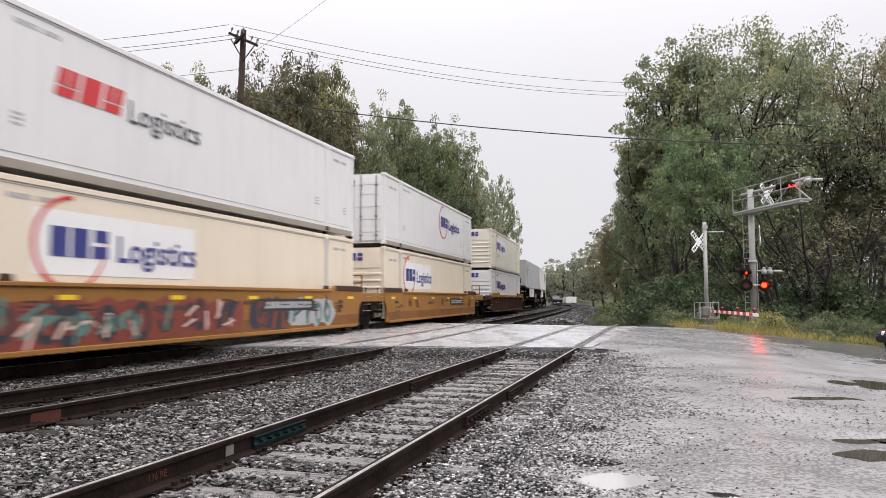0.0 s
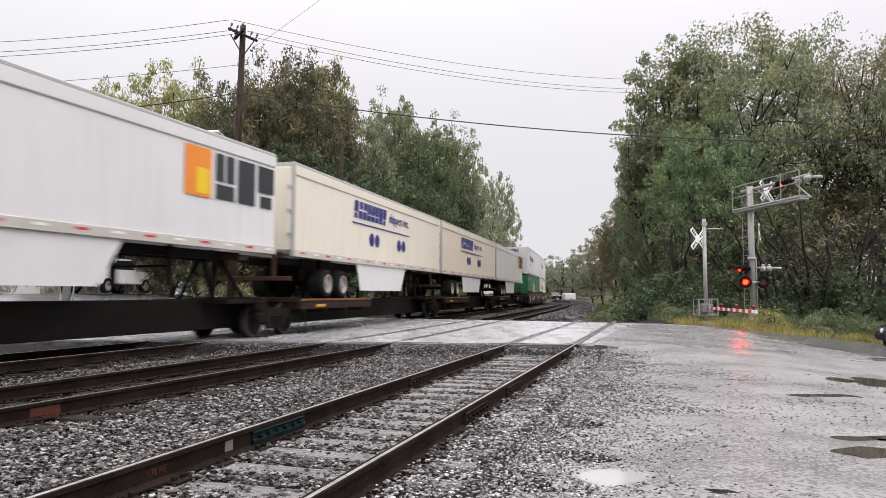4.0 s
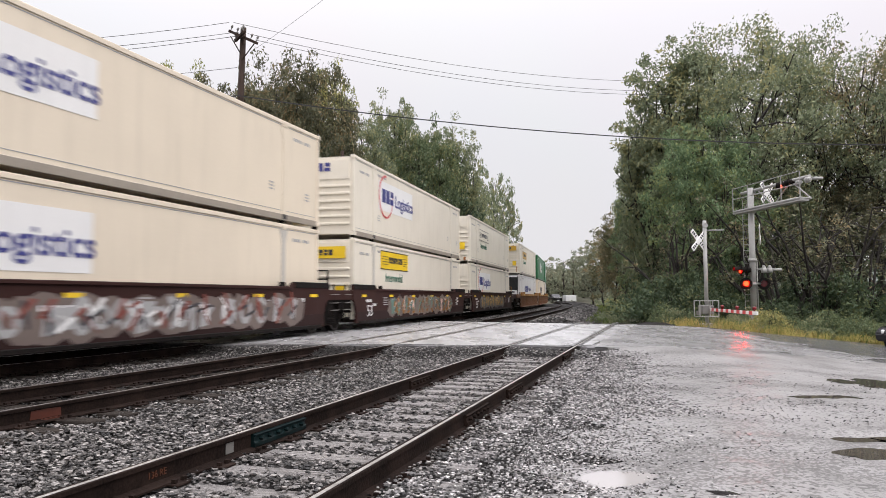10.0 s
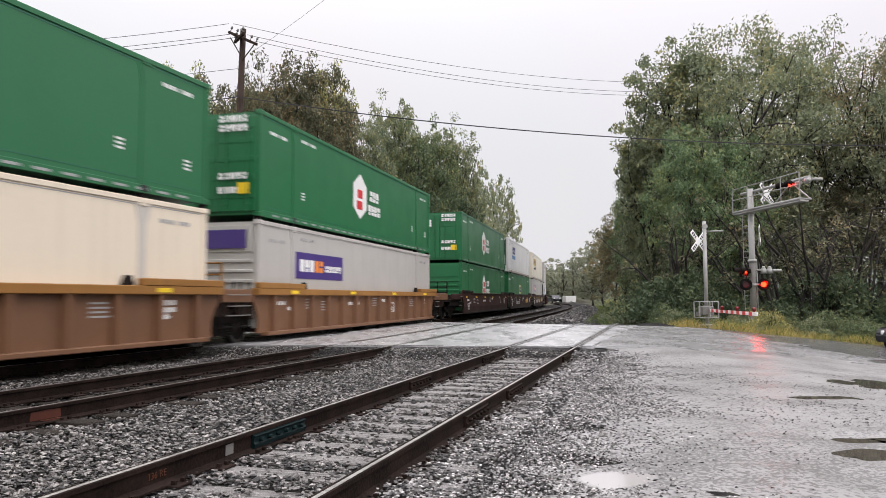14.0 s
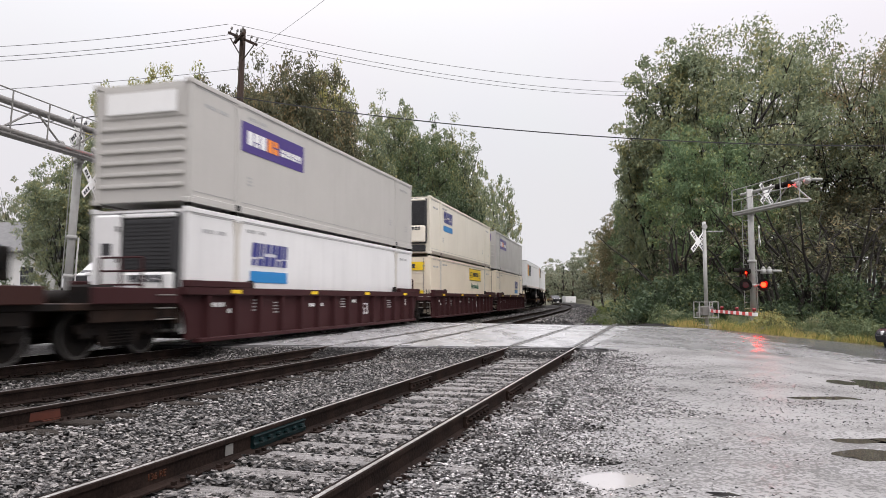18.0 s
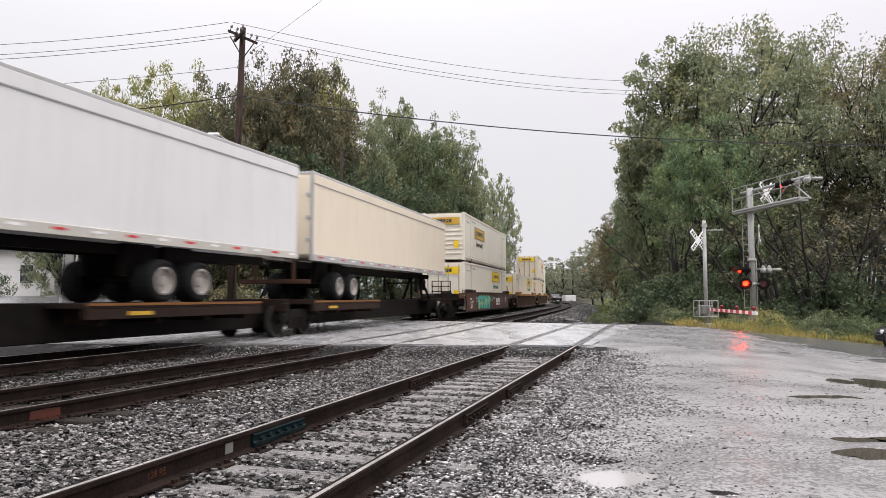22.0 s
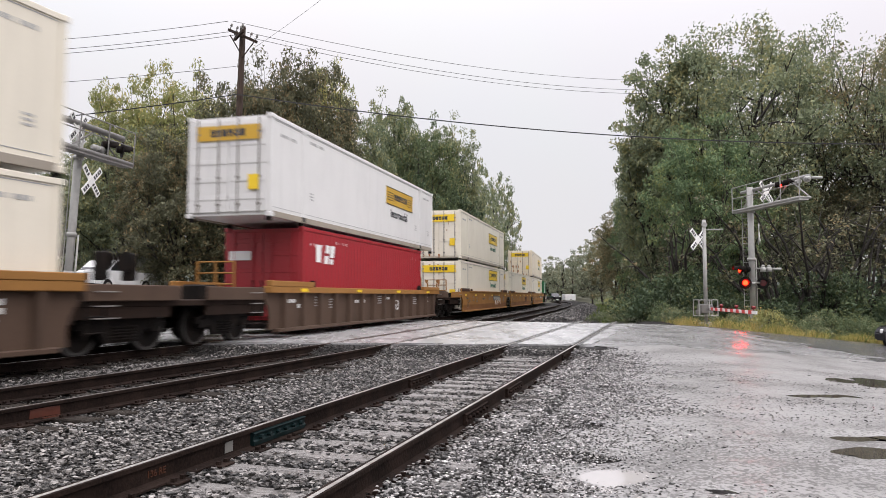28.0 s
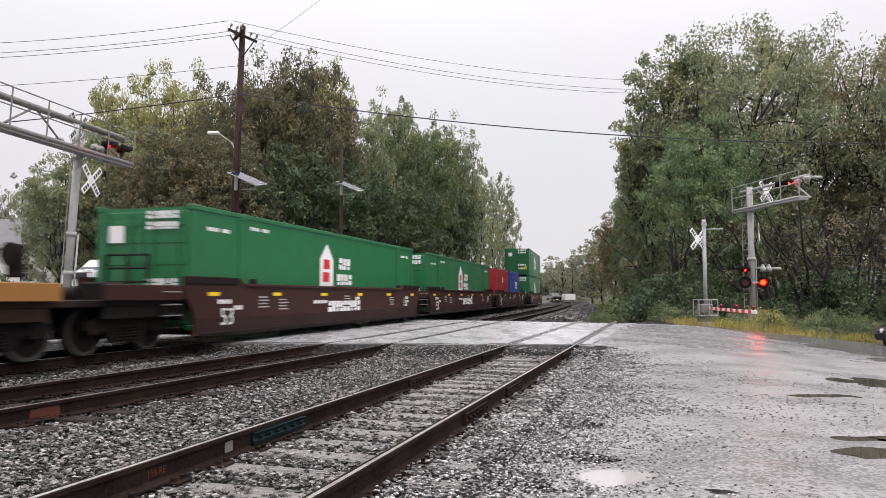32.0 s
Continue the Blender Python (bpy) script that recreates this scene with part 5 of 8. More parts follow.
def trailer(mat, nose_first, label, wheels_y, skirt=True, ribs=False, rail_mat=None):
    top = empty("semi_trailer", label, "trailer", "trailers on the train")
    z0, z1 = 2.25, 5.02
    put("box_body", cached(("tbox",), lambda bm: box(bm, -1.28, 1.28, -HALF, HALF, z0 + 0.16, z1 - 0.05, 0.04)), mat, top)
    put("roof", cached(("troof",), lambda bm: box(bm, -1.30, 1.30, -HALF - 0.01, HALF + 0.01, z1 - 0.10, z1, 0.02)), TRIM, top)
    for x in (-1.29, 1.29):
        put("bottom_rail", cached(("trail2",), lambda bm: box(bm, -0.025, 0.025, -HALF, HALF, z0, z0 + 0.2, 0.008)), rail_mat or (POST_GREY if mat is not TRAILER_GREY else TRIM), top, at=pose(x, 0, 0))
        put("top_rail", cached(("ttop",), lambda bm: box(bm, -0.012, 0.016, -HALF, HALF, z1 - 0.36, z1 - 0.09, 0.004)), mat, top, at=pose(x, 0, 0))
        put("seam_line", cached(("tseam",), lambda bm: box(bm, -0.012, 0.012, -HALF + 0.02, HALF - 0.02, z1 - 0.385, z1 - 0.362)), GREYMARK, top, at=pose(x, 0, 0))
    for k in range(18):
        put("marker_strip", cached(("mstrip",), lambda bm: box(bm, 0, 0.004, -0.16, 0.16, -0.025, 0.025)), REDMARK if k % 2 == 0 else WHITEMARK, top, at=pose(1.317, -HALF + 0.5 + k * 0.9, z0 + 0.12))
    if ribs:
        for k in range(12):
            put("side_rib", cached(("trib",), lambda bm: box(bm, 0, 0.012, -0.03, 0.03, z0 + 0.2, z1 - 0.1)), mat, top, at=pose(1.28, -HALF + 0.7 + k * 1.33, 0))
    s = -1 if nose_first else 1
    lead = -HALF
    if nose_first:
        for x in (-0.8, 0.68):
            put("front_plate", cached(("fplate",), lambda bm: box(bm, -0.16, 0.16, -0.03, 0, 2.62, 3.15, 0.01)), DARK, top, "dark hose connection box", at=pose(x, lead, 0))
        put("front_vent", cached(("fvent",), lambda bm: box(bm, -0.18, 0.18, -0.03, 0, 4.6, 4.8, 0.02)), DARK, top, at=pose(0, lead, 0))
    else:
        for x in (-0.62, 0.62):
            put("rear_door", cached(("rdoor",), lambda bm: box(bm, -0.59, 0.59, -0.04, 0, z0 + 0.2, z1 - 0.15, 0.01)), mat, top, at=pose(x, lead, 0))
        for x in (-1.24, 1.24):
            put("door_frame", cached(("dframe",), lambda bm: box(bm, -0.05, 0.05, -0.06, 0.02, z0, z1, 0.01)), TRIM, top, at=pose(x, lead, 0))
        for z in (2.9, 3.6, 4.3):
            put("hinge", cached(("hinge",), lambda bm: box(bm, -0.09, 0.09, -0.08, -0.03, -0.04, 0.04)), TRIM, top, at=pose(1.16, lead, z))
        put("rear_bumper", cached(("bumper",), lambda bm: [box(bm, -1.2, 1.2, -0.08, 0.02, 1.55, 1.68, 0.01), box(bm, -0.7, -0.6, -0.06, 0.02, 1.6, 2.3), box(bm, 0.6, 0.7, -0.06, 0.02, 1.6, 2.3)]), RUST, top, "rusty rear bumper", at=pose(0, lead, 0))
    for dy in (-0.63, 0.63):
        for x in (-0.98, 0.98):
            tyre = put("tyre", cached(("tyre",), tyre_ring), RUBBER, top, at=pose(x, wheels_y + dy, 1.49))
            put("rim", cached(("rim",), rim_mesh), ALU, tyre, "pale metal wheel rim", at=pose(0, 0, 0, 0, 0, 0 if x > 0 else 180))
        put("axle", cached(("taxle",), lambda bm: [rod(bm, (-0.9, 0, 1.52), (0.9, 0, 1.52), 0.07), box(bm, -0.6, -0.45, -0.5, 0.5, 1.6, 2.3), box(bm, 0.45, 0.6, -0.5, 0.5, 1.6, 2.3)]), BLACK, top, at=pose(0, wheels_y + dy, 0))
    put("under_frame", cached(("uframe",), lambda bm: [box(bm, -0.5, -0.38, -HALF + 0.5, HALF - 0.5, 2.05, 2.27), box(bm, 0.38, 0.5, -HALF + 0.5, HALF - 0.5, 2.05, 2.27)]), BLACK, top)
    if skirt:
        c = -0.75 if nose_first else -0.3
        put("side_skirt", cached(("skirt",), lambda bm: prism(bm, [(-2.45, 1.3), (-2.85, 2.28), (2.85, 2.28), (2.2, 1.3)], 0, 1.22, 1.25)), WHITE, top, "white aerodynamic side skirt", at=pose(0, c, 0))
    gear = HALF * 0.55 * s
    put("landing_gear", cached(("gear",), lambda bm: [box(bm, x - 0.06, x + 0.06, -0.06, 0.06, 1.35, 2.28) for x in (-0.8, 0.8)] + [rod(bm, (-0.8, 0, 1.8), (0.8, 0, 1.8), 0.03)]), BLACK, top, at=pose(0, gear, 0))
    top["z0"] = 0.0
    return top


# where each box's leading end stands at the start, in metres along the track
START = {0: -1.0, 1: 18.4, 2: 41.5, 3: 62.5, 4: 80.0, 5: 97.2, 6: 113.9, 7: 130.6, 8: 151.4, 9: 170.4, 10: 189.3, 11: 212.2, 12: 231.2, 13: 250.3, 14: 273.7,
         15: 292.9, 16: 311.2, 17: 334.3, 18: 352.5, 19: 371.8, 20: 394.7, 21: 414.0, 22: 432.6, 23: 453.0, 24: 470.1, 25: 487.2, 26: 508.0, 27: 530.6, 28: 553.2,
         29: 572.3, 30: 591.2, 31: 614.2, 32: 636.6, 33: 655.6, 34: 674.7, 35: 697.3, 36: 716.0, 37: 735.4, 38: 758.3}
CAR_OF = {0: "T", 1: "T", 2: "R", 8: "B", 9: "B", 10: "B", 11: "B", 12: "B", 13: "B", 14: "O", 15: "O", 16: "O", 17: "B", 18: "B", 19: "B", 20: "M", 21: "M", 22: "M",
          26: "S", 27: "Q", 28: "Q", 29: "Q", 30: "Q", 31: "Q", 32: "T", 33: "T", 34: "T", 35: "B", 36: "B", 37: "B", 38: "B"}
STYLE = {"T": ("smooth", TAN, None, "ochre steel well car with smooth sides"), "B": ("smooth", BROWN, None, "dark oxide-brown well car with smooth sides"),
         "S": ("smooth", paint("red_brown_railcar_paint", (0.085, 0.034, 0.022), rough=0.6, streak=0.4, amount=0.5), None, "red-brown well car with a teal spray-painted tag"),
         "Q": ("ribbed", paint("sunned_brown_railcar_paint", (0.088, 0.056, 0.040), rough=0.7, spec=0.2, streak=0.65, amount=0.6), TAN, "faded brown ribbed well car with an ochre top chord"),
         "R": ("ribbed", RUST, TAN, "rusty brown ribbed well car with an ochre top chord"), "O": ("ribbed", paint("orange_brown_railcar_paint", (0.17, 0.08, 0.038), rough=0.6, streak=0.5, amount=0.5), TAN, "orange-brown ribbed well car with weathered paint"),
         "M": ("ribbed", MAROON, None, "maroon ribbed well car with yellow reflectors")}
NOSE_FIRST = {3: True, 4: False, 5: False, 6: False, 7: False, 23: True, 24: True, 25: False}
WHEELS_Y = {3: 3.6, 4: -4.5, 5: -5.0, 6: -5.0, 7: -4.7, 23: 3.9, 24: 3.1, 25: -5.3}
MOVING = []
ids = sorted(START)
for i in ids:
    gap_f = START[i] - START[i - 1] - 2 * HALF if i else 6.0
    gap_r = START[i + 1] - START[i] - 2 * HALF if i < ids[-1] else 6.0
    limit = 2.2 if i in NOSE_FIRST else 3.6
    jf = gap_f < limit and i > 0 and ((i in NOSE_FIRST) == (i - 1 in NOSE_FIRST))
    jr = gap_r < limit and i < ids[-1] and ((i in NOSE_FIRST) == (i + 1 in NOSE_FIRST))
    if i in NOSE_FIRST:
        nose = NOSE_FIRST[i]
        car = spine_car("black spine car carrying a highway trailer", gap_f / 2, gap_r / 2, WHEELS_Y[i], (-6.9 if nose else 6.9), jf, jr)
    else:
        style, mat, tmat, label = STYLE[CAR_OF[i]]
        car = well_car(style, mat, label, gap_f / 2, gap_r / 2, tmat, jf, jr)
    if jf:
        truck(car, -HALF - gap_f / 2)
    else:
        truck(car, -HALF - min(1.75, gap_f / 2 - 0.6))
    if not jr:
        truck(car, HALF + min(1.75, gap_r / 2 - 0.6))
    MOVING.append((car, START[i] + HALF, 0.0))
    CACHE[("car", i)] = car

LOW, UPP = 0.36, 3.31


def load(i, ob, shift=0.0):
    MOVING.append((ob, START[i] + HALF + shift, ob["z0"]))
    del ob["z0"]
    return ob


def ringed(i, low, mat, text, end="nose", y=-3.1, faded=False):
    ob = load(i, container(mat, end, text, LOW if low else UPP))
    ring_logo(ob, y, boxed=mat is not WHITE, faded=faded)
    return ob


RUST_RUN = paint("orange_rust_run", (0.36, 0.17, 0.07), rough=0.8, streak=0.5, amount=0.7, spec=0.2)


def rusty_end(ob, door, seed, half=HALF, n=9):
    """Ragged runs of rust down the leading end: short tapering stains below seams and bolts."""
    q = random.Random(seed)
    bm = bmesh.new()
    for k in range(n):
        x, z, w, ln = q.uniform(-1.08, 1.05), q.choice((0.25, 0.62, 1.15, 1.7, 2.2, 2.6)), q.uniform(0.02, 0.09), q.uniform(0.12, 0.5)
        pts = [(x - w, z), (x - w * 0.2, z + 0.03), (x + w, z + 0.01), (x + w * 0.8, z - ln * 0.4), (x + w * 0.2, z - min(ln, z - 0.08)), (x - w * 0.5, z - ln * 0.5)]
        prism(bm, pts, 1, -0.0035, 0.0)
    put("rust_stain", mesh_of(bm, "rust_stain"), RUST_RUN, ob, "runs of orange rust", at=pose(0, -half - (0.037 if door else 0.022), 0))["kind"] = "stuff"
    return ob


def yellowed(i, low, mat, text, end="door", y=3.1, tone=None, dark=False):
    ob = load(i, container(mat, end, text, LOW if low else UPP))
    yellow_logo(ob, y, z=1.95 if low else 1.62, tone=tone, words_mat=CHAR if dark else None)
    return ob


RINGED = "white 53-foot container with a red ring and navy lettering"
RINGED_C = "cream 53-foot container with a red ring and navy lettering"
YELLOWED = "ivory 53-foot container with a yellow sign and green lettering"
# the stacks, from the head of the clip to its end
ob = load(0, container(WHITE, "nose", "white 53-foot container with red and charcoal lettering", UPP))
strokes(ob, REDMARK, -3.9, 1.75, 3, 1.7, 0.52, slant=0.2, seed=71)
put("lettering", words("Logistics", 0.5), CHAR, ob, at=pose(1.285, -1.75, 1.62))
ringed(0, True, CREAM, RINGED_C, y=-2.9)
ringed(1, False, WHITE, RINGED, end="door", y=2.6)
ringed(1, True, CREAM, RINGED_C, y=-3.4)
ringed(2, False, PALE, RINGED, y=-3.4)
ringed(2, True, WHITE, RINGED, y=-3.4)
ringed(8, False, WHITE, RINGED, y=-3.0)
hex_logo(load(8, container(GREEN, "nose", "green 53-foot container with a white badge", LOW)), z=1.55, house=True, doors=False)
ringed(9, False, WHITE, RINGED, y=-3.0)
rusty_end(ringed(9, True, CREAM, RINGED_C, y=-3.0), False, 2)
rusty_end(ringed(10, False, WHITE, RINGED, y=-3.0), False, 3)
ringed(10, True, WHITE, RINGED, y=-3.0)
rusty_end(ringed(11, False, CREAM, RINGED_C + ", rust-streaked", y=-3.1), False, 1, n=14)
ringed(11, True, CREAM, RINGED_C, y=-3.1)
ringed(12, False, PALE, RINGED_C, y=-3.3)
yellowed(12, True, PALE, YELLOWED, end="nose", y=-3.5)
rusty_end(yellowed(13, False, PALE, "weathered ivory 53-foot container with green lettering", end="nose", y=-3.4, tone=PALE), False, 4, n=14)
ringed(13, True, PALE, RINGED_C, y=-3.2)
rusty_end(yellowed(14, False, PALE, YELLOWED, end="nose", y=-3.5, tone=OCHRE_SIGN), False, 5)
script_logo(load(14, container(WHITE, "reefer", "white refrigerated container with navy lettering", LOW)), -0.5, 1.55, dots=True, x=1.285)
hex_logo(load(15, container(GREEN, "nose", "green 53-foot container with a white hexagon badge", UPP)))
ob = load(15, container(CREAM, "door", "cream 53-foot container with slanted dark lettering", LOW))
strokes(ob, CHAR, -0.6, 1.6, 5, 4.2, 0.75, slant=0.3, seed=81)
hex_logo(load(16, container(GREEN, "door", "green 53-foot container with a white hexagon badge", UPP)))
purple_logo(load(16, container(GREY, "nose", "light grey 53-foot container with a purple sign", LOW)), z=1.75)
hex_logo(load(17, container(GREEN, "door", "green 53-foot container with a white hexagon badge", UPP)))
hex_logo(load(17, container(GREEN, "nose", "green 53-foot container with a white badge", LOW)), z=1.6, house=True, doors=False)
bar_logo(load(18, container(WHITE, "reefer", "white refrigerated container with a blue bar logo", UPP)), -4.2)
ob = load(18, container(GREEN, "nose", "green 53-foot container with a pale yellow sign", LOW))
panel(ob, paint("pale_yellow_sign", (0.75, 0.68, 0.30)), 0.2, 1.55, 1.6, 0.8)
strokes(ob, NAVY, 0.2, 1.55, 3, 1.2, 0.5, seed=91)
rusty_end(yellowed(19, False, PALE, YELLOWED, end="nose", y=-3.5, tone=OCHRE_SIGN, dark=True), False, 6)
purple_logo(load(19, container(GREY, "nose", "grey 53-foot container with a faded violet sign", LOW)), z=1.85, faded=True)
purple_logo(load(20, container(GREY, "nose", "grey 53-foot container with a purple sign", UPP)), z=2.0, pale_end=True)
bar_logo(load(20, container(WHITE, "reefer", "white refrigerated container with a blue bar logo", LOW)), -4.4)
bar_logo(load(21, container(PALE, "reefer", "ivory refrigerated container with a blue bar logo", UPP)), -4.4, 2.0)
yellowed(21, True, CREAM, YELLOWED, end="door", y=2.8)
purple_logo(load(22, container(GREY, "nose", "grey 53-foot container with a purple sign", UPP)), z=2.05)
bar_logo(load(22, container(CREAM, "door", "cream 53-foot container with a blue bar logo", LOW)), 3.6)
yellowed(26, False, PALE, YELLOWED, end="nose", y=-3.2, tone=OCHRE_SIGN, dark=True)
yellowed(26, True, PALE, YELLOWED, end="door", y=3.2)
yellowed(27, True, CREAM, YELLOWED)
for i, mat in ((28, CREAM), (30, PALE), (32, PALE), (34, CREAM)):
    rusty_end(yellowed(i, False, mat, YELLOWED), True, i, n=16 if i == 34 else 8)
    rusty_end(yellowed(i, True, mat if i != 34 else PALE, YELLOWED), True, i + 50, n=7)
yellowed(29, True, PALE, YELLOWED)
yellowed(31, False, WHITE, YELLOWED, tone=OCHRE_SIGN, dark=True)
ob = load(31, container(RED, "door", "dark red 40-foot corrugated sea container", LOW, half=6.1, waves=True))
panel(ob, WHITEMARK, -5.0, 2.1, 0.35, 0.55, x=1.302)
strokes(ob, WHITEMARK, -4.2, 2.1, 2, 0.8, 0.6, slant=0.2, seed=95, x=1.302)
on_end(panel(ob, WHITEMARK, 0, 0, 0.75, 0.28), -6.17, 2.0, -0.75)
yellowed(33, True, PALE, YELLOWED)
for i in (35, 36):
    hex_logo(load(i, container(GREEN, "door", "green 53-foot container with a white badge", LOW)), z=1.7, house=True)
panel(load(37, container(RED, "door", "dark red 20-foot sea container", LOW, half=3.03, waves=True), -4.9), WHITEMARK, 0, 2.0, 0.5, 0.4, x=1.302)
ob = load(37, container(BLUE, "door", "blue corrugated 20-foot sea container", LOW, half=3.03, waves=True), 2.2)
strokes(ob, WHITEMARK, 1.0, 1.7, 3, 1.6, 0.6, seed=96, x=1.302)
for low in (True, False):
    hex_logo(load(38, container(GREEN, "door", "green 53-foot container with a white badge", LOW if low else UPP)))

# trailers
t3 = load(3, trailer(TRAILER_GREY, True, "grey highway trailer with a brown and gold shield", WHEELS_Y[3]))
mark(t3, "shield", ("shield",), lambda bm: prism(bm, [(-0.5, 0.7), (0.5, 0.7), (0.5, -0.2), (0.0, -0.75), (-0.5, -0.2)], 0, 0, 0.006), GOLD, -6.35, 3.95, 1.285)
mark(t3, "shield_top", ("shield2",), lambda bm: prism(bm, [(-0.42, 0.25), (0.42, 0.45), (0.42, -0.16), (0.0, -0.62), (-0.42, -0.16)], 0, 0, 0.006), UMBER, -6.35, 3.9, 1.292)
strokes(t3, GOLD, -6.35, 3.75, 3, 0.7, 0.36, seed=97, x=1.299)
flame_logo(load(4, trailer(WHITE, False, "white highway trailer with an orange flame panel", WHEELS_Y[4])), 6.1, 4.0)
script_logo(load(5, trailer(PALE, False, "ivory highway trailer with navy lettering", WHEELS_Y[5])), -0.4, 4.2)
script_logo(load(6, trailer(CREAM, False, "ivory highway trailer with navy lettering and dots", WHEELS_Y[6])), -0.4, 4.2)
flame_logo(load(7, trailer(paint("off_white_trailer_paint", (0.69, 0.67, 0.64)), False, "off-white ribbed highway trailer with an orange flame panel", WHEELS_Y[7], ribs=True)), 6.2, 4.2)
flame_logo(load(23, trailer(WHITE, True, "white highway trailer with an orange flame panel", WHEELS_Y[23], skirt=False)), -5.2, 4.05)
flame_logo(load(24, trailer(WHITE, True, "white highway trailer with an orange flame panel", WHEELS_Y[24], skirt=False)), -6.4, 4.3)
load(25, trailer(CREAM, False, "cream highway trailer with a dull metal skirt rail", WHEELS_Y[25], skirt=False, rail_mat=TRIM))


def tag(i, colours, y0, y1, seed, z=0.78, h=0.85, x=1.465):
    """Spray paint on a car's side: a ragged cloud, fat slanted strokes on it, thin lines on top."""
    rng = random.Random(seed)
    car = CACHE[("car", i)]
    n = max(4, int((y1 - y0) / 0.7))
    for c, mat in enumerate(colours):
        if mat is None:
            continue
        bm = bmesh.new()
        for k in range(n if c < 2 else n * 2):
            cy = y0 + (k % n + rng.uniform(0.2, 0.8)) * (y1 - y0) / n
            w = (y1 - y0) / n
            if c == 0:
                pts = [(cy + w * rng.uniform(0.75, 1.15) * math.cos(a * 0.4488), z + h * rng.uniform(0.36, 0.55) * math.sin(a * 0.4488)) for a in range(14)]
            elif c == 1 and rng.random() < 0.45:
                # a closed loop, as in a round letter
                cx, cz, ra, rb, th = cy, z + rng.uniform(-0.05, 0.05), w * rng.uniform(0.3, 0.42), h * rng.uniform(0.28, 0.42), rng.uniform(0.45, 0.62)
                for q in range(12):
                    if rng.random() < 0.08:
                        continue
                    a0, a1 = q * 0.5236, (q + 1) * 0.5236
                    prism(bm, [(cx + ra * f * math.cos(a), cz + rb * f * math.sin(a)) for a, f in ((a0, th), (a0, 1), (a1, 1), (a1, th))], 0, 0.0, 0.0045 + 0.0001 * k)
                continue
            elif c == 1:
                s, b, t, q = rng.uniform(-0.35, 0.35), z - h * rng.uniform(0.25, 0.45), z + h * rng.uniform(0.2, 0.45), w * rng.uniform(0.16, 0.34)
                pts = [(cy - q, b), (cy + q * 0.6, b + 0.05), (cy + q * 0.5 + s * 0.3, (b + t) / 2), (cy + q * 1.3 + s * 0.5, t - 0.08), (cy - q + s * 0.5, t), (cy - q * 0.7 + s * 0.2, (b + t) / 2 + 0.1)]
            else:
                a, ln, q = rng.uniform(0.2, 2.9), w * rng.uniform(0.3, 0.8), 0.035
                dz, dy, cz = math.sin(a) * ln * 0.5, math.cos(a) * ln * 0.5, z + rng.uniform(-0.2, 0.25) * h
                pts = [(cy - dy - q, cz - dz), (cy - dy + q, cz - dz - q), (cy + dy + q * 2, cz + dz), (cy + dy - q, cz + dz + q)]
            prism(bm, pts, 0, 0.0, 0.002 + 0.0025 * c + 0.0001 * k)
        put("spray_paint", mesh_of(bm), mat, car, "spray-painted tag", at=pose(x, 0, 0))["kind"] = "stuff"


DULL_RED = paint("dull_red_spray", (0.20, 0.045, 0.03), streak=0.2)
CLOUD = paint("grey_brown_spray", (0.16, 0.125, 0.11), streak=0.4, amount=0.6)
DULL_TEAL = paint("dull_teal_spray", (0.10, 0.20, 0.17), streak=0.2)
tag(0, (DULL_RED, CHAR, DULL_TEAL), -7.0, -1.5, 3, z=0.72, h=1.0)
tag(0, (None, DULL_TEAL, PINK), -5.6, -2.4, 33, z=0.68, h=0.7)
tag(0, (DULL_RED, CHAR, PINK), -1.4, 0.8, 4, z=0.75, h=0.9)
tag(0, (CHAR, DULL_RED), 1.6, 3.2, 14, z=0.75, h=1.0)
tag(0, (GREYMARK, DULL_TEAL, CHAR), 3.4, 6.0, 15, z=0.75, h=0.9)
tag(10, (None, CREAM_SPRAY, CREAM_SPRAY), 0.3, 4.8, 5, h=0.85)
tag(10, (None, CREAM_SPRAY), 0.6, 4.5, 55, h=0.8)
tag(11, (CLOUD, GREYMARK, CHAR, DULL_RED), -6.0, 6.5, 6, h=0.9)
tag(11, (None, GREYMARK, WHITEMARK), -2.0, 3.5, 61, h=0.8)
tag(12, (CLOUD, TAN, CHAR, DULL_TEAL), -4.5, 5.5, 7, h=0.9)
tag(12, (None, DULL_TEAL, PINK), -4.5, -1.0, 71, h=0.7)
tag(12, (None, PINK, CHAR), 2.0, 5.2, 72, h=0.8)
tag(13, (CHAR, CLOUD, GOLD), -5.5, 4.0, 8, h=0.9)
tag(26, (TEAL, paint("deep_teal_spray", (0.02, 0.17, 0.15)), TEAL, YELLOW), -4.6, -0.8, 9, z=0.80, h=1.0)
tag(32, (None, PINK, WHITEMARK), 2.6, 5.2, 10, h=0.75)
tag(19, (None, PINK, PINK), -0.5, 1.0, 12, h=0.6)
for i in (1, 32, 34, 0):
    panel(CACHE[("car", i)], CHAR, 3.4, 0.98, 2.9, 0.34, x=1.463, name="number_board")
    strokes(CACHE[("car", i)], GREYMARK, 3.4, 0.98, 10, 2.6, 0.18, seed=15, x=1.472)
for i in (26, 33):
    strokes(CACHE[("car", i)], WHITEMARK if i == 26 else MAROON, 3.0, 0.8, 3, 1.7, 0.5, seed=16, x=1.464)
for i in (8, 9, 18, 19):
    strokes(CACHE[("car", i)], GOLD, 4.0, 0.85, 4, 2.0, 0.36, slant=0.3, seed=17, x=1.464)
    strokes(CACHE[("car", i)], GREYMARK, -3.0, 0.72, 9, 2.6, 0.26, seed=18, x=1.464)
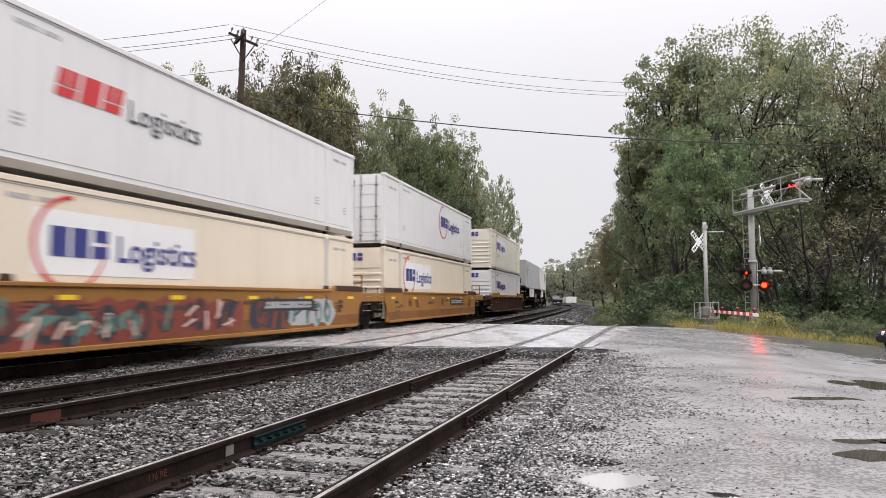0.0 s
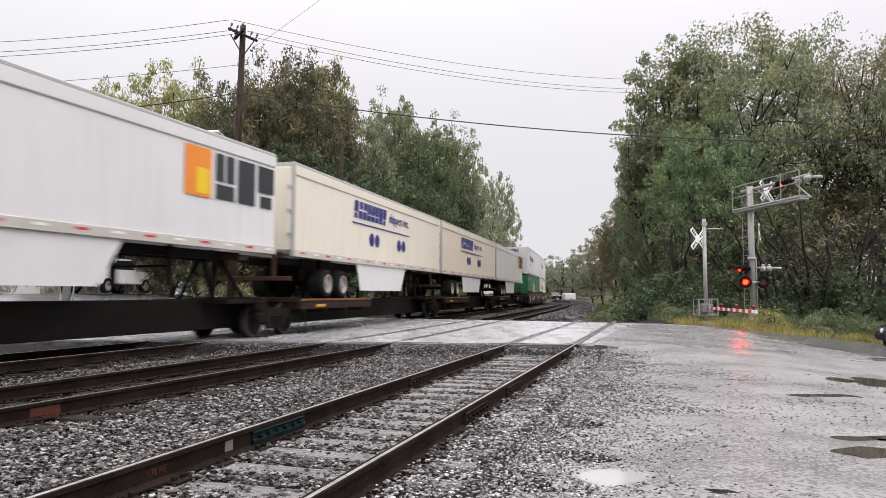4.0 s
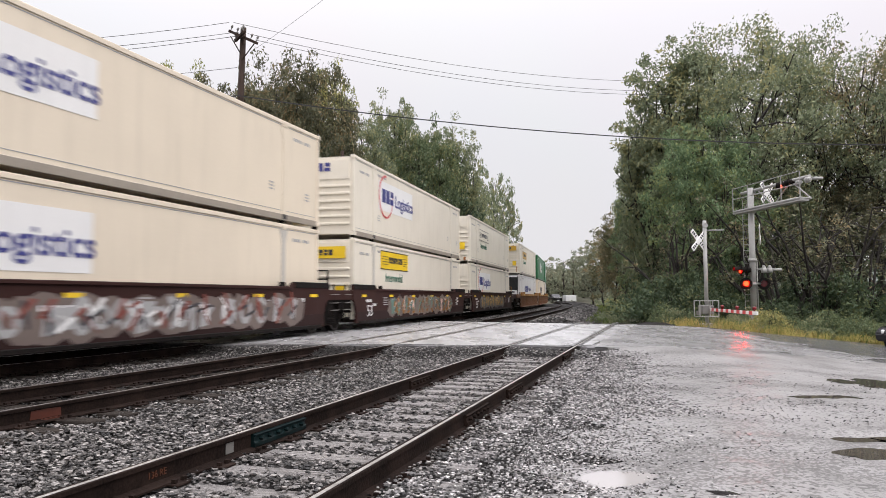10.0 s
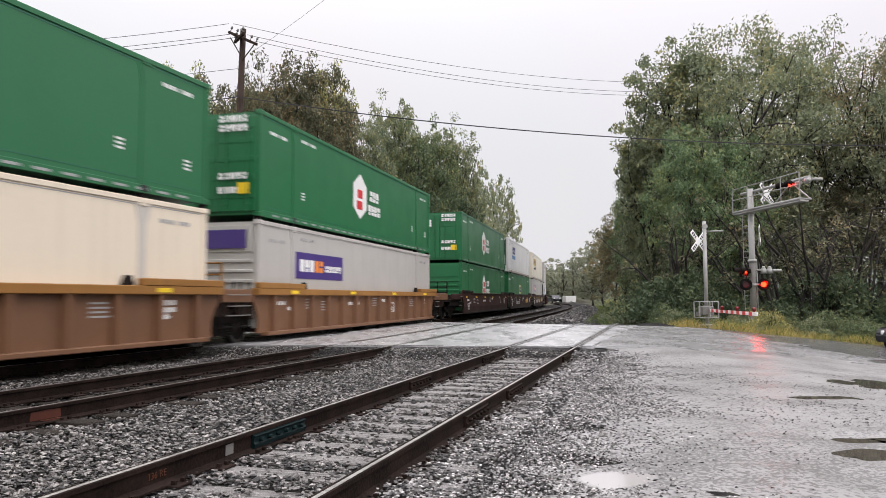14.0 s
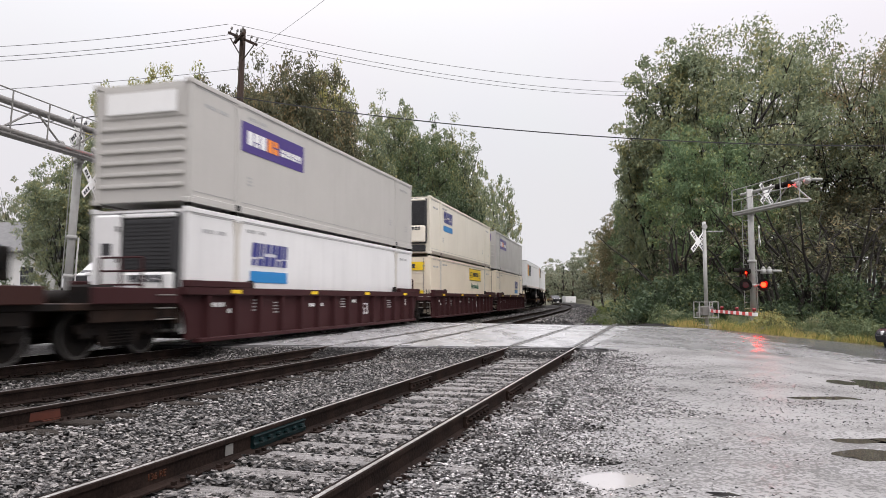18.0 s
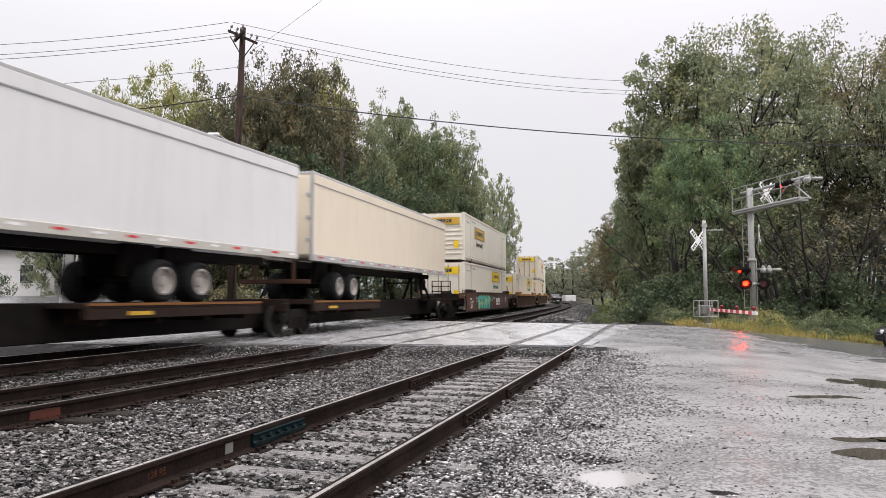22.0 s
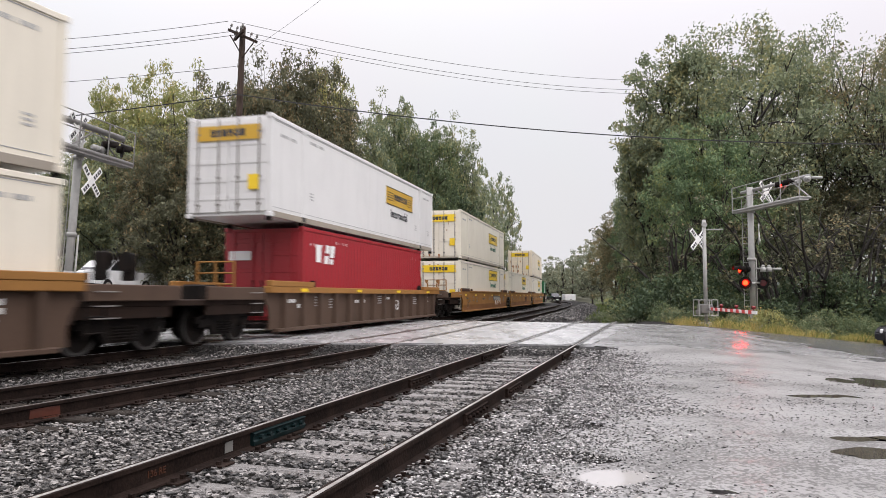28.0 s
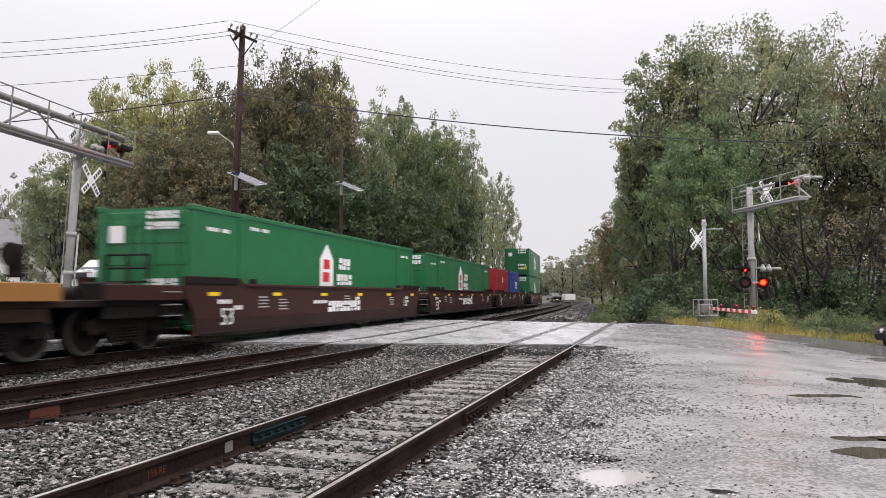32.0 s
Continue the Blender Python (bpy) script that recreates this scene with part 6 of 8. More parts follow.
for i in (35, 36):
    strokes(CACHE[("car", i)], WHITEMARK, 0.2, 0.8, 9, 2.7, 0.34, seed=18, x=1.464)


# ---- signals ----
def crossbuck(host, m, mat=None):
    """Two crossed boards with stencilled strokes."""
    for r in (45, -45):
        b = put("crossbuck_board", cached(("cbboard",), lambda bm: box(bm, -0.6, 0.6, -0.012, 0.012, -0.11, 0.11)), WHITEMARK, host, "white crossed board with dark stencilling", at=m @ pose(0, 0.012 if r > 0 else -0.012, 0, 0, r, 0))
        put("stencil_mark", cached(("cbst",), lambda bm: [box(bm, x - 0.035, x + 0.035, -0.016, -0.012, -0.06, 0.06) for x in (-0.5, -0.38, -0.26, 0.16, 0.28, 0.40, 0.52) if x] + [box(bm, x + 0.05, x + 0.062, -0.016, -0.012, -0.06, 0.06) for x in (-0.5, -0.3, 0.2, 0.4)]), CHAR, b)["kind"] = "stuff"


def flasher_shell(bm):
    rod(bm, (0, 0, 0), (0, 0.025, 0), 0.28, sides=24)
    rod(bm, (0, 0.02, 0), (0, 0.2, 0), 0.15, 0.11, sides=16)
    n = 14
    for i in range(n):
        a0, a1 = math.radians(-10 + 200 * i / n), math.radians(-10 + 200 * (i + 1) / n)
        v = [bm.verts.new((0.165 * math.cos(a), y, 0.165 * math.sin(a))) for a in (a0, a1) for y in (0.0, -0.3)]
        bm.faces.new((v[0], v[1], v[3], v[2]))


def lens_mesh(bm):
    rod(bm, (0, -0.045, 0), (0, -0.006, 0), 0.105, 0.12, sides=20)


def back_mesh(bm):
    rod(bm, (0, 0.006, 0), (0, 0.03, 0), 0.15, sides=20)


FLASH = []


def flasher(host, m, lit=None, pale_back=True):
    s = put("flasher_housing", cached(("flasher",), flasher_shell), BLACK, host, "black round signal head with a hood", at=m)
    if lit is None:
        put("lens", cached(("lens",), lens_mesh), LENS_DARK, s)
    else:
        if ("drum",) not in CACHE:
            lamp_bm = made(lens_mesh)
            split = len(lamp_bm.faces)
            back_mesh(lamp_bm)
            lamp_bm.faces.ensure_lookup_table()
            for k, f in enumerate(lamp_bm.faces):
                f.material_index = int(k >= split)
            CACHE[("drum",)] = mesh_of(lamp_bm, "lens")
            CACHE[("drum",)].materials.append(LAMP_RED)
            CACHE[("drum",)].materials.append(LENS_DARK)
        drum = new("lens", CACHE[("drum",)])
        drum.parent, drum["label"] = s, "flashing red lens"
        FLASH.append((drum, lit))
    return s


def cantilever(name, label, base, z_arm, heading, back, reach, metal=STEEL, lean=0.0, arm_metal=None):
    """A mast with a truss over the road. heading: degrees, 0 towards +x."""
    top = empty(name, label, "crossing signal", at=pose(*base, 0, lean, 0))
    h = z_arm - base[2]
    put("mast", cached(("cmast", round(h, 2)), lambda bm: rod(bm, (0, 0, 0), (0, 0, h + 0.55), 0.138 if h < 6.2 else 0.125, sides=16)), metal, top)
    put("mast_foot", cached(("cfoot",), lambda bm: [box(bm, -0.35, 0.35, -0.35, 0.35, -0.25, 0.06, 0.02)] + [prism(bm, [(-0.3, 0.06), (0.3, 0.06), (0.14, 0.7), (-0.14, 0.7)], 1, y - 0.02, y + 0.02) for y in (-0.1, 0.1)]), metal, top)
    for z in (h * 0.33, h * 0.52, h * 0.9):
        put("mast_collar", cached(("collar", h < 6.2), lambda bm: rod(bm, (0, 0, -0.07), (0, 0, 0.07), 0.2 if h < 6.2 else 0.16, sides=16)), metal, top, at=pose(0, 0, z))
    put("conduit", cached(("conduit", round(h, 2)), lambda bm: rod(bm, (0.21, 0.02, 0.0), (0.21, 0.02, h * 0.52), 0.03, sides=8)), metal, top)
    put("ladder", cached(("clad", round(h, 2)), lambda bm: [rod(bm, (x, 0.2, 0.8), (x, 0.2, h), 0.015, sides=5) for x in (-0.32, -0.02)] + [rod(bm, (-0.32, 0.2, 0.9 + k * 0.3), (-0.02, 0.2, 0.9 + k * 0.3), 0.012, sides=5) for k in range(int((h - 1) / 0.3))]), metal, top)
    arm = put("truss_arm", cached(("truss", back, reach), lambda bm: truss(bm, back, reach)), arm_metal or metal, top, "galvanised truss with a walkway and handrail", at=pose(0, 0, h, 0, 0, heading))
    put("walkway", cached(("walk", back, reach), lambda bm: box(bm, -back, reach, *((0.18, 0.6) if reach > 6 else (-0.36, 0.05)), -0.62, -0.57)), arm_metal or metal, top, at=pose(0, 0, h, 0, 0, heading))
    return top


def truss(bm, back, reach):
    """Two stout tubes, a few long braces, and the thin rail of the walkway."""
    big, side = (0.105, 1.0) if reach > 6 else (0.075, -0.6)
    rod(bm, (-back, 0.12, 0.42), (reach, 0.12, 0.42), big, sides=12)
    for y in (0.12, 0.54 * side):
        rod(bm, (-back, y, -0.5), (reach, y, -0.5), big * 0.8, sides=12)
    for z in (0.62, 0.1):
        rod(bm, (-back, 0.6 * side, z), (reach, 0.6 * side, z), 0.02, sides=6)
    n = max(3, int((back + reach) / 1.25))
    for k in range(n + 1):
        x = -back + (back + reach) * k / n
        rod(bm, (x, 0.6 * side, -0.58), (x, 0.6 * side, 0.62), 0.022, sides=6)
        rod(bm, (x, 0.6 * side, -0.5), (x, 0.12, -0.5), 0.03, sides=6)
        if k < n:
            w = (back + reach) / n
            rod(bm, (x + w * (k % 2), 0.12, -0.5), (x + w * (1 - k % 2), 0.12, 0.42), 0.03, sides=6)


# right-hand side of the road
CB = (14.65, 33.5, -0.28)
right_cant = cantilever("cantilever_signal", "galvanised cantilever crossing signal with red flashers beside the road", CB, 5.75, -82, 0.95, 4.2)
crossbuck(right_cant, pose(0.45, -0.75, 6.25, 0, 0, 30))
crossbuck(right_cant, pose(0.42, 0.1, 4.35, 0, 0, 70))
put("cross_arm", cached(("xarm",), lambda bm: [rod(bm, (-0.42, 0, 0), (0.42, 0, 0), 0.045), rod(bm, (0.1, 0.12, 0.68), (0.95, 0.12, 0.68), 0.04), rod(bm, (-0.5, 0.1, 0.68), (0.1, 0.1, 0.68), 0.04)]), STEEL, right_cant, at=pose(0.02, -0.15, 2.02))
flasher(right_cant, pose(-0.42, -0.2, 2.02, 0, 0, -18), lit=0)
flasher(right_cant, pose(0.42, -0.2, 2.02, 0, 0, -18), lit=1)
flasher(right_cant, pose(-0.62, -0.1, 2.66, 0, 0, -98), lit=0)
flasher(right_cant, pose(-0.35, -0.1, 2.66, 0, 0, -98), lit=1)
for x in (0.5, 0.78):
    put("housing_back", cached(("hback",), lambda bm: [rod(bm, (0, 0, -0.12), (0, 0, 0.12), 0.14, 0.10, sides=14), rod(bm, (0, 0, 0.12), (0, 0, 0.22), 0.1, 0.05, sides=14)]), STEEL, right_cant, "pale signal housing seen from behind", at=pose(x, -0.05, 2.66))
put("signal_hood", cached(("sighood",), lambda bm: rod(bm, (0, 0, 0), (0.45, 0, 0), 0.06, sides=10)), STEEL, right_cant, at=pose(0.9, -0.05, 2.68))
for k, (x, y) in enumerate(((0.35, -2.3), (0.42, -2.9))):
    flasher(right_cant, pose(x, y, 6.35, 0, 0, 62), lit=k)
for k in range(2):
    put("housing_back", cached(("hback",), lambda bm: box(bm, -1, 1, -1, 1, -1, 1)), STEEL, right_cant, at=pose(0.62 + 0.0 * k, -3.4 - 0.75 * k, 6.3, 90, 0, -10))
put("signal_hood", cached(("sighood",), lambda bm: rod(bm, (0, 0, 0), (0.45, 0, 0), 0.06, sides=10)), STEEL, right_cant, at=pose(0.75, -4.2, 6.35))

gate = empty("crossing_gate", "lowered red and white crossing gate on a galvanised mast", "crossing gate", at=pose(11.75, 31.7, -0.2))
put("mast", cached(("gmast",), lambda bm: rod(bm, (0, 0, 0), (0, 0, 4.75), 0.085, sides=14)), STEEL, gate)
put("mast_foot", cached(("gfoot",), lambda bm: box(bm, -0.28, 0.28, -0.28, 0.28, -0.15, 0.14, 0.02)), STEEL, gate)
crossbuck(gate, pose(-0.32, -0.14, 3.85, 0, 0, 28))
put("side_arm", cached(("garm",), lambda bm: [rod(bm, (0, 0, 4.3), (0.85, 0, 4.32), 0.03), rod(bm, (0, 0, 4.52), (0.0, -0.1, 4.52), 0.12)]), STEEL, gate)
put("gate_mechanism", cached(("gmech",), lambda bm: [box(bm, -0.3, 0.22, -0.3, 0.25, 0.55, 0.95, 0.03), box(bm, -0.42, -0.3, -0.2, 0.15, 0.5, 0.7, 0.02)]), STEEL_OLD, gate)
put("guard_frame", cached(("gguard",), lambda bm: [rod(bm, (a, b, z), (c, d, z), 0.018, sides=6) for z in (0.45, 1.15) for a, b, c, d in ((-0.45, -0.4, 0.38, -0.4), (0.38, -0.4, 0.38, 0.3), (-0.45, -0.4, -0.45, 0.3))] + [rod(bm, (a, b, 0.45), (a, b, 1.15), 0.025, sides=6) for a, b in ((-0.45, -0.4), (0.38, -0.4), (0.38, 0.3), (-0.45, 0.3), (0, -0.4))]), STEEL, gate)
arm_dir = Vector((10.65 - 11.75, 24.5 - 31.7, 0.0))
arm_len = arm_dir.length
arm = put("gate_arm", cached(("gatearm",), lambda bm: box(bm, -0.4, arm_len, -0.025, 0.025, -0.06, 0.06, 0.008)), WHITEMARK, gate, "white gate arm with red bands", at=pose(0.05, -0.3, 0.76, 0, 0, math.degrees(math.atan2(arm_dir.y, arm_dir.x))))
for k in range(8):
    put("red_band", cached(("redband",), lambda bm: box(bm, 0, 0.42, -0.029, 0.029, -0.064, 0.064)), REDMARK, arm, at=pose(0.35 + k * 0.85, 0, 0))
for k in (2.2, 4.6, 6.9):
    put("gate_lamp", cached(("gatelamp",), lambda bm: [rod(bm, (0, 0, 0.06), (0, 0, 0.12), 0.03, sides=8), rod(bm, (0, -0.06, 0.17), (0, 0.06, 0.17), 0.06, sides=10)]), LENS_DARK, arm, at=pose(k, 0, 0))

left_cant = cantilever("cantilever_signal", "galvanised cantilever crossing signal across the tracks", (-12.2, 22.8, -0.3), 6.3, -101, 2.0, 9.0, STEEL, lean=3.0, arm_metal=STEEL_OLD)
crossbuck(left_cant, pose(0.1, -0.35, 6.85, 0, 0, 88))
crossbuck(left_cant, pose(0.55, -0.1, 5.2, 0, 0, 82))
for k, (x, y) in enumerate(((0.55, 0.8), (0.72, 1.5))):
    flasher(left_cant, pose(x, y, 6.55, 0, 0, 128), lit=1 if k == 0 else None)
for x, y in ((0.35, 0.3), (0.42, 0.55), (-0.35, -0.6)):
    put("housing_back", cached(("hback",), lambda bm: box(bm, -1, 1, -1, 1, -1, 1)), STEEL, left_cant, at=pose(x, y, 6.35, 90, 0, 10))


# ---- poles and wires ----
def insulators(bm, xs, z):
    for x in xs:
        rod(bm, (x, 0, z), (x, 0, z + 0.14), 0.02, sides=6)
        rod(bm, (x, 0, z + 0.12), (x, 0, z + 0.24), 0.055, 0.04, sides=10)


pole = empty("utility_pole", "dark wooden utility pole with a street lamp and solar panel", "utility pole", at=pose(-9.1, 31, -0.4))
put("shaft", cached(("pshaft",), lambda bm: rod(bm, (-0.2, 0, 0), (0.13, 0, 13.6), 0.19, 0.125, sides=14)), POLE_WOOD, pole)
for px, rz in ((0.0, -62), (0.14, -25)):
    arm_top = put("crossarm", cached(("pxarm",), lambda bm: box(bm, -0.85, 0.95, -0.06, 0.06, -0.06, 0.06, 0.01)), POLE_WOOD, pole, at=pose(px, -0.2, 13.12, 0, 27 if rz > -40 else 6, rz))
    put("insulator", cached(("pins",), lambda bm: insulators(bm, (-0.78, -0.4, 0.5, 0.85), 0.06)), STEEL_OLD, arm_top, "small porcelain insulators")["kind"] = "stuff"
put("arm_brace", cached(("pbrace",), lambda bm: [rod(bm, (0.12, -0.1, 12.1), (0.72, -0.35, 12.75), 0.025, sides=6), rod(bm, (0.1, -0.1, 12.3), (-0.35, -0.3, 13.1), 0.025, sides=6)]), POLE_WOOD, pole)
put("pole_conduit", cached(("pcond",), lambda bm: rod(bm, (0.02, -0.2, 0.2), (0.18, -0.16, 9.4), 0.03, sides=6)), POLE_WOOD, pole)
lamp = put("street_lamp_arm", cached(("larm",), lambda bm: [rod(bm, (0, 0, 7.8), (-0.25, -0.1, 8.3), 0.03, sides=8), rod(bm, (-0.25, -0.1, 8.3), (-0.75, -0.25, 8.65), 0.03, sides=8)]), STEEL, pole)
put("lamp_head", cached(("lhead",), lambda bm: box(bm, -1.25, -0.72, -0.42, -0.16, 8.60, 8.75, 0.05)), LENS_CLEAR, lamp, "pale street lamp head")
def solar(host, z, k=1.0):
    f = put("solar_panel_frame", cached(("sframe", k), lambda bm: [box(bm, -0.75 * k, 0.75 * k, -0.45 * k, 0.45 * k, -0.02, 0.02), ]), STEEL, host, "tilted solar panel", at=pose(0.55, -0.35, z, 13, 24, -12))
    put("solar_cell_sheet", cached(("scell", k), lambda bm: [box(bm, x - 0.172 * k, x + 0.172 * k, y - 0.205 * k, y + 0.205 * k, 0.021, 0.026) for x in (-0.54 * k, -0.18 * k, 0.18 * k, 0.54 * k) for y in (-0.21 * k, 0.21 * k)]), PANEL, f)
    put("panel_bracket", cached(("sbrack",), lambda bm: [rod(bm, (0.1, 0, 0), (1.2, -0.3, -0.1), 0.025, sides=6), rod(bm, (0.1, 0, -0.35), (0.9, -0.25, -0.35), 0.025, sides=6), box(bm, -0.05, 0.1, -0.2, 0.0, -0.4, 0.3)]), STEEL, host, at=pose(0, -0.05, z - 0.1))
solar(pole, 6.65)
pole_b = empty("utility_pole", "slim dark wooden pole with a tilted solar panel", "utility pole", at=pose(-6.0, 41.5, -0.4))
put("shaft", cached(("pshaftb",), lambda bm: rod(bm, (0, 0, 0), (0, 0, 10.2), 0.12, 0.09, sides=12)), POLE_WOOD, pole_b)
solar(pole_b, 7.95)
pole_c = empty("utility_pole", "distant wooden utility pole beside the curving tracks", "utility pole", at=pose(29.3, 160, -0.4))
put("shaft", cached(("pshaftc",), lambda bm: rod(bm, (0, 0, 0), (0, 0, 10), 0.2, 0.14, sides=10)), POLE_WOOD, pole_c)
put("crossarm", cached(("pxarmc",), lambda bm: box(bm, -1.1, 1.1, -0.08, 0.08, 9.2, 9.4)), POLE_WOOD, pole_c)


def wire(p, q, sag, r, label="thin black overhead wire"):
    p, q = Vector(p), Vector(q)
    bm = bmesh.new()
    n, prev = 28, None
    for i in range(n + 1):
        t = i / n
        c = p.lerp(q, t) - Vector((0, 0, sag * 4 * t * (1 - t)))
        ring = [bm.verts.new(c + Vector((0, r * math.cos(a), r * math.sin(a)))) for a in (0, 2.094, 4.189)]
        if prev:
            for k in range(3):
                bm.faces.new((prev[k], prev[(k + 1) % 3], ring[(k + 1) % 3], ring[k]))
        prev = ring
    tagged(part("overhead_wire", bm, WIRE), label, "wire", "overhead wires")


wire((-9.35, 30.75, 13.35), (38, 62, 22.9), 2.65, 0.013)
wire((-8.75, 30.9, 12.9), (38, 61, 22.0), 2.75, 0.013)
wire((-8.45, 31.0, 12.65), (38, 60, 21.5), 2.75, 0.013)
wire((-9.1, 30.8, 10.05), (33, 31, 8.33), 1.2, 0.028, "thick black cable across the road")
wire((-9.1, 30.8, 10.05), (-36, 31, 8.0), 0.5, 0.028, "thick black cable from the pole")
wire((-9.55, 30.75, 13.35), (-45, 33, 14.6), 1.35, 0.014)
wire((-9.2, 30.85, 12.95), (-45, 32, 13.45), 1.25, 0.014)
wire((-8.9, 30.95, 12.85), (-45, 32, 13.1), 1.25, 0.014)
wire((-9.2, 30.9, 11.35), (-45, 34, 11.6), 0.8, 0.013)
wire((-8.4, 30.9, 12.2), (3.5, 14, 12.4), 0.3, 0.010)


# ---- trees, bushes and grass ----
def leaves(rng, centres, per, size, tilt=1.1, squash=0.7):
    """Pointed leaf clusters in loose sprays about each centre (x, y, z, radius)."""
    c = np.repeat(np.array(centres), per, axis=0)
    n = len(c)
    d = rng.normal(size=(n, 3))
    d /= np.linalg.norm(d, axis=1)[:, None]
    pos = c[:, :3] + d * (c[:, 3:4] * rng.uniform(0.1, 1.0, (n, 1)) ** 0.5) * np.array([1, 1, squash])
    up = rng.normal(size=(n, 3)) * tilt + np.array([0, 0, 1.0])
    up /= np.linalg.norm(up, axis=1)[:, None]
    a = np.cross(up, rng.normal(size=(n, 3)))
    a /= np.linalg.norm(a, axis=1)[:, None]
    b = np.cross(up, a)
    s = size * rng.uniform(0.5, 1.35, (n, 1))
    return np.stack([pos - a * s, pos + a * s * 0.95 - up * s * 0.2, pos + b * s * rng.uniform(0.5, 1.0, (n, 1))], 1)


def quad_mesh(name, v):
    n, q = v.shape[:2]
    me = bpy.data.meshes.new(name)
    me.vertices.add(n * q)
    me.vertices.foreach_set("co", v.reshape(-1))
    me.loops.add(n * q)
    me.loops.foreach_set("vertex_index", np.arange(n * q, dtype=np.int32))
    me.polygons.add(n)
    me.polygons.foreach_set("loop_start", (np.arange(n) * q).astype(np.int32))
    me.update(calc_edges=True)
    me.polygons.foreach_set("use_smooth", [False] * n)
    return me


def limb(bm, p, q, lift, r0, r1, n, sides, rnd):
    """A bent branch from p to q; returns its points."""
    m = p.lerp(q, 0.45) + Vector((0, 0, lift)) + Vector((rnd.uniform(-1, 1), rnd.uniform(-1, 1), rnd.uniform(-0.5, 0.5))) * (q - p).length * 0.10
    pts = []
    for i in range(n + 1):
        t = i / n
        w = p * (1 - t) ** 2 + m * 2 * t * (1 - t) + q * t * t
        if 0 < i < n:
            w = w + Vector((rnd.uniform(-1, 1), rnd.uniform(-1, 1), rnd.uniform(-1, 1))) * (q - p).length * 0.025
        pts.append(w)
    for i in range(n):
        rod(bm, pts[i], pts[i + 1], r0 + (r1 - r0) * i / n, r0 + (r1 - r0) * (i + 1) / n, sides=sides)
    return pts


def tree_meshes(seed, h=16.0, r=6.0, low=0.28, limbs=10, twigs=2, clusters=440, per=58, size=0.15, deep=0.35):
    """A forked trunk, ascending limbs, branches and twigs; leaf sprays hang about the twigs. deep: how much foliage lies inside the crown."""
    rnd, rng = random.Random(seed), np.random.default_rng(seed)
    bm = bmesh.new()
    r0 = 0.017 * h
    top = Vector((rnd.uniform(-0.6, 0.6), rnd.uniform(-0.6, 0.6), h * 0.86))
    stem = limb(bm, Vector((0, 0, 0)), top, 0, r0, r0 * 0.18, 8, 8, rnd)
    mid_z, half_z = h * (0.5 + low * 0.5), h * (0.5 - low * 0.5) * 0.96

    def shell(ang, c, k):
        """A point of the crown's uneven outer surface."""
        wob = 1 + 0.26 * noise.noise(Vector((math.cos(ang) * 1.3, math.sin(ang) * 1.3, c * 1.6 + seed * 3.1)))
        q = math.sqrt(max(0.0, 1 - c * c)) ** 0.8
        return Vector((math.cos(ang) * q * r * k * wob, math.sin(ang) * q * r * k * wob, mid_z + c * half_z * min(1.0, k * (0.85 + 0.15 * wob))))
    tips = [(top, 1.0)]
    for k in range(limbs):
        c = -0.62 + 1.56 * (k + rnd.random()) / limbs
        ang = k * 2.4 + rnd.uniform(-0.6, 0.6)
        start = stem[min(7, max(2, int((low * 0.6 + 0.5 * (k / limbs)) * 8)))]
        q = shell(ang, c, rnd.uniform(0.78, 0.95))
        pts = limb(bm, start, q, r * 0.10, r0 * 0.46, r0 * 0.1, 6, 6, rnd)
        tips.append((q, 0.9))
        for j in range(6):
            i = 2 + (j * 4) // 6
            e = shell(ang + rnd.uniform(-0.75, 0.75), max(-0.95, min(0.97, c + rnd.uniform(-0.45, 0.5))), rnd.uniform(0.62, 1.0))
            sub = limb(bm, pts[i], e, r * 0.05, r0 * 0.2, r0 * 0.05, 3, 5, rnd)
            tips += [(e, 1.0), (sub[2], 0.8)]
            for g in range(twigs):
                w = sub[1 + g % 3] + Vector((rnd.uniform(-1, 1), rnd.uniform(-1, 1), rnd.uniform(-0.4, 0.9))) * r * 0.2
                rod(bm, sub[1 + g % 3], w, r0 * 0.06, r0 * 0.02, sides=4)
                tips.append((w, 0.8))
    centres = []
    for k in range(clusters):
        if rnd.random() < deep:
            p = shell(rnd.uniform(0, 6.28), rnd.uniform(-0.95, 0.95), rnd.uniform(0.55, 1.0))
        else:
            p = max(tips[rnd.randrange(len(tips))][0], tips[rnd.randrange(len(tips))][0], key=lambda w: w.z if k % 2 else 0)
        j = Vector((rnd.gauss(0, 1), rnd.gauss(0, 1), rnd.gauss(0, 0.6))) * r * 0.06
        centres.append((p.x + j.x, p.y + j.y, max(h * 0.03, min(h, p.z + j.z)), r * rnd.uniform(0.07, 0.17)))
    return mesh_of(bm, "trunk"), quad_mesh("crown", leaves(rng, centres, per, size))


SPREAD = (6.0, 6.8, 5.0, 6.2, 4.2, 7.2)
PROTO = [tree_meshes(1), tree_meshes(2, r=6.8, limbs=13, clusters=620, size=0.135, low=0.22, deep=0.3), tree_meshes(3, r=5.0, low=0.2), tree_meshes(4, r=6.2, low=0.06, clusters=620, size=0.165, deep=0.6),
         tree_meshes(5, r=4.2, low=0.1, clusters=360), tree_meshes(6, r=7.2, low=0.3, limbs=12, clusters=350, per=56, size=0.13, deep=0.08)]
PROTO += [tree_meshes(11 + k, r=q, low=0.02, limbs=6, twigs=1, clusters=190, per=34, size=0.28, deep=0.75) for k, q in enumerate(SPREAD)]
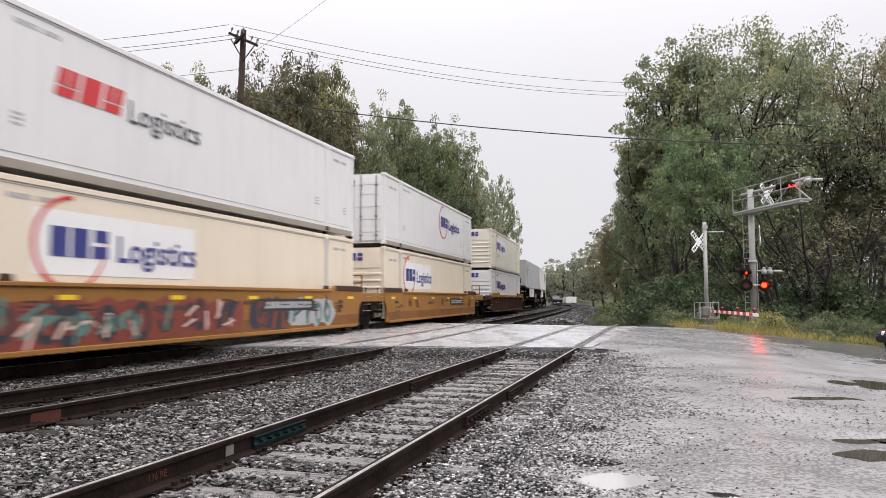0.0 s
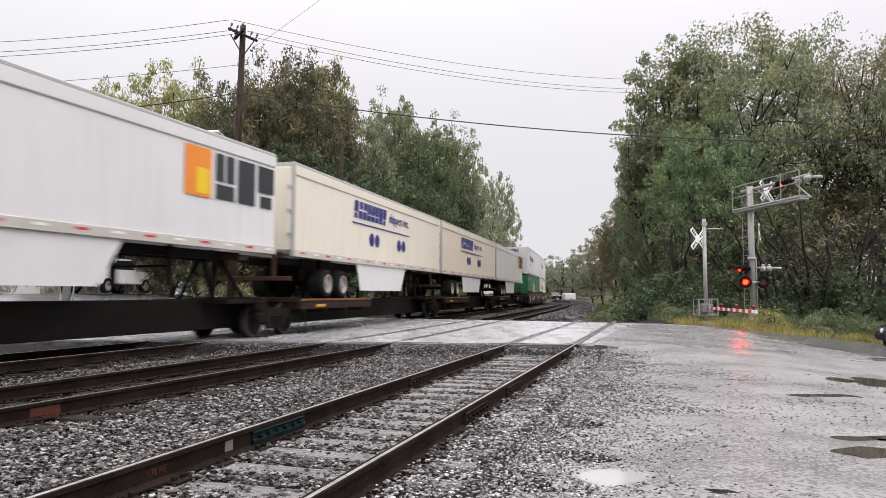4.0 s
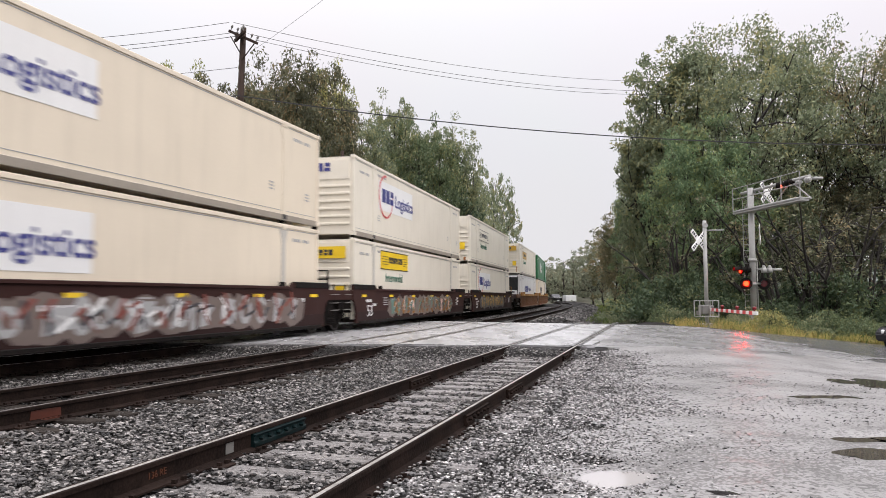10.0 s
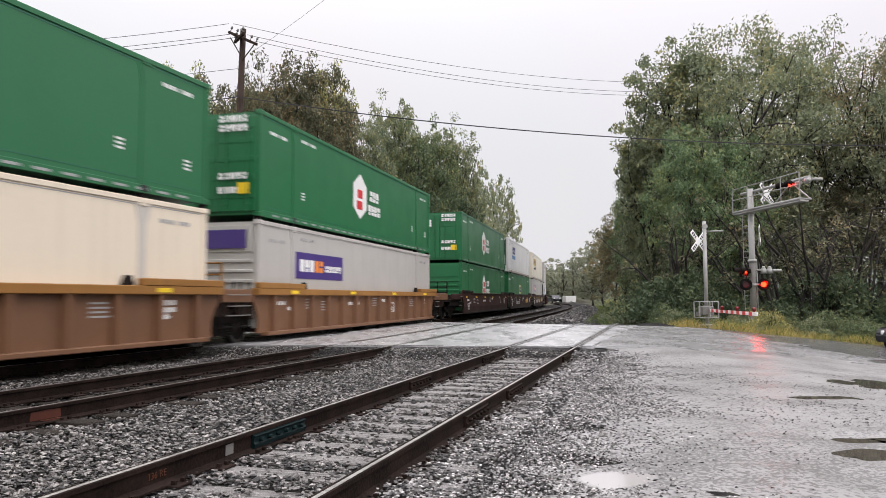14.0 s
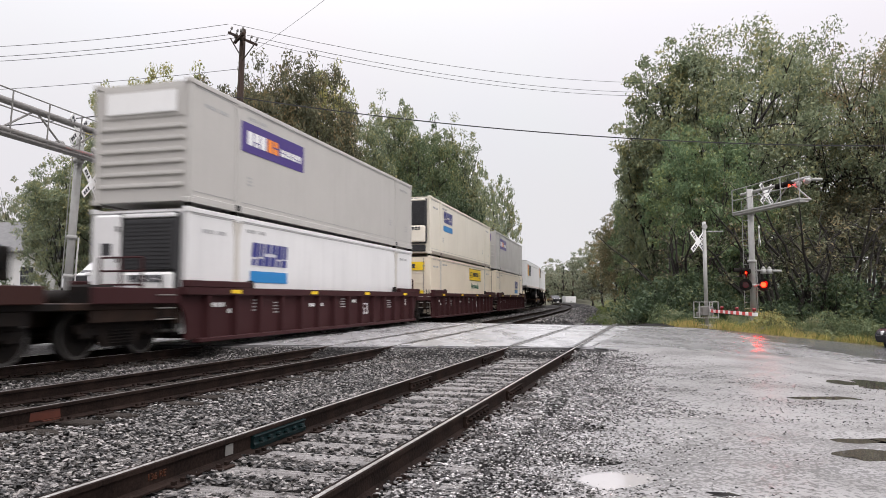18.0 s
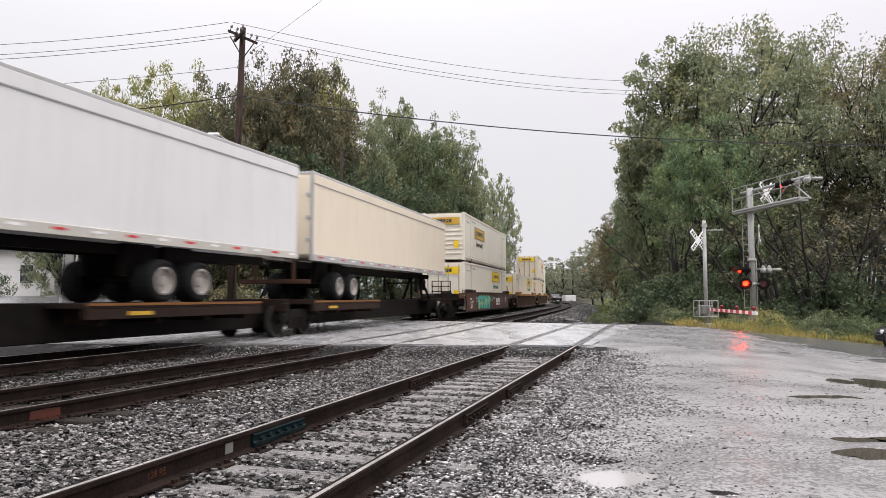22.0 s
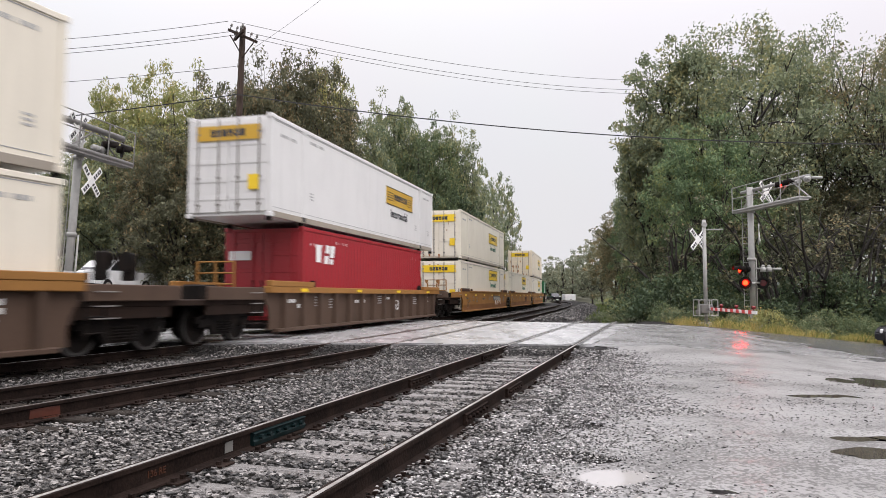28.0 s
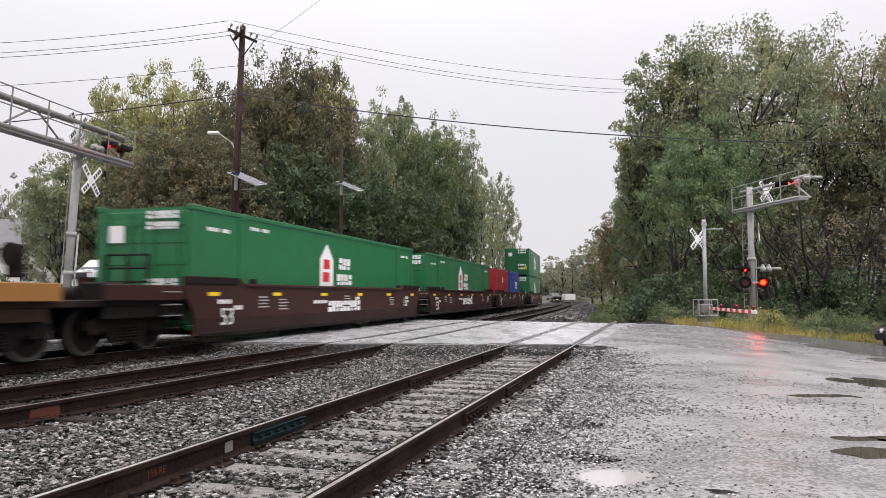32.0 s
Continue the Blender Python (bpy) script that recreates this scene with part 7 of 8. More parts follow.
PROTO += [tree_meshes(21 + k, r=q, low=0.05, limbs=7, twigs=1, clusters=300, per=40, size=0.23, deep=0.75) for k, q in enumerate(SPREAD)]


def tree(k, x, y, h, w, mat, label, turn=0, z=None, category="tree", group="trees by the line"):
    """w: spread in metres."""
    base = (-0.35 if z is None else z)
    top = empty("tree", label, category, group)
    base_r = SPREAD[k % 6]
    top.matrix_basis = pose(x, y, base, 0, 0, turn) @ Matrix.Diagonal((w / base_r, w / base_r, h / 16.0, 1))
    put("trunk", PROTO[k][0], BARK, top)
    put("crown", PROTO[k][1], mat, top)
    return top


def spot(px, depth):
    return (px - 784) / 1251.0 * depth


def tall(ytop, depth):
    return (1.5 + (524 - ytop) / 1251.0 * depth) * 1.03


GREEN_TREE, OLIVE_TREE = "broad green deciduous tree by the road", "olive-brown deciduous tree behind the tracks"
# some of the far trees take leaf colours with haze mixed in
for k, (px, yt, d, w, p, mat, text) in enumerate((
        # beyond the road on the near side of the line
        (1300, 42, 47, 6.6, 1, LEAF_GREEN, GREEN_TREE), (1205, 62, 49, 4.6, 4, LEAF_GREEN, GREEN_TREE), (1452, 58, 50, 6.2, 5, LEAF_GREEN, GREEN_TREE), (1560, 58, 49, 6.6, 5, LEAF_OLIVE, GREEN_TREE),
        (1165, 178, 50, 3.0, 3, LEAF_GREEN, GREEN_TREE), (1255, 205, 42, 3.6, 3, LEAF_FRESH, "fresh green young tree by the crossing"), (1350, 300, 47, 4.2, 3, LEAF_GREEN, GREEN_TREE), (1470, 320, 48, 4.6, 1, LEAF_BROWN, GREEN_TREE),
        (1640, 110, 46, 7.0, 5, LEAF_GREEN, GREEN_TREE), (1142, 300, 58, 2.9, 3, LEAF_FRESH, GREEN_TREE), (1108, 365, 68, 3.0, 3, LEAF_OLIVE, GREEN_TREE), (1090, 400, 78, 3.4, 3, LEAF_OLIVE, GREEN_TREE), (1068, 412, 92, 3.6, 3, LEAF_HAZED, GREEN_TREE), (1048, 428, 108, 3.6, 3, LEAF_HAZED, GREEN_TREE),
        (1250, 250, 60, 6.0, 3, LEAF_DARK, GREEN_TREE), (1380, 300, 62, 6.5, 3, LEAF_DARK, GREEN_TREE), (1510, 320, 62, 6.5, 3, LEAF_DARK, GREEN_TREE), (1190, 300, 66, 4.6, 3, LEAF_DARK, GREEN_TREE),
        # behind the tracks
        (536, 90, 52, 4.4, 3, LEAF_BROWN, OLIVE_TREE), (478, 104, 50, 4.4, 3, LEAF_BROWN, OLIVE_TREE), (412, 122, 52, 4.2, 3, LEAF_BROWN, OLIVE_TREE), (308, 112, 60, 4.6, 3, LEAF_LIGHT, "yellow-green tree behind the tracks"), (212, 134, 62, 4.0, 3, LEAF_LIGHT, "yellow-green tree behind the tracks"),
        (575, 108, 58, 3.0, 2, LEAF_LIGHT, OLIVE_TREE), (632, 200, 56, 3.4, 3, LEAF_GREEN, OLIVE_TREE), (693, 162, 62, 3.4, 2, LEAF_GREEN, "slender grey-green tree behind the tracks"), (745, 208, 60, 3.4, 3, LEAF_MID, OLIVE_TREE), (795, 212, 74, 4.0, 2, LEAF_GREEN, OLIVE_TREE), (832, 262, 85, 2.9, 3, LEAF_GREEN, OLIVE_TREE),
        (875, 296, 128, 4.8, 3, LEAF_GREEN, OLIVE_TREE), (850, 330, 108, 4.0, 3, LEAF_GREEN, OLIVE_TREE), (890, 345, 150, 3.6, 3, LEAF_HAZED, OLIVE_TREE),
        (118, 272, 45, 3.0, 3, LEAF_GREEN, "low spreading green tree behind the crossing"), (215, 225, 46, 4.2, 3, LEAF_GREEN, "low spreading green tree behind the crossing"), (300, 225, 42, 3.8, 3, LEAF_BROWN, "green tree behind the crossing"), (380, 235, 43, 3.8, 3, LEAF_BROWN, "green tree behind the crossing"),
        (460, 250, 46, 4.0, 3, LEAF_DARK, OLIVE_TREE), (545, 250, 48, 4.2, 3, LEAF_DARK, OLIVE_TREE), (620, 285, 50, 3.6, 3, LEAF_DARK, OLIVE_TREE), (700, 300, 54, 4.0, 3, LEAF_DARK, OLIVE_TREE), (765, 320, 70, 4.2, 3, LEAF_DARK, OLIVE_TREE), (35, 305, 75, 3.4, 0, LEAF_HAZED, "distant tree, haze put into its leaf colour"),
        (250, 205, 66, 5.4, 3, LEAF_DARK, OLIVE_TREE), (350, 190, 64, 5.0, 3, LEAF_DARK, OLIVE_TREE), (440, 165, 62, 5.0, 3, LEAF_DARK, OLIVE_TREE), (530, 150, 64, 5.0, 3, LEAF_DARK, OLIVE_TREE), (680, 235, 68, 4.6, 3, LEAF_DARK, OLIVE_TREE), (780, 270, 72, 4.0, 3, LEAF_DARK, OLIVE_TREE))):
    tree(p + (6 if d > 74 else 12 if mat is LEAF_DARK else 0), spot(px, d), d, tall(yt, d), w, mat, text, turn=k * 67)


def bush_mesh(seed, r=1.6, clusters=44, per=54, size=0.072, high=1.7):
    rnd, rng = random.Random(seed), np.random.default_rng(seed)
    cs = []
    for k in range(clusters):
        a, q = rnd.uniform(0, 6.28), r * rnd.random() ** 0.5
        z = rnd.uniform(0.1, 1.0) * high * (1 - (q / r) ** 2 * 0.6)
        cs.append((q * math.cos(a), q * math.sin(a), z, rnd.uniform(0.25, 0.5)))
    return quad_mesh("bush", leaves(rng, cs, per, size))


BUSH = [bush_mesh(k) for k in range(4)]
THICKET = [bush_mesh(10 + k, 4.2, 150, 84, 0.08, 5.6) for k in range(2)]
def stems_mesh(bm, n, r, high, seed):
    q = random.Random(seed)
    for k in range(n):
        a, d = q.uniform(0, 6.28), r * q.random() ** 0.5
        p = Vector((d * 0.4 * math.cos(a), d * 0.4 * math.sin(a), 0))
        m = Vector((d * 0.7 * math.cos(a), d * 0.7 * math.sin(a), high * 0.4))
        rod(bm, p, m, 0.012 * high, 0.008 * high, sides=5)
        rod(bm, m, Vector((d * math.cos(a), d * math.sin(a), high * q.uniform(0.6, 0.95))), 0.008 * high, 0.003 * high, sides=5)


STEMS = mesh_of(made(lambda bm: stems_mesh(bm, 7, 1.3, 1.4, 1)), "stems")
TALL_STEMS = mesh_of(made(lambda bm: stems_mesh(bm, 14, 3.6, 5.0, 2)), "stems")
rnd = random.Random(12)


def bush(x, y, k, mat, label):
    top = empty("bush", label, "bush", "undergrowth by the road")
    put("foliage", BUSH[rnd.randrange(4)], mat, top)
    put("stem", STEMS, BARK, top)["kind"] = "stuff"
    top.matrix_basis = pose(x, y, lot_z(x, y) - 0.15, 0, 0, rnd.uniform(0, 360)) @ Matrix.Diagonal((k, k, k * rnd.uniform(0.8, 1.3), 1))


def thicket(x, y, z, r, k, mat):
    top = empty("thicket", "tall dark thicket below the trees", "bush", "undergrowth by the road")
    put("foliage", THICKET[k % 2], mat, top)
    put("stem", TALL_STEMS, BARK, top)["kind"] = "stuff"
    top.matrix_basis = pose(x, y, z, 0, 0, k * 77) @ Matrix.Diagonal((r, r, r * 1.1, 1))


for k in range(60):
    x = 10.6 + 20 * k / 60
    bush(x, 32.0 + rnd.uniform(-1.0, 2.0) + (1.0 if 10.5 < x < 15.5 else 0.0) - 0.1 * (x - 10), rnd.uniform(0.25, 0.75), rnd.choice((LEAF_DARK, LEAF_GREEN, LEAF_MID, LEAF_MID, LEAF_LIGHT)), "low leafy bush at the road's edge")
    bush(x + 0.5, 37 + rnd.uniform(-0.8, 2.5), rnd.uniform(1.0, 1.7), LEAF_DARK, "dense dark green undergrowth below the trees")
for k in range(24):
    y, r = 40 + 11 * rnd.random(), rnd.uniform(2.0, 3.2)
    x = y * 0.26 + r * 1.7 + 24 * rnd.random()
    if x / y < 0.44:
        thicket(x, y, -0.8, r / 2.6, k, LEAF_DARK)
    elif k % 2:
        thicket(x, y, -0.8, r / 4.2, k, LEAF_DARK)


def bare_shrub(x, y, h, turn, seed):
    """Many crooked stems from one foot, leaning outwards, with thin leaves at the ends."""
    q, rng_ = random.Random(seed), np.random.default_rng(seed)
    bm, ends = bmesh.new(), []
    for k in range(9):
        a, lean = q.uniform(0, 6.28), q.uniform(0.25, 0.85)
        p = Vector((0.25 * math.cos(a), 0.25 * math.sin(a), 0))
        e = Vector((math.cos(a) * lean * h * 0.8, math.sin(a) * lean * h * 0.8, h * q.uniform(0.7, 1.0)))
        pts = limb(bm, p, e, h * 0.12, 0.13, 0.03, 6, 6, q)
        for j in range(5):
            w = pts[2 + j % 5] + Vector((q.uniform(-1, 1), q.uniform(-1, 1), q.uniform(-0.1, 0.9))) * h * 0.22
            limb(bm, pts[2 + j % 5], w, 0, 0.035, 0.012, 2, 4, q)
            ends.append((w.x, w.y, w.z, q.uniform(0.3, 0.7)))
    top = empty("shrub", "dark crooked bare-stemmed shrub below the trees", "shrub", "undergrowth by the road", at=pose(x, y, lot_z(x, y) - 0.15, 0, 0, turn))
    put("stem", mesh_of(bm, "stem"), BARK, top)
    put("foliage", quad_mesh("foliage", leaves(rng_, ends, 26, 0.11)), LEAF_BROWN, top)


for k, (x, y, h) in enumerate(((17.3, 36.5, 6.0), (19.6, 37.5, 7.0), (22.0, 38.0, 6.5), (24.6, 39.0, 7.0), (13.2, 39.5, 5.5))):
    bare_shrub(x, y, h, k * 50, 40 + k)
for k in range(30):
    s = 31 + k * 3.4
    x, y, a = track_at(s, 9.9 + rnd.uniform(-0.4, 1.2) + 0.004 * (s - 31) * 3)
    bush(x, y, rnd.uniform(0.35, 0.6), rnd.choice((LEAF_GREEN, LEAF_LIGHT, LEAF_GREEN)), "creeping green bush along the track bed")
    x, y, a = track_at(s, 13.5 + rnd.uniform(-0.5, 1.5))
    bush(x, y, rnd.uniform(1.0, 1.6), LEAF_DARK if s < 40 else LEAF_MID if s < 60 else LEAF_GREEN, "dense dark green undergrowth below the trees")
for k in range(12):
    x, y, a = track_at(44 + k * 6.5, 16.0 + rnd.uniform(-0.5, 1.5))
    r = rnd.uniform(0.75, 1.05)
    thicket(x, y, -0.8, r, k, rnd.choice((LEAF_MID, LEAF_GREEN)))
for k in range(44):
    s = 10 + k * 2.6
    x, y, a = track_at(s, -11.5 - rnd.uniform(0, 3) if s > 26 else -26)
    bush(x, y, rnd.uniform(0.9, 1.7), rnd.choice((LEAF_DARK, LEAF_OLIVE)), "dense undergrowth behind the tracks")


def grass(name, spots_, mat, label, height):
    """Thin bent blades; the fourth value of a spot scales the blade."""
    rng = np.random.default_rng(len(spots_))
    p = np.array(spots_)
    n = len(p)
    a = rng.uniform(0, 6.28, n)
    w = rng.uniform(0.007, 0.018, n)
    h = height * rng.uniform(0.35, 1.25, n) * p[:, 3]
    dx, dy = np.cos(a) * w, np.sin(a) * w
    lx, ly = rng.normal(0, 0.42, n) * h, rng.normal(0, 0.42, n) * h
    v = np.stack([np.stack([p[:, 0] - dx, p[:, 1] - dy, p[:, 2]], 1), np.stack([p[:, 0] + dx, p[:, 1] + dy, p[:, 2]], 1),
                  np.stack([p[:, 0] + lx, p[:, 1] + ly, p[:, 2] + h], 1)], 1)
    tagged(put(name, quad_mesh(name, v), mat), label, "grass", kind="stuff")


sp = []
for k in range(110000):
    x = 6.5 + 21 * rnd.random()
    edge = road_far(x) + 0.05 + 1.0 * abs(noise.noise(Vector((x * 0.9, 0, 2)))) + 0.4 * abs(noise.noise(Vector((x * 3.3, 0, 8))))
    y = edge + 3.4 * rnd.random() ** 1.4
    tuft = noise.noise(Vector((x * 0.8, y * 0.8, 5))) + 0.6 * noise.noise(Vector((x * 2.7, y * 2.7, 5)))
    if tuft > -0.05 + 0.45 * rnd.random() + 0.8 * (1 - smooth(8.0, 12.0, x)):
        sp.append((x, y, lot_z(x, y) - 0.05, 0.45 + 0.9 * max(0.0, tuft) + 0.35 * min(1.0, (y - edge) / 1.5)))
grass("dry_grass", [p for i, p in enumerate(sp) if i % 4 < 3], GRASS_DRY, "dry yellow grass along the edge of the road", 0.33)
grass("weeds", [p for i, p in enumerate(sp) if i % 4 == 3], GRASS_GREEN, "green weeds along the edge of the road", 0.42)
sp = []
for k in range(9000):
    s = 30 + 70 * rnd.random()
    x, y, a = track_at(s, 8.3 + 2.2 * rnd.random())
    if noise.noise(Vector((x * 0.6, y * 0.6, 2))) > 0.0:
        sp.append((x, y, -0.25, 1.0))
grass("weeds", sp, GRASS_GREEN, "green weeds beside the track bed", 0.3)


# ---- vehicles, buildings and distance ----
def car_body(bm, outline, half, tuck=0.16):
    """A side outline (length, height) swept across the width, drawn in towards the roof."""
    n = len(outline)
    rows_ = []
    for x, k in ((-half, 1.0), (-half * 0.6, 0.0), (half * 0.6, 0.0), (half, 1.0)):
        row = []
        for y, z in outline:
            t = max(0.0, (z - 0.85) / 0.65)
            row.append(bm.verts.new((x * (1 - tuck * t * (k > 0)), y, z)))
        rows_.append(row)
    for a, b in zip(rows_, rows_[1:]):
        for i in range(n):
            bm.faces.new((a[i], a[(i + 1) % n], b[(i + 1) % n], b[i]))
    bm.faces.new(rows_[0])
    bm.faces.new(rows_[-1][::-1])
    bmesh.ops.recalc_face_normals(bm, faces=bm.faces)
    bmesh.ops.bevel(bm, geom=[e for e in bm.edges if e.calc_face_angle(0) > 0.5], offset=0.05, segments=2, affect="EDGES")


def vehicle(name, label, m, mat, pickup):
    top = empty(name, label, "car" if not pickup else "pickup truck", at=m)
    if pickup:
        out = [(-2.8, 0.5), (-2.85, 1.12), (-2.6, 1.2), (-1.6, 1.25), (-0.85, 1.85), (0.75, 1.88), (0.95, 1.25), (2.75, 1.22), (2.8, 0.5)]
        win, half, wr = [(-1.45, 1.27), (-0.82, 1.76), (0.62, 1.79), (0.78, 1.28)], 0.98, 0.4
        wy = (-1.8, 1.75)
    else:
        out = [(-2.35, 0.32), (-2.4, 0.62), (-2.2, 0.82), (-1.15, 0.98), (-0.35, 1.44), (1.05, 1.45), (1.8, 1.05), (2.3, 0.95), (2.35, 0.35)]
        win, half, wr = [(-1.02, 0.99), (-0.32, 1.38), (0.98, 1.39), (1.55, 1.03)], 0.9, 0.33
        wy = (-1.45, 1.35)
    put("body", mesh_of(made(lambda bm: car_body(bm, out, half))), mat, top)
    for x in (-1, 1):
        put("side_window", mesh_of(made(lambda bm: prism(bm, win, 0, x * half * 0.86, x * half * 0.90))), GLASS, top)
        put("headlight", mesh_of(made(lambda bm: box(bm, x * half * 0.55 - 0.16, x * half * 0.55 + 0.24 * x + 0.16 * (x < 0) + 0.0, out[1][0] - 0.03, out[1][0] + 0.25, out[1][1] - 0.02, out[1][1] + 0.14, 0.03))), LENS_CLEAR, top, "clear headlight")
    put("windscreen", mesh_of(made(lambda bm: prism(bm, [(out[3][0] + 0.02, out[3][1] + 0.03), (out[4][0] - 0.04, out[4][1] - 0.06), (out[4][0] - 0.02, out[4][1] - 0.05), (out[3][0] + 0.05, out[3][1] + 0.02)], 0, -half * 0.8, half * 0.8))), GLASS, top)
    put("grille", mesh_of(made(lambda bm: [box(bm, -half * 0.5, half * 0.5, out[1][0] - 0.03, out[1][0] + 0.1, out[1][1] - 0.34 + k * 0.1, out[1][1] - 0.27 + k * 0.1, 0.01) for k in range(3)] + [box(bm, -half * 0.52, half * 0.52, out[1][0] - 0.015, out[1][0] + 0.1, out[1][1] - 0.36, out[1][1] - 0.02)])), DARK, top)
    put("number_plate", mesh_of(made(lambda bm: box(bm, -0.26, 0.26, out[0][0] - 0.09, out[0][0] - 0.03, 0.42, 0.56))), WHITEMARK, top, "pale number plate")
    for y in wy:
        for x in (-1, 1):
            w = put("wheel", cached(("cwheel", wr), lambda bm: rod(bm, (-0.11, 0, 0), (0.11, 0, 0), wr, sides=20)), RUBBER, top, at=pose(x * (half - 0.08), y, wr))
            put("hub_cap", cached(("chub", wr), lambda bm: [rod(bm, (0.1, 0, 0), (0.125, 0, 0), wr * 0.62, sides=16), rod(bm, (-0.125, 0, 0), (-0.1, 0, 0), wr * 0.62, sides=16)]), ALU, w)
    return top


vehicle("sedan", "black sedan waiting on the wet road before the gate", pose(19.05, 27.6, lot_z(18.3, 27.7) + 0.012, 0, 0, -62), CARBLACK, False)
vehicle("pickup_truck", "silver-white pickup truck waiting behind the tracks", pose(-18.1, 38.6, lot_z(-18.1, 38.6) + 0.06, 0, 0, -8), CARWHITE, True)
vehicle("pickup_truck", "dark pickup truck parked far up the line", pose(23.8, 152, -0.2, 0, 0, 5), CARBLACK, True)


def house(x, y, w, d, h, turn, label):
    top = empty("house", label, "house", at=pose(x, y, lot_z(x, y) - 0.15, 0, 0, turn))
    put("wall", mesh_of(made(lambda bm: box(bm, -w / 2, w / 2, -d / 2, d / 2, 0, h))), SIDING, top)
    for k in range(int(h / 0.22)):
        put("siding_board", cached(("siding", w, d), lambda bm: box(bm, -w / 2 - 0.015, w / 2 + 0.015, -d / 2 - 0.015, d / 2 + 0.015, 0.0, 0.2)), SIDING, top, at=pose(0, 0, 0.01 + k * 0.22))
    put("roof", mesh_of(made(lambda bm: prism(bm, [(-d / 2 - 0.4, h - 0.1), (0, h + d * 0.3), (d / 2 + 0.4, h - 0.1), (d / 2 + 0.4, h + 0.06), (0, h + d * 0.3 + 0.16), (-d / 2 - 0.4, h + 0.06)], 0, -w / 2 - 0.3, w / 2 + 0.3))), ROOF, top)
    for xx in (-w * 0.25, w * 0.25):
        win = put("window", mesh_of(made(lambda bm: box(bm, -0.5, 0.5, -0.04, 0.03, 0, 1.2))), GLASS, top, at=pose(xx, -d / 2 - 0.01, 1.1))
        put("window_frame", mesh_of(made(lambda bm: [box(bm, -0.58, -0.5, -0.06, 0.03, -0.08, 1.28), box(bm, 0.5, 0.58, -0.06, 0.03, -0.08, 1.28), box(bm, -0.5, 0.5, -0.06, 0.03, 1.2, 1.28), box(bm, -0.5, 0.5, -0.06, 0.03, -0.08, 0.0), box(bm, -0.5, 0.5, -0.05, 0.0, 0.58, 0.62)])), WHITEMARK, win)
    return top


house(-30, 52, 11, 8, 3.3, -10, "low white clapboard house behind the tracks")
house(-22.5, 49, 6, 6, 2.8, 8, "small white garage with a grey roof behind the tracks")
shed = empty("cargo_trailer", "small white box trailer far up the line", "trailer", at=pose(26.6, 150, -0.05))
put("cargo_box", mesh_of(made(lambda bm: box(bm, -1.1, 1.1, -2, 2, 0.2, 1.5, 0.05))), WHITE, shed)
put("drawbar", mesh_of(made(lambda bm: box(bm, -0.05, 0.05, -3.2, -2, 0.35, 0.45))), BLACK, shed)
for x in (-1.0, 1.0):
    put("wheel", cached(("fwheel",), lambda bm: rod(bm, (-0.1, 0, 0.0), (0.1, 0, 0.0), 0.36, sides=14)), RUBBER, shed, at=pose(x, 0, 0))

rnd = random.Random(3)
# far woods, their haze put into the leaf colour
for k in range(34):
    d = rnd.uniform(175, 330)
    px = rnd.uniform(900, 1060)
    tree(6 + rnd.randrange(6), spot(px, d), d, rnd.uniform(8, 13), rnd.uniform(4, 6), LEAF_HAZED, "distant tree, haze put into its leaf colour", turn=rnd.uniform(0, 360), group="far woods")


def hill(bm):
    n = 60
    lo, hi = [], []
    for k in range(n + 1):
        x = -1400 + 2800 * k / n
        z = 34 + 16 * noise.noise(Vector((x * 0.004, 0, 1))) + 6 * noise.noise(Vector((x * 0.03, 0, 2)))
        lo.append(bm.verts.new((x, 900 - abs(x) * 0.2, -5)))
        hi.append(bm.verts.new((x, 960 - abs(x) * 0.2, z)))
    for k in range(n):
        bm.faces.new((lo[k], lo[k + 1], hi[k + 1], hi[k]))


tagged(part("backdrop", made(hill), HILL), "wooded hills on the horizon, haze put into their pale colour", "backdrop", kind="structure")

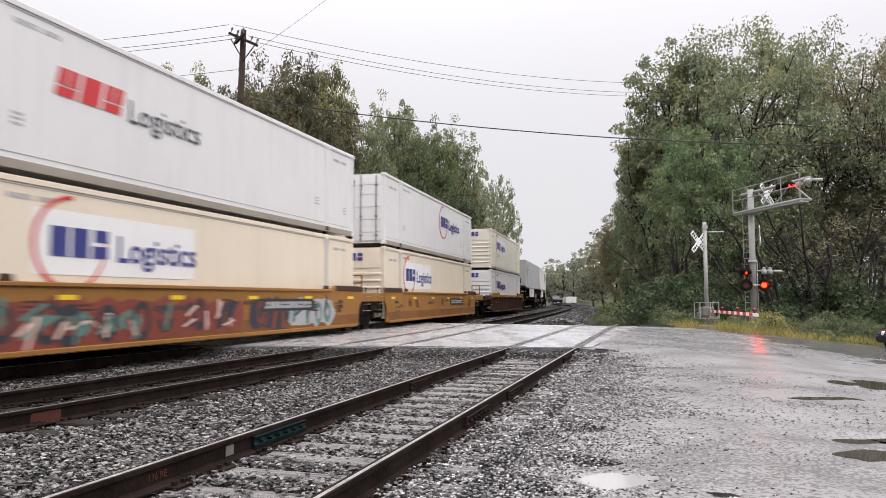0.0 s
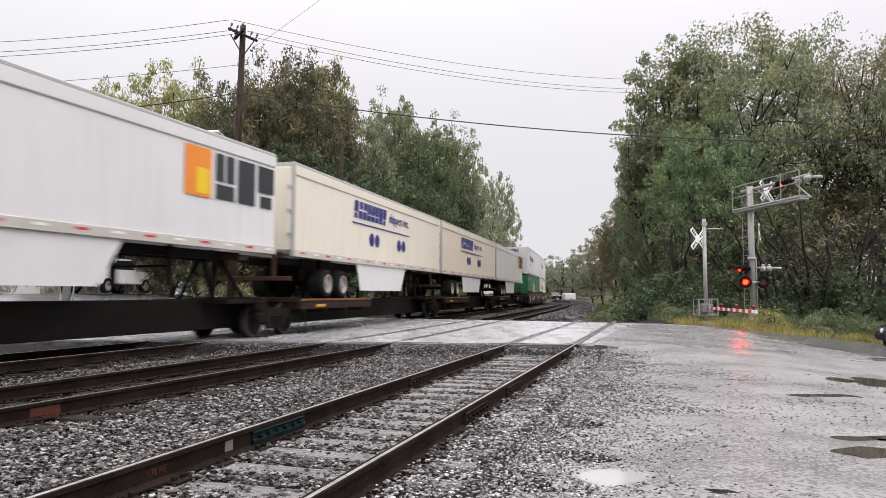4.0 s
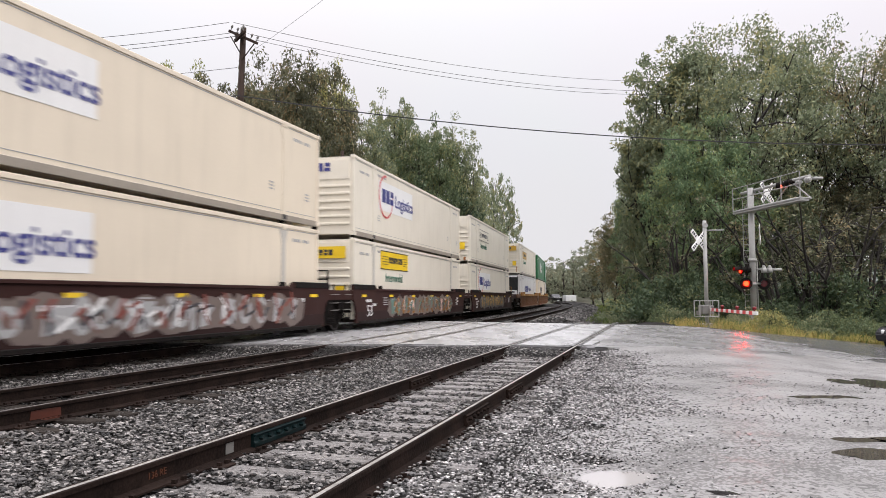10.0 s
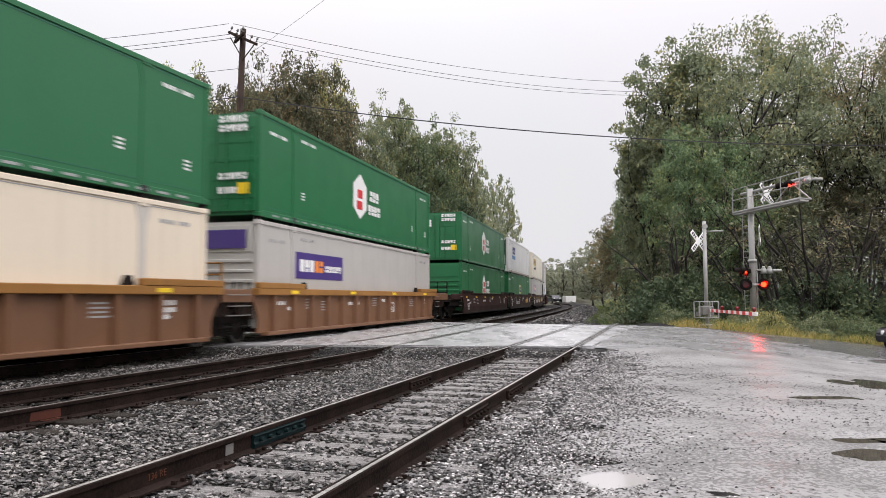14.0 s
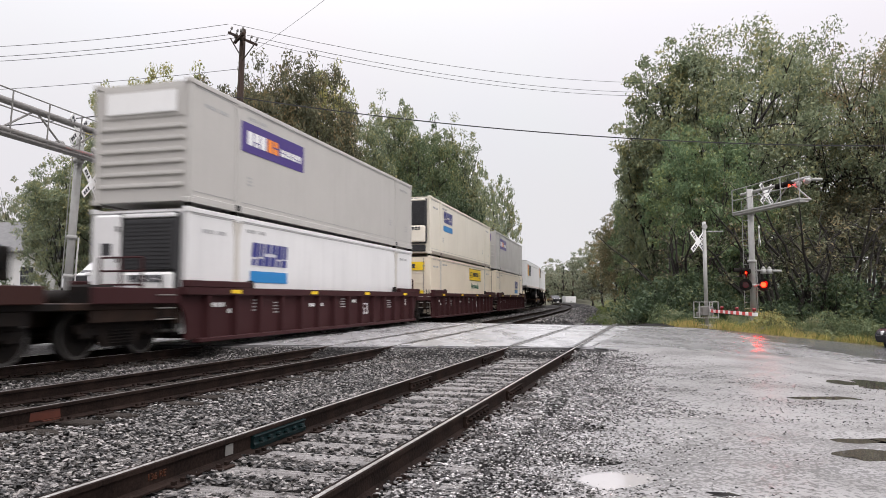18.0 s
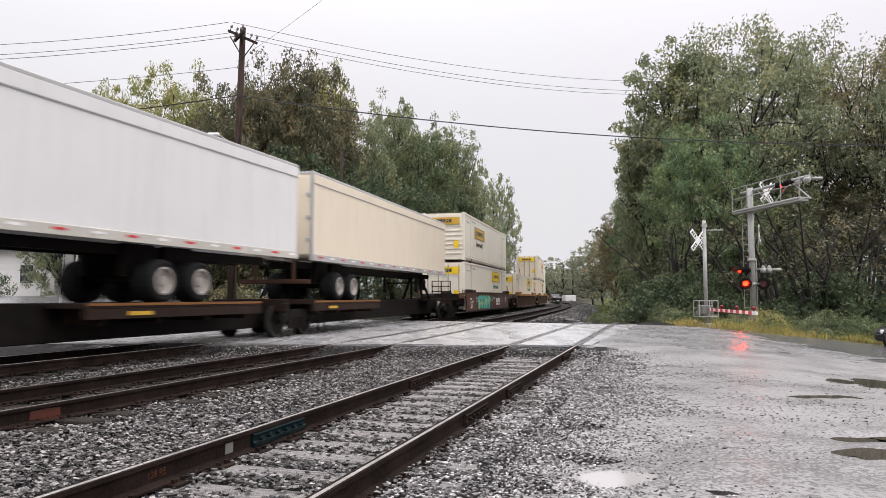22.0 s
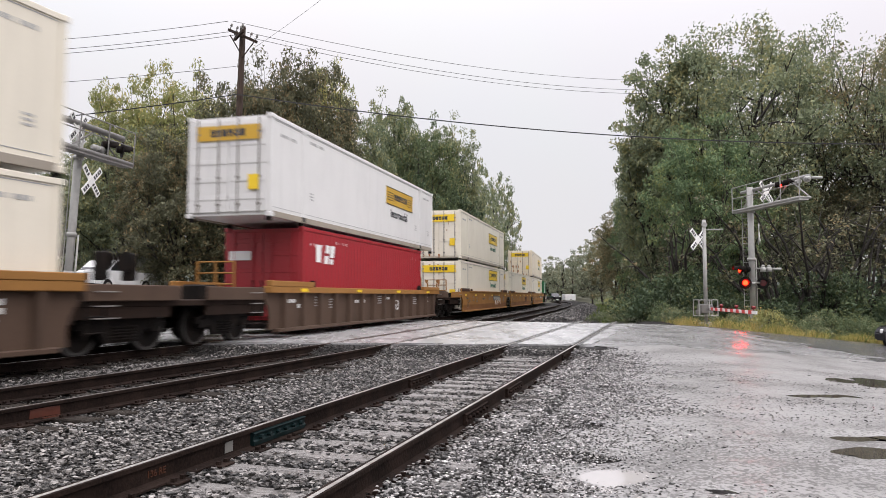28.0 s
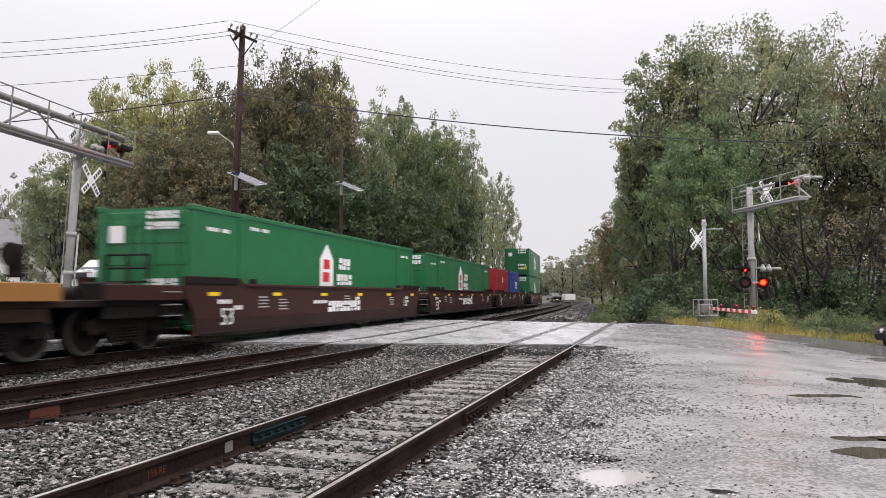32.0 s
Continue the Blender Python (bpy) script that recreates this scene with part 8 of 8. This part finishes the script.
puddle(1.20, 5.33, 0.30, 0.34, WATER_PALE, "shallow puddle on the gravel lot, sky reflection put into its colour", 1.0, -0.012)
puddle(7.7, 12.0, 1.1, 0.55, WATER, "dark shallow puddle on the gravel lot", 2.0, -0.012)
puddle(5.15, 9.7, 0.4, 0.14, WATER, "dark shallow puddle on the gravel lot", 3.0)
puddle(3.95, 6.85, 0.42, 0.15, WATER, "dark shallow puddle on the gravel lot", 4.0)
puddle(4.6, 6.7, 0.45, 0.22, WATER, "dark shallow puddle on the gravel lot", 5.0)
puddle(3.85, 6.25, 0.38, 0.17, WATER, "dark shallow puddle on the gravel lot", 6.0)
puddle(1.95, 5.0, 0.16, 0.09, WATER, "small muddy puddle on the gravel lot", 7.0)


# ---- what moves ----
def along(s, z):
    x0, y0, _ = track_at(s - 8.0)
    x1, y1, _ = track_at(s + 8.0)
    return pose((x0 + x1) / 2, (y0 + y1) / 2, z, 0, 0, -math.degrees(math.atan2(x1 - x0, y1 - y0)))


def motions():
    # the two red lamps flash in turn, each lens turning its lit face to the road
    half_beat = 0.595
    for drum, phase in FLASH:
        rows, turn, t, state = [(0.0, pose(0, 0, 0, 0, 0, 180 * (phase == 0)))], 180 * (phase == 0), 0.233, 0
        while t < 31.9:
            rows.append((t - 0.034, pose(0, 0, 0, 0, 0, turn)))
            for k in (1, 2, 3):
                rows.append((t - 0.034 + 0.034 * k, pose(0, 0, 0, 0, 0, turn + 60 * k)))
            turn += 180
            t += half_beat
        rows.append((32.0, pose(0, 0, 0, 0, 0, turn)))
        walk(drum, rows)
    base = {ob.name: s for ob, s, z in MOVING}
    for w, car, y, yy in WHEELS:
        # a wheel rolls while its car passes the camera
        s0 = base[car.name] + y
        f0, f1 = int(max(0.0, (s0 - 60) / SPEED) * FPS), int(min(32.0, (s0 + 14) / SPEED) * FPS)
        rows = [(0.0, pose(0, yy, 0.465))]
        turn = 0.0
        for f in range(f0, f1):
            rows.append((f / FPS, pose(0, yy, 0.465, turn)))
            turn = (turn + 88.0) % 360
        rows = [r for r in rows if r[0] > 0] or [(16.0, rows[0][1])]
        walk(w, [(0.0, rows[0][1]), *rows, (32.0, rows[-1][1])])
    for ob, s, z in MOVING:
        walk(ob, [(t, along(s - SPEED * t, z)) for t in range(33)])


motions()
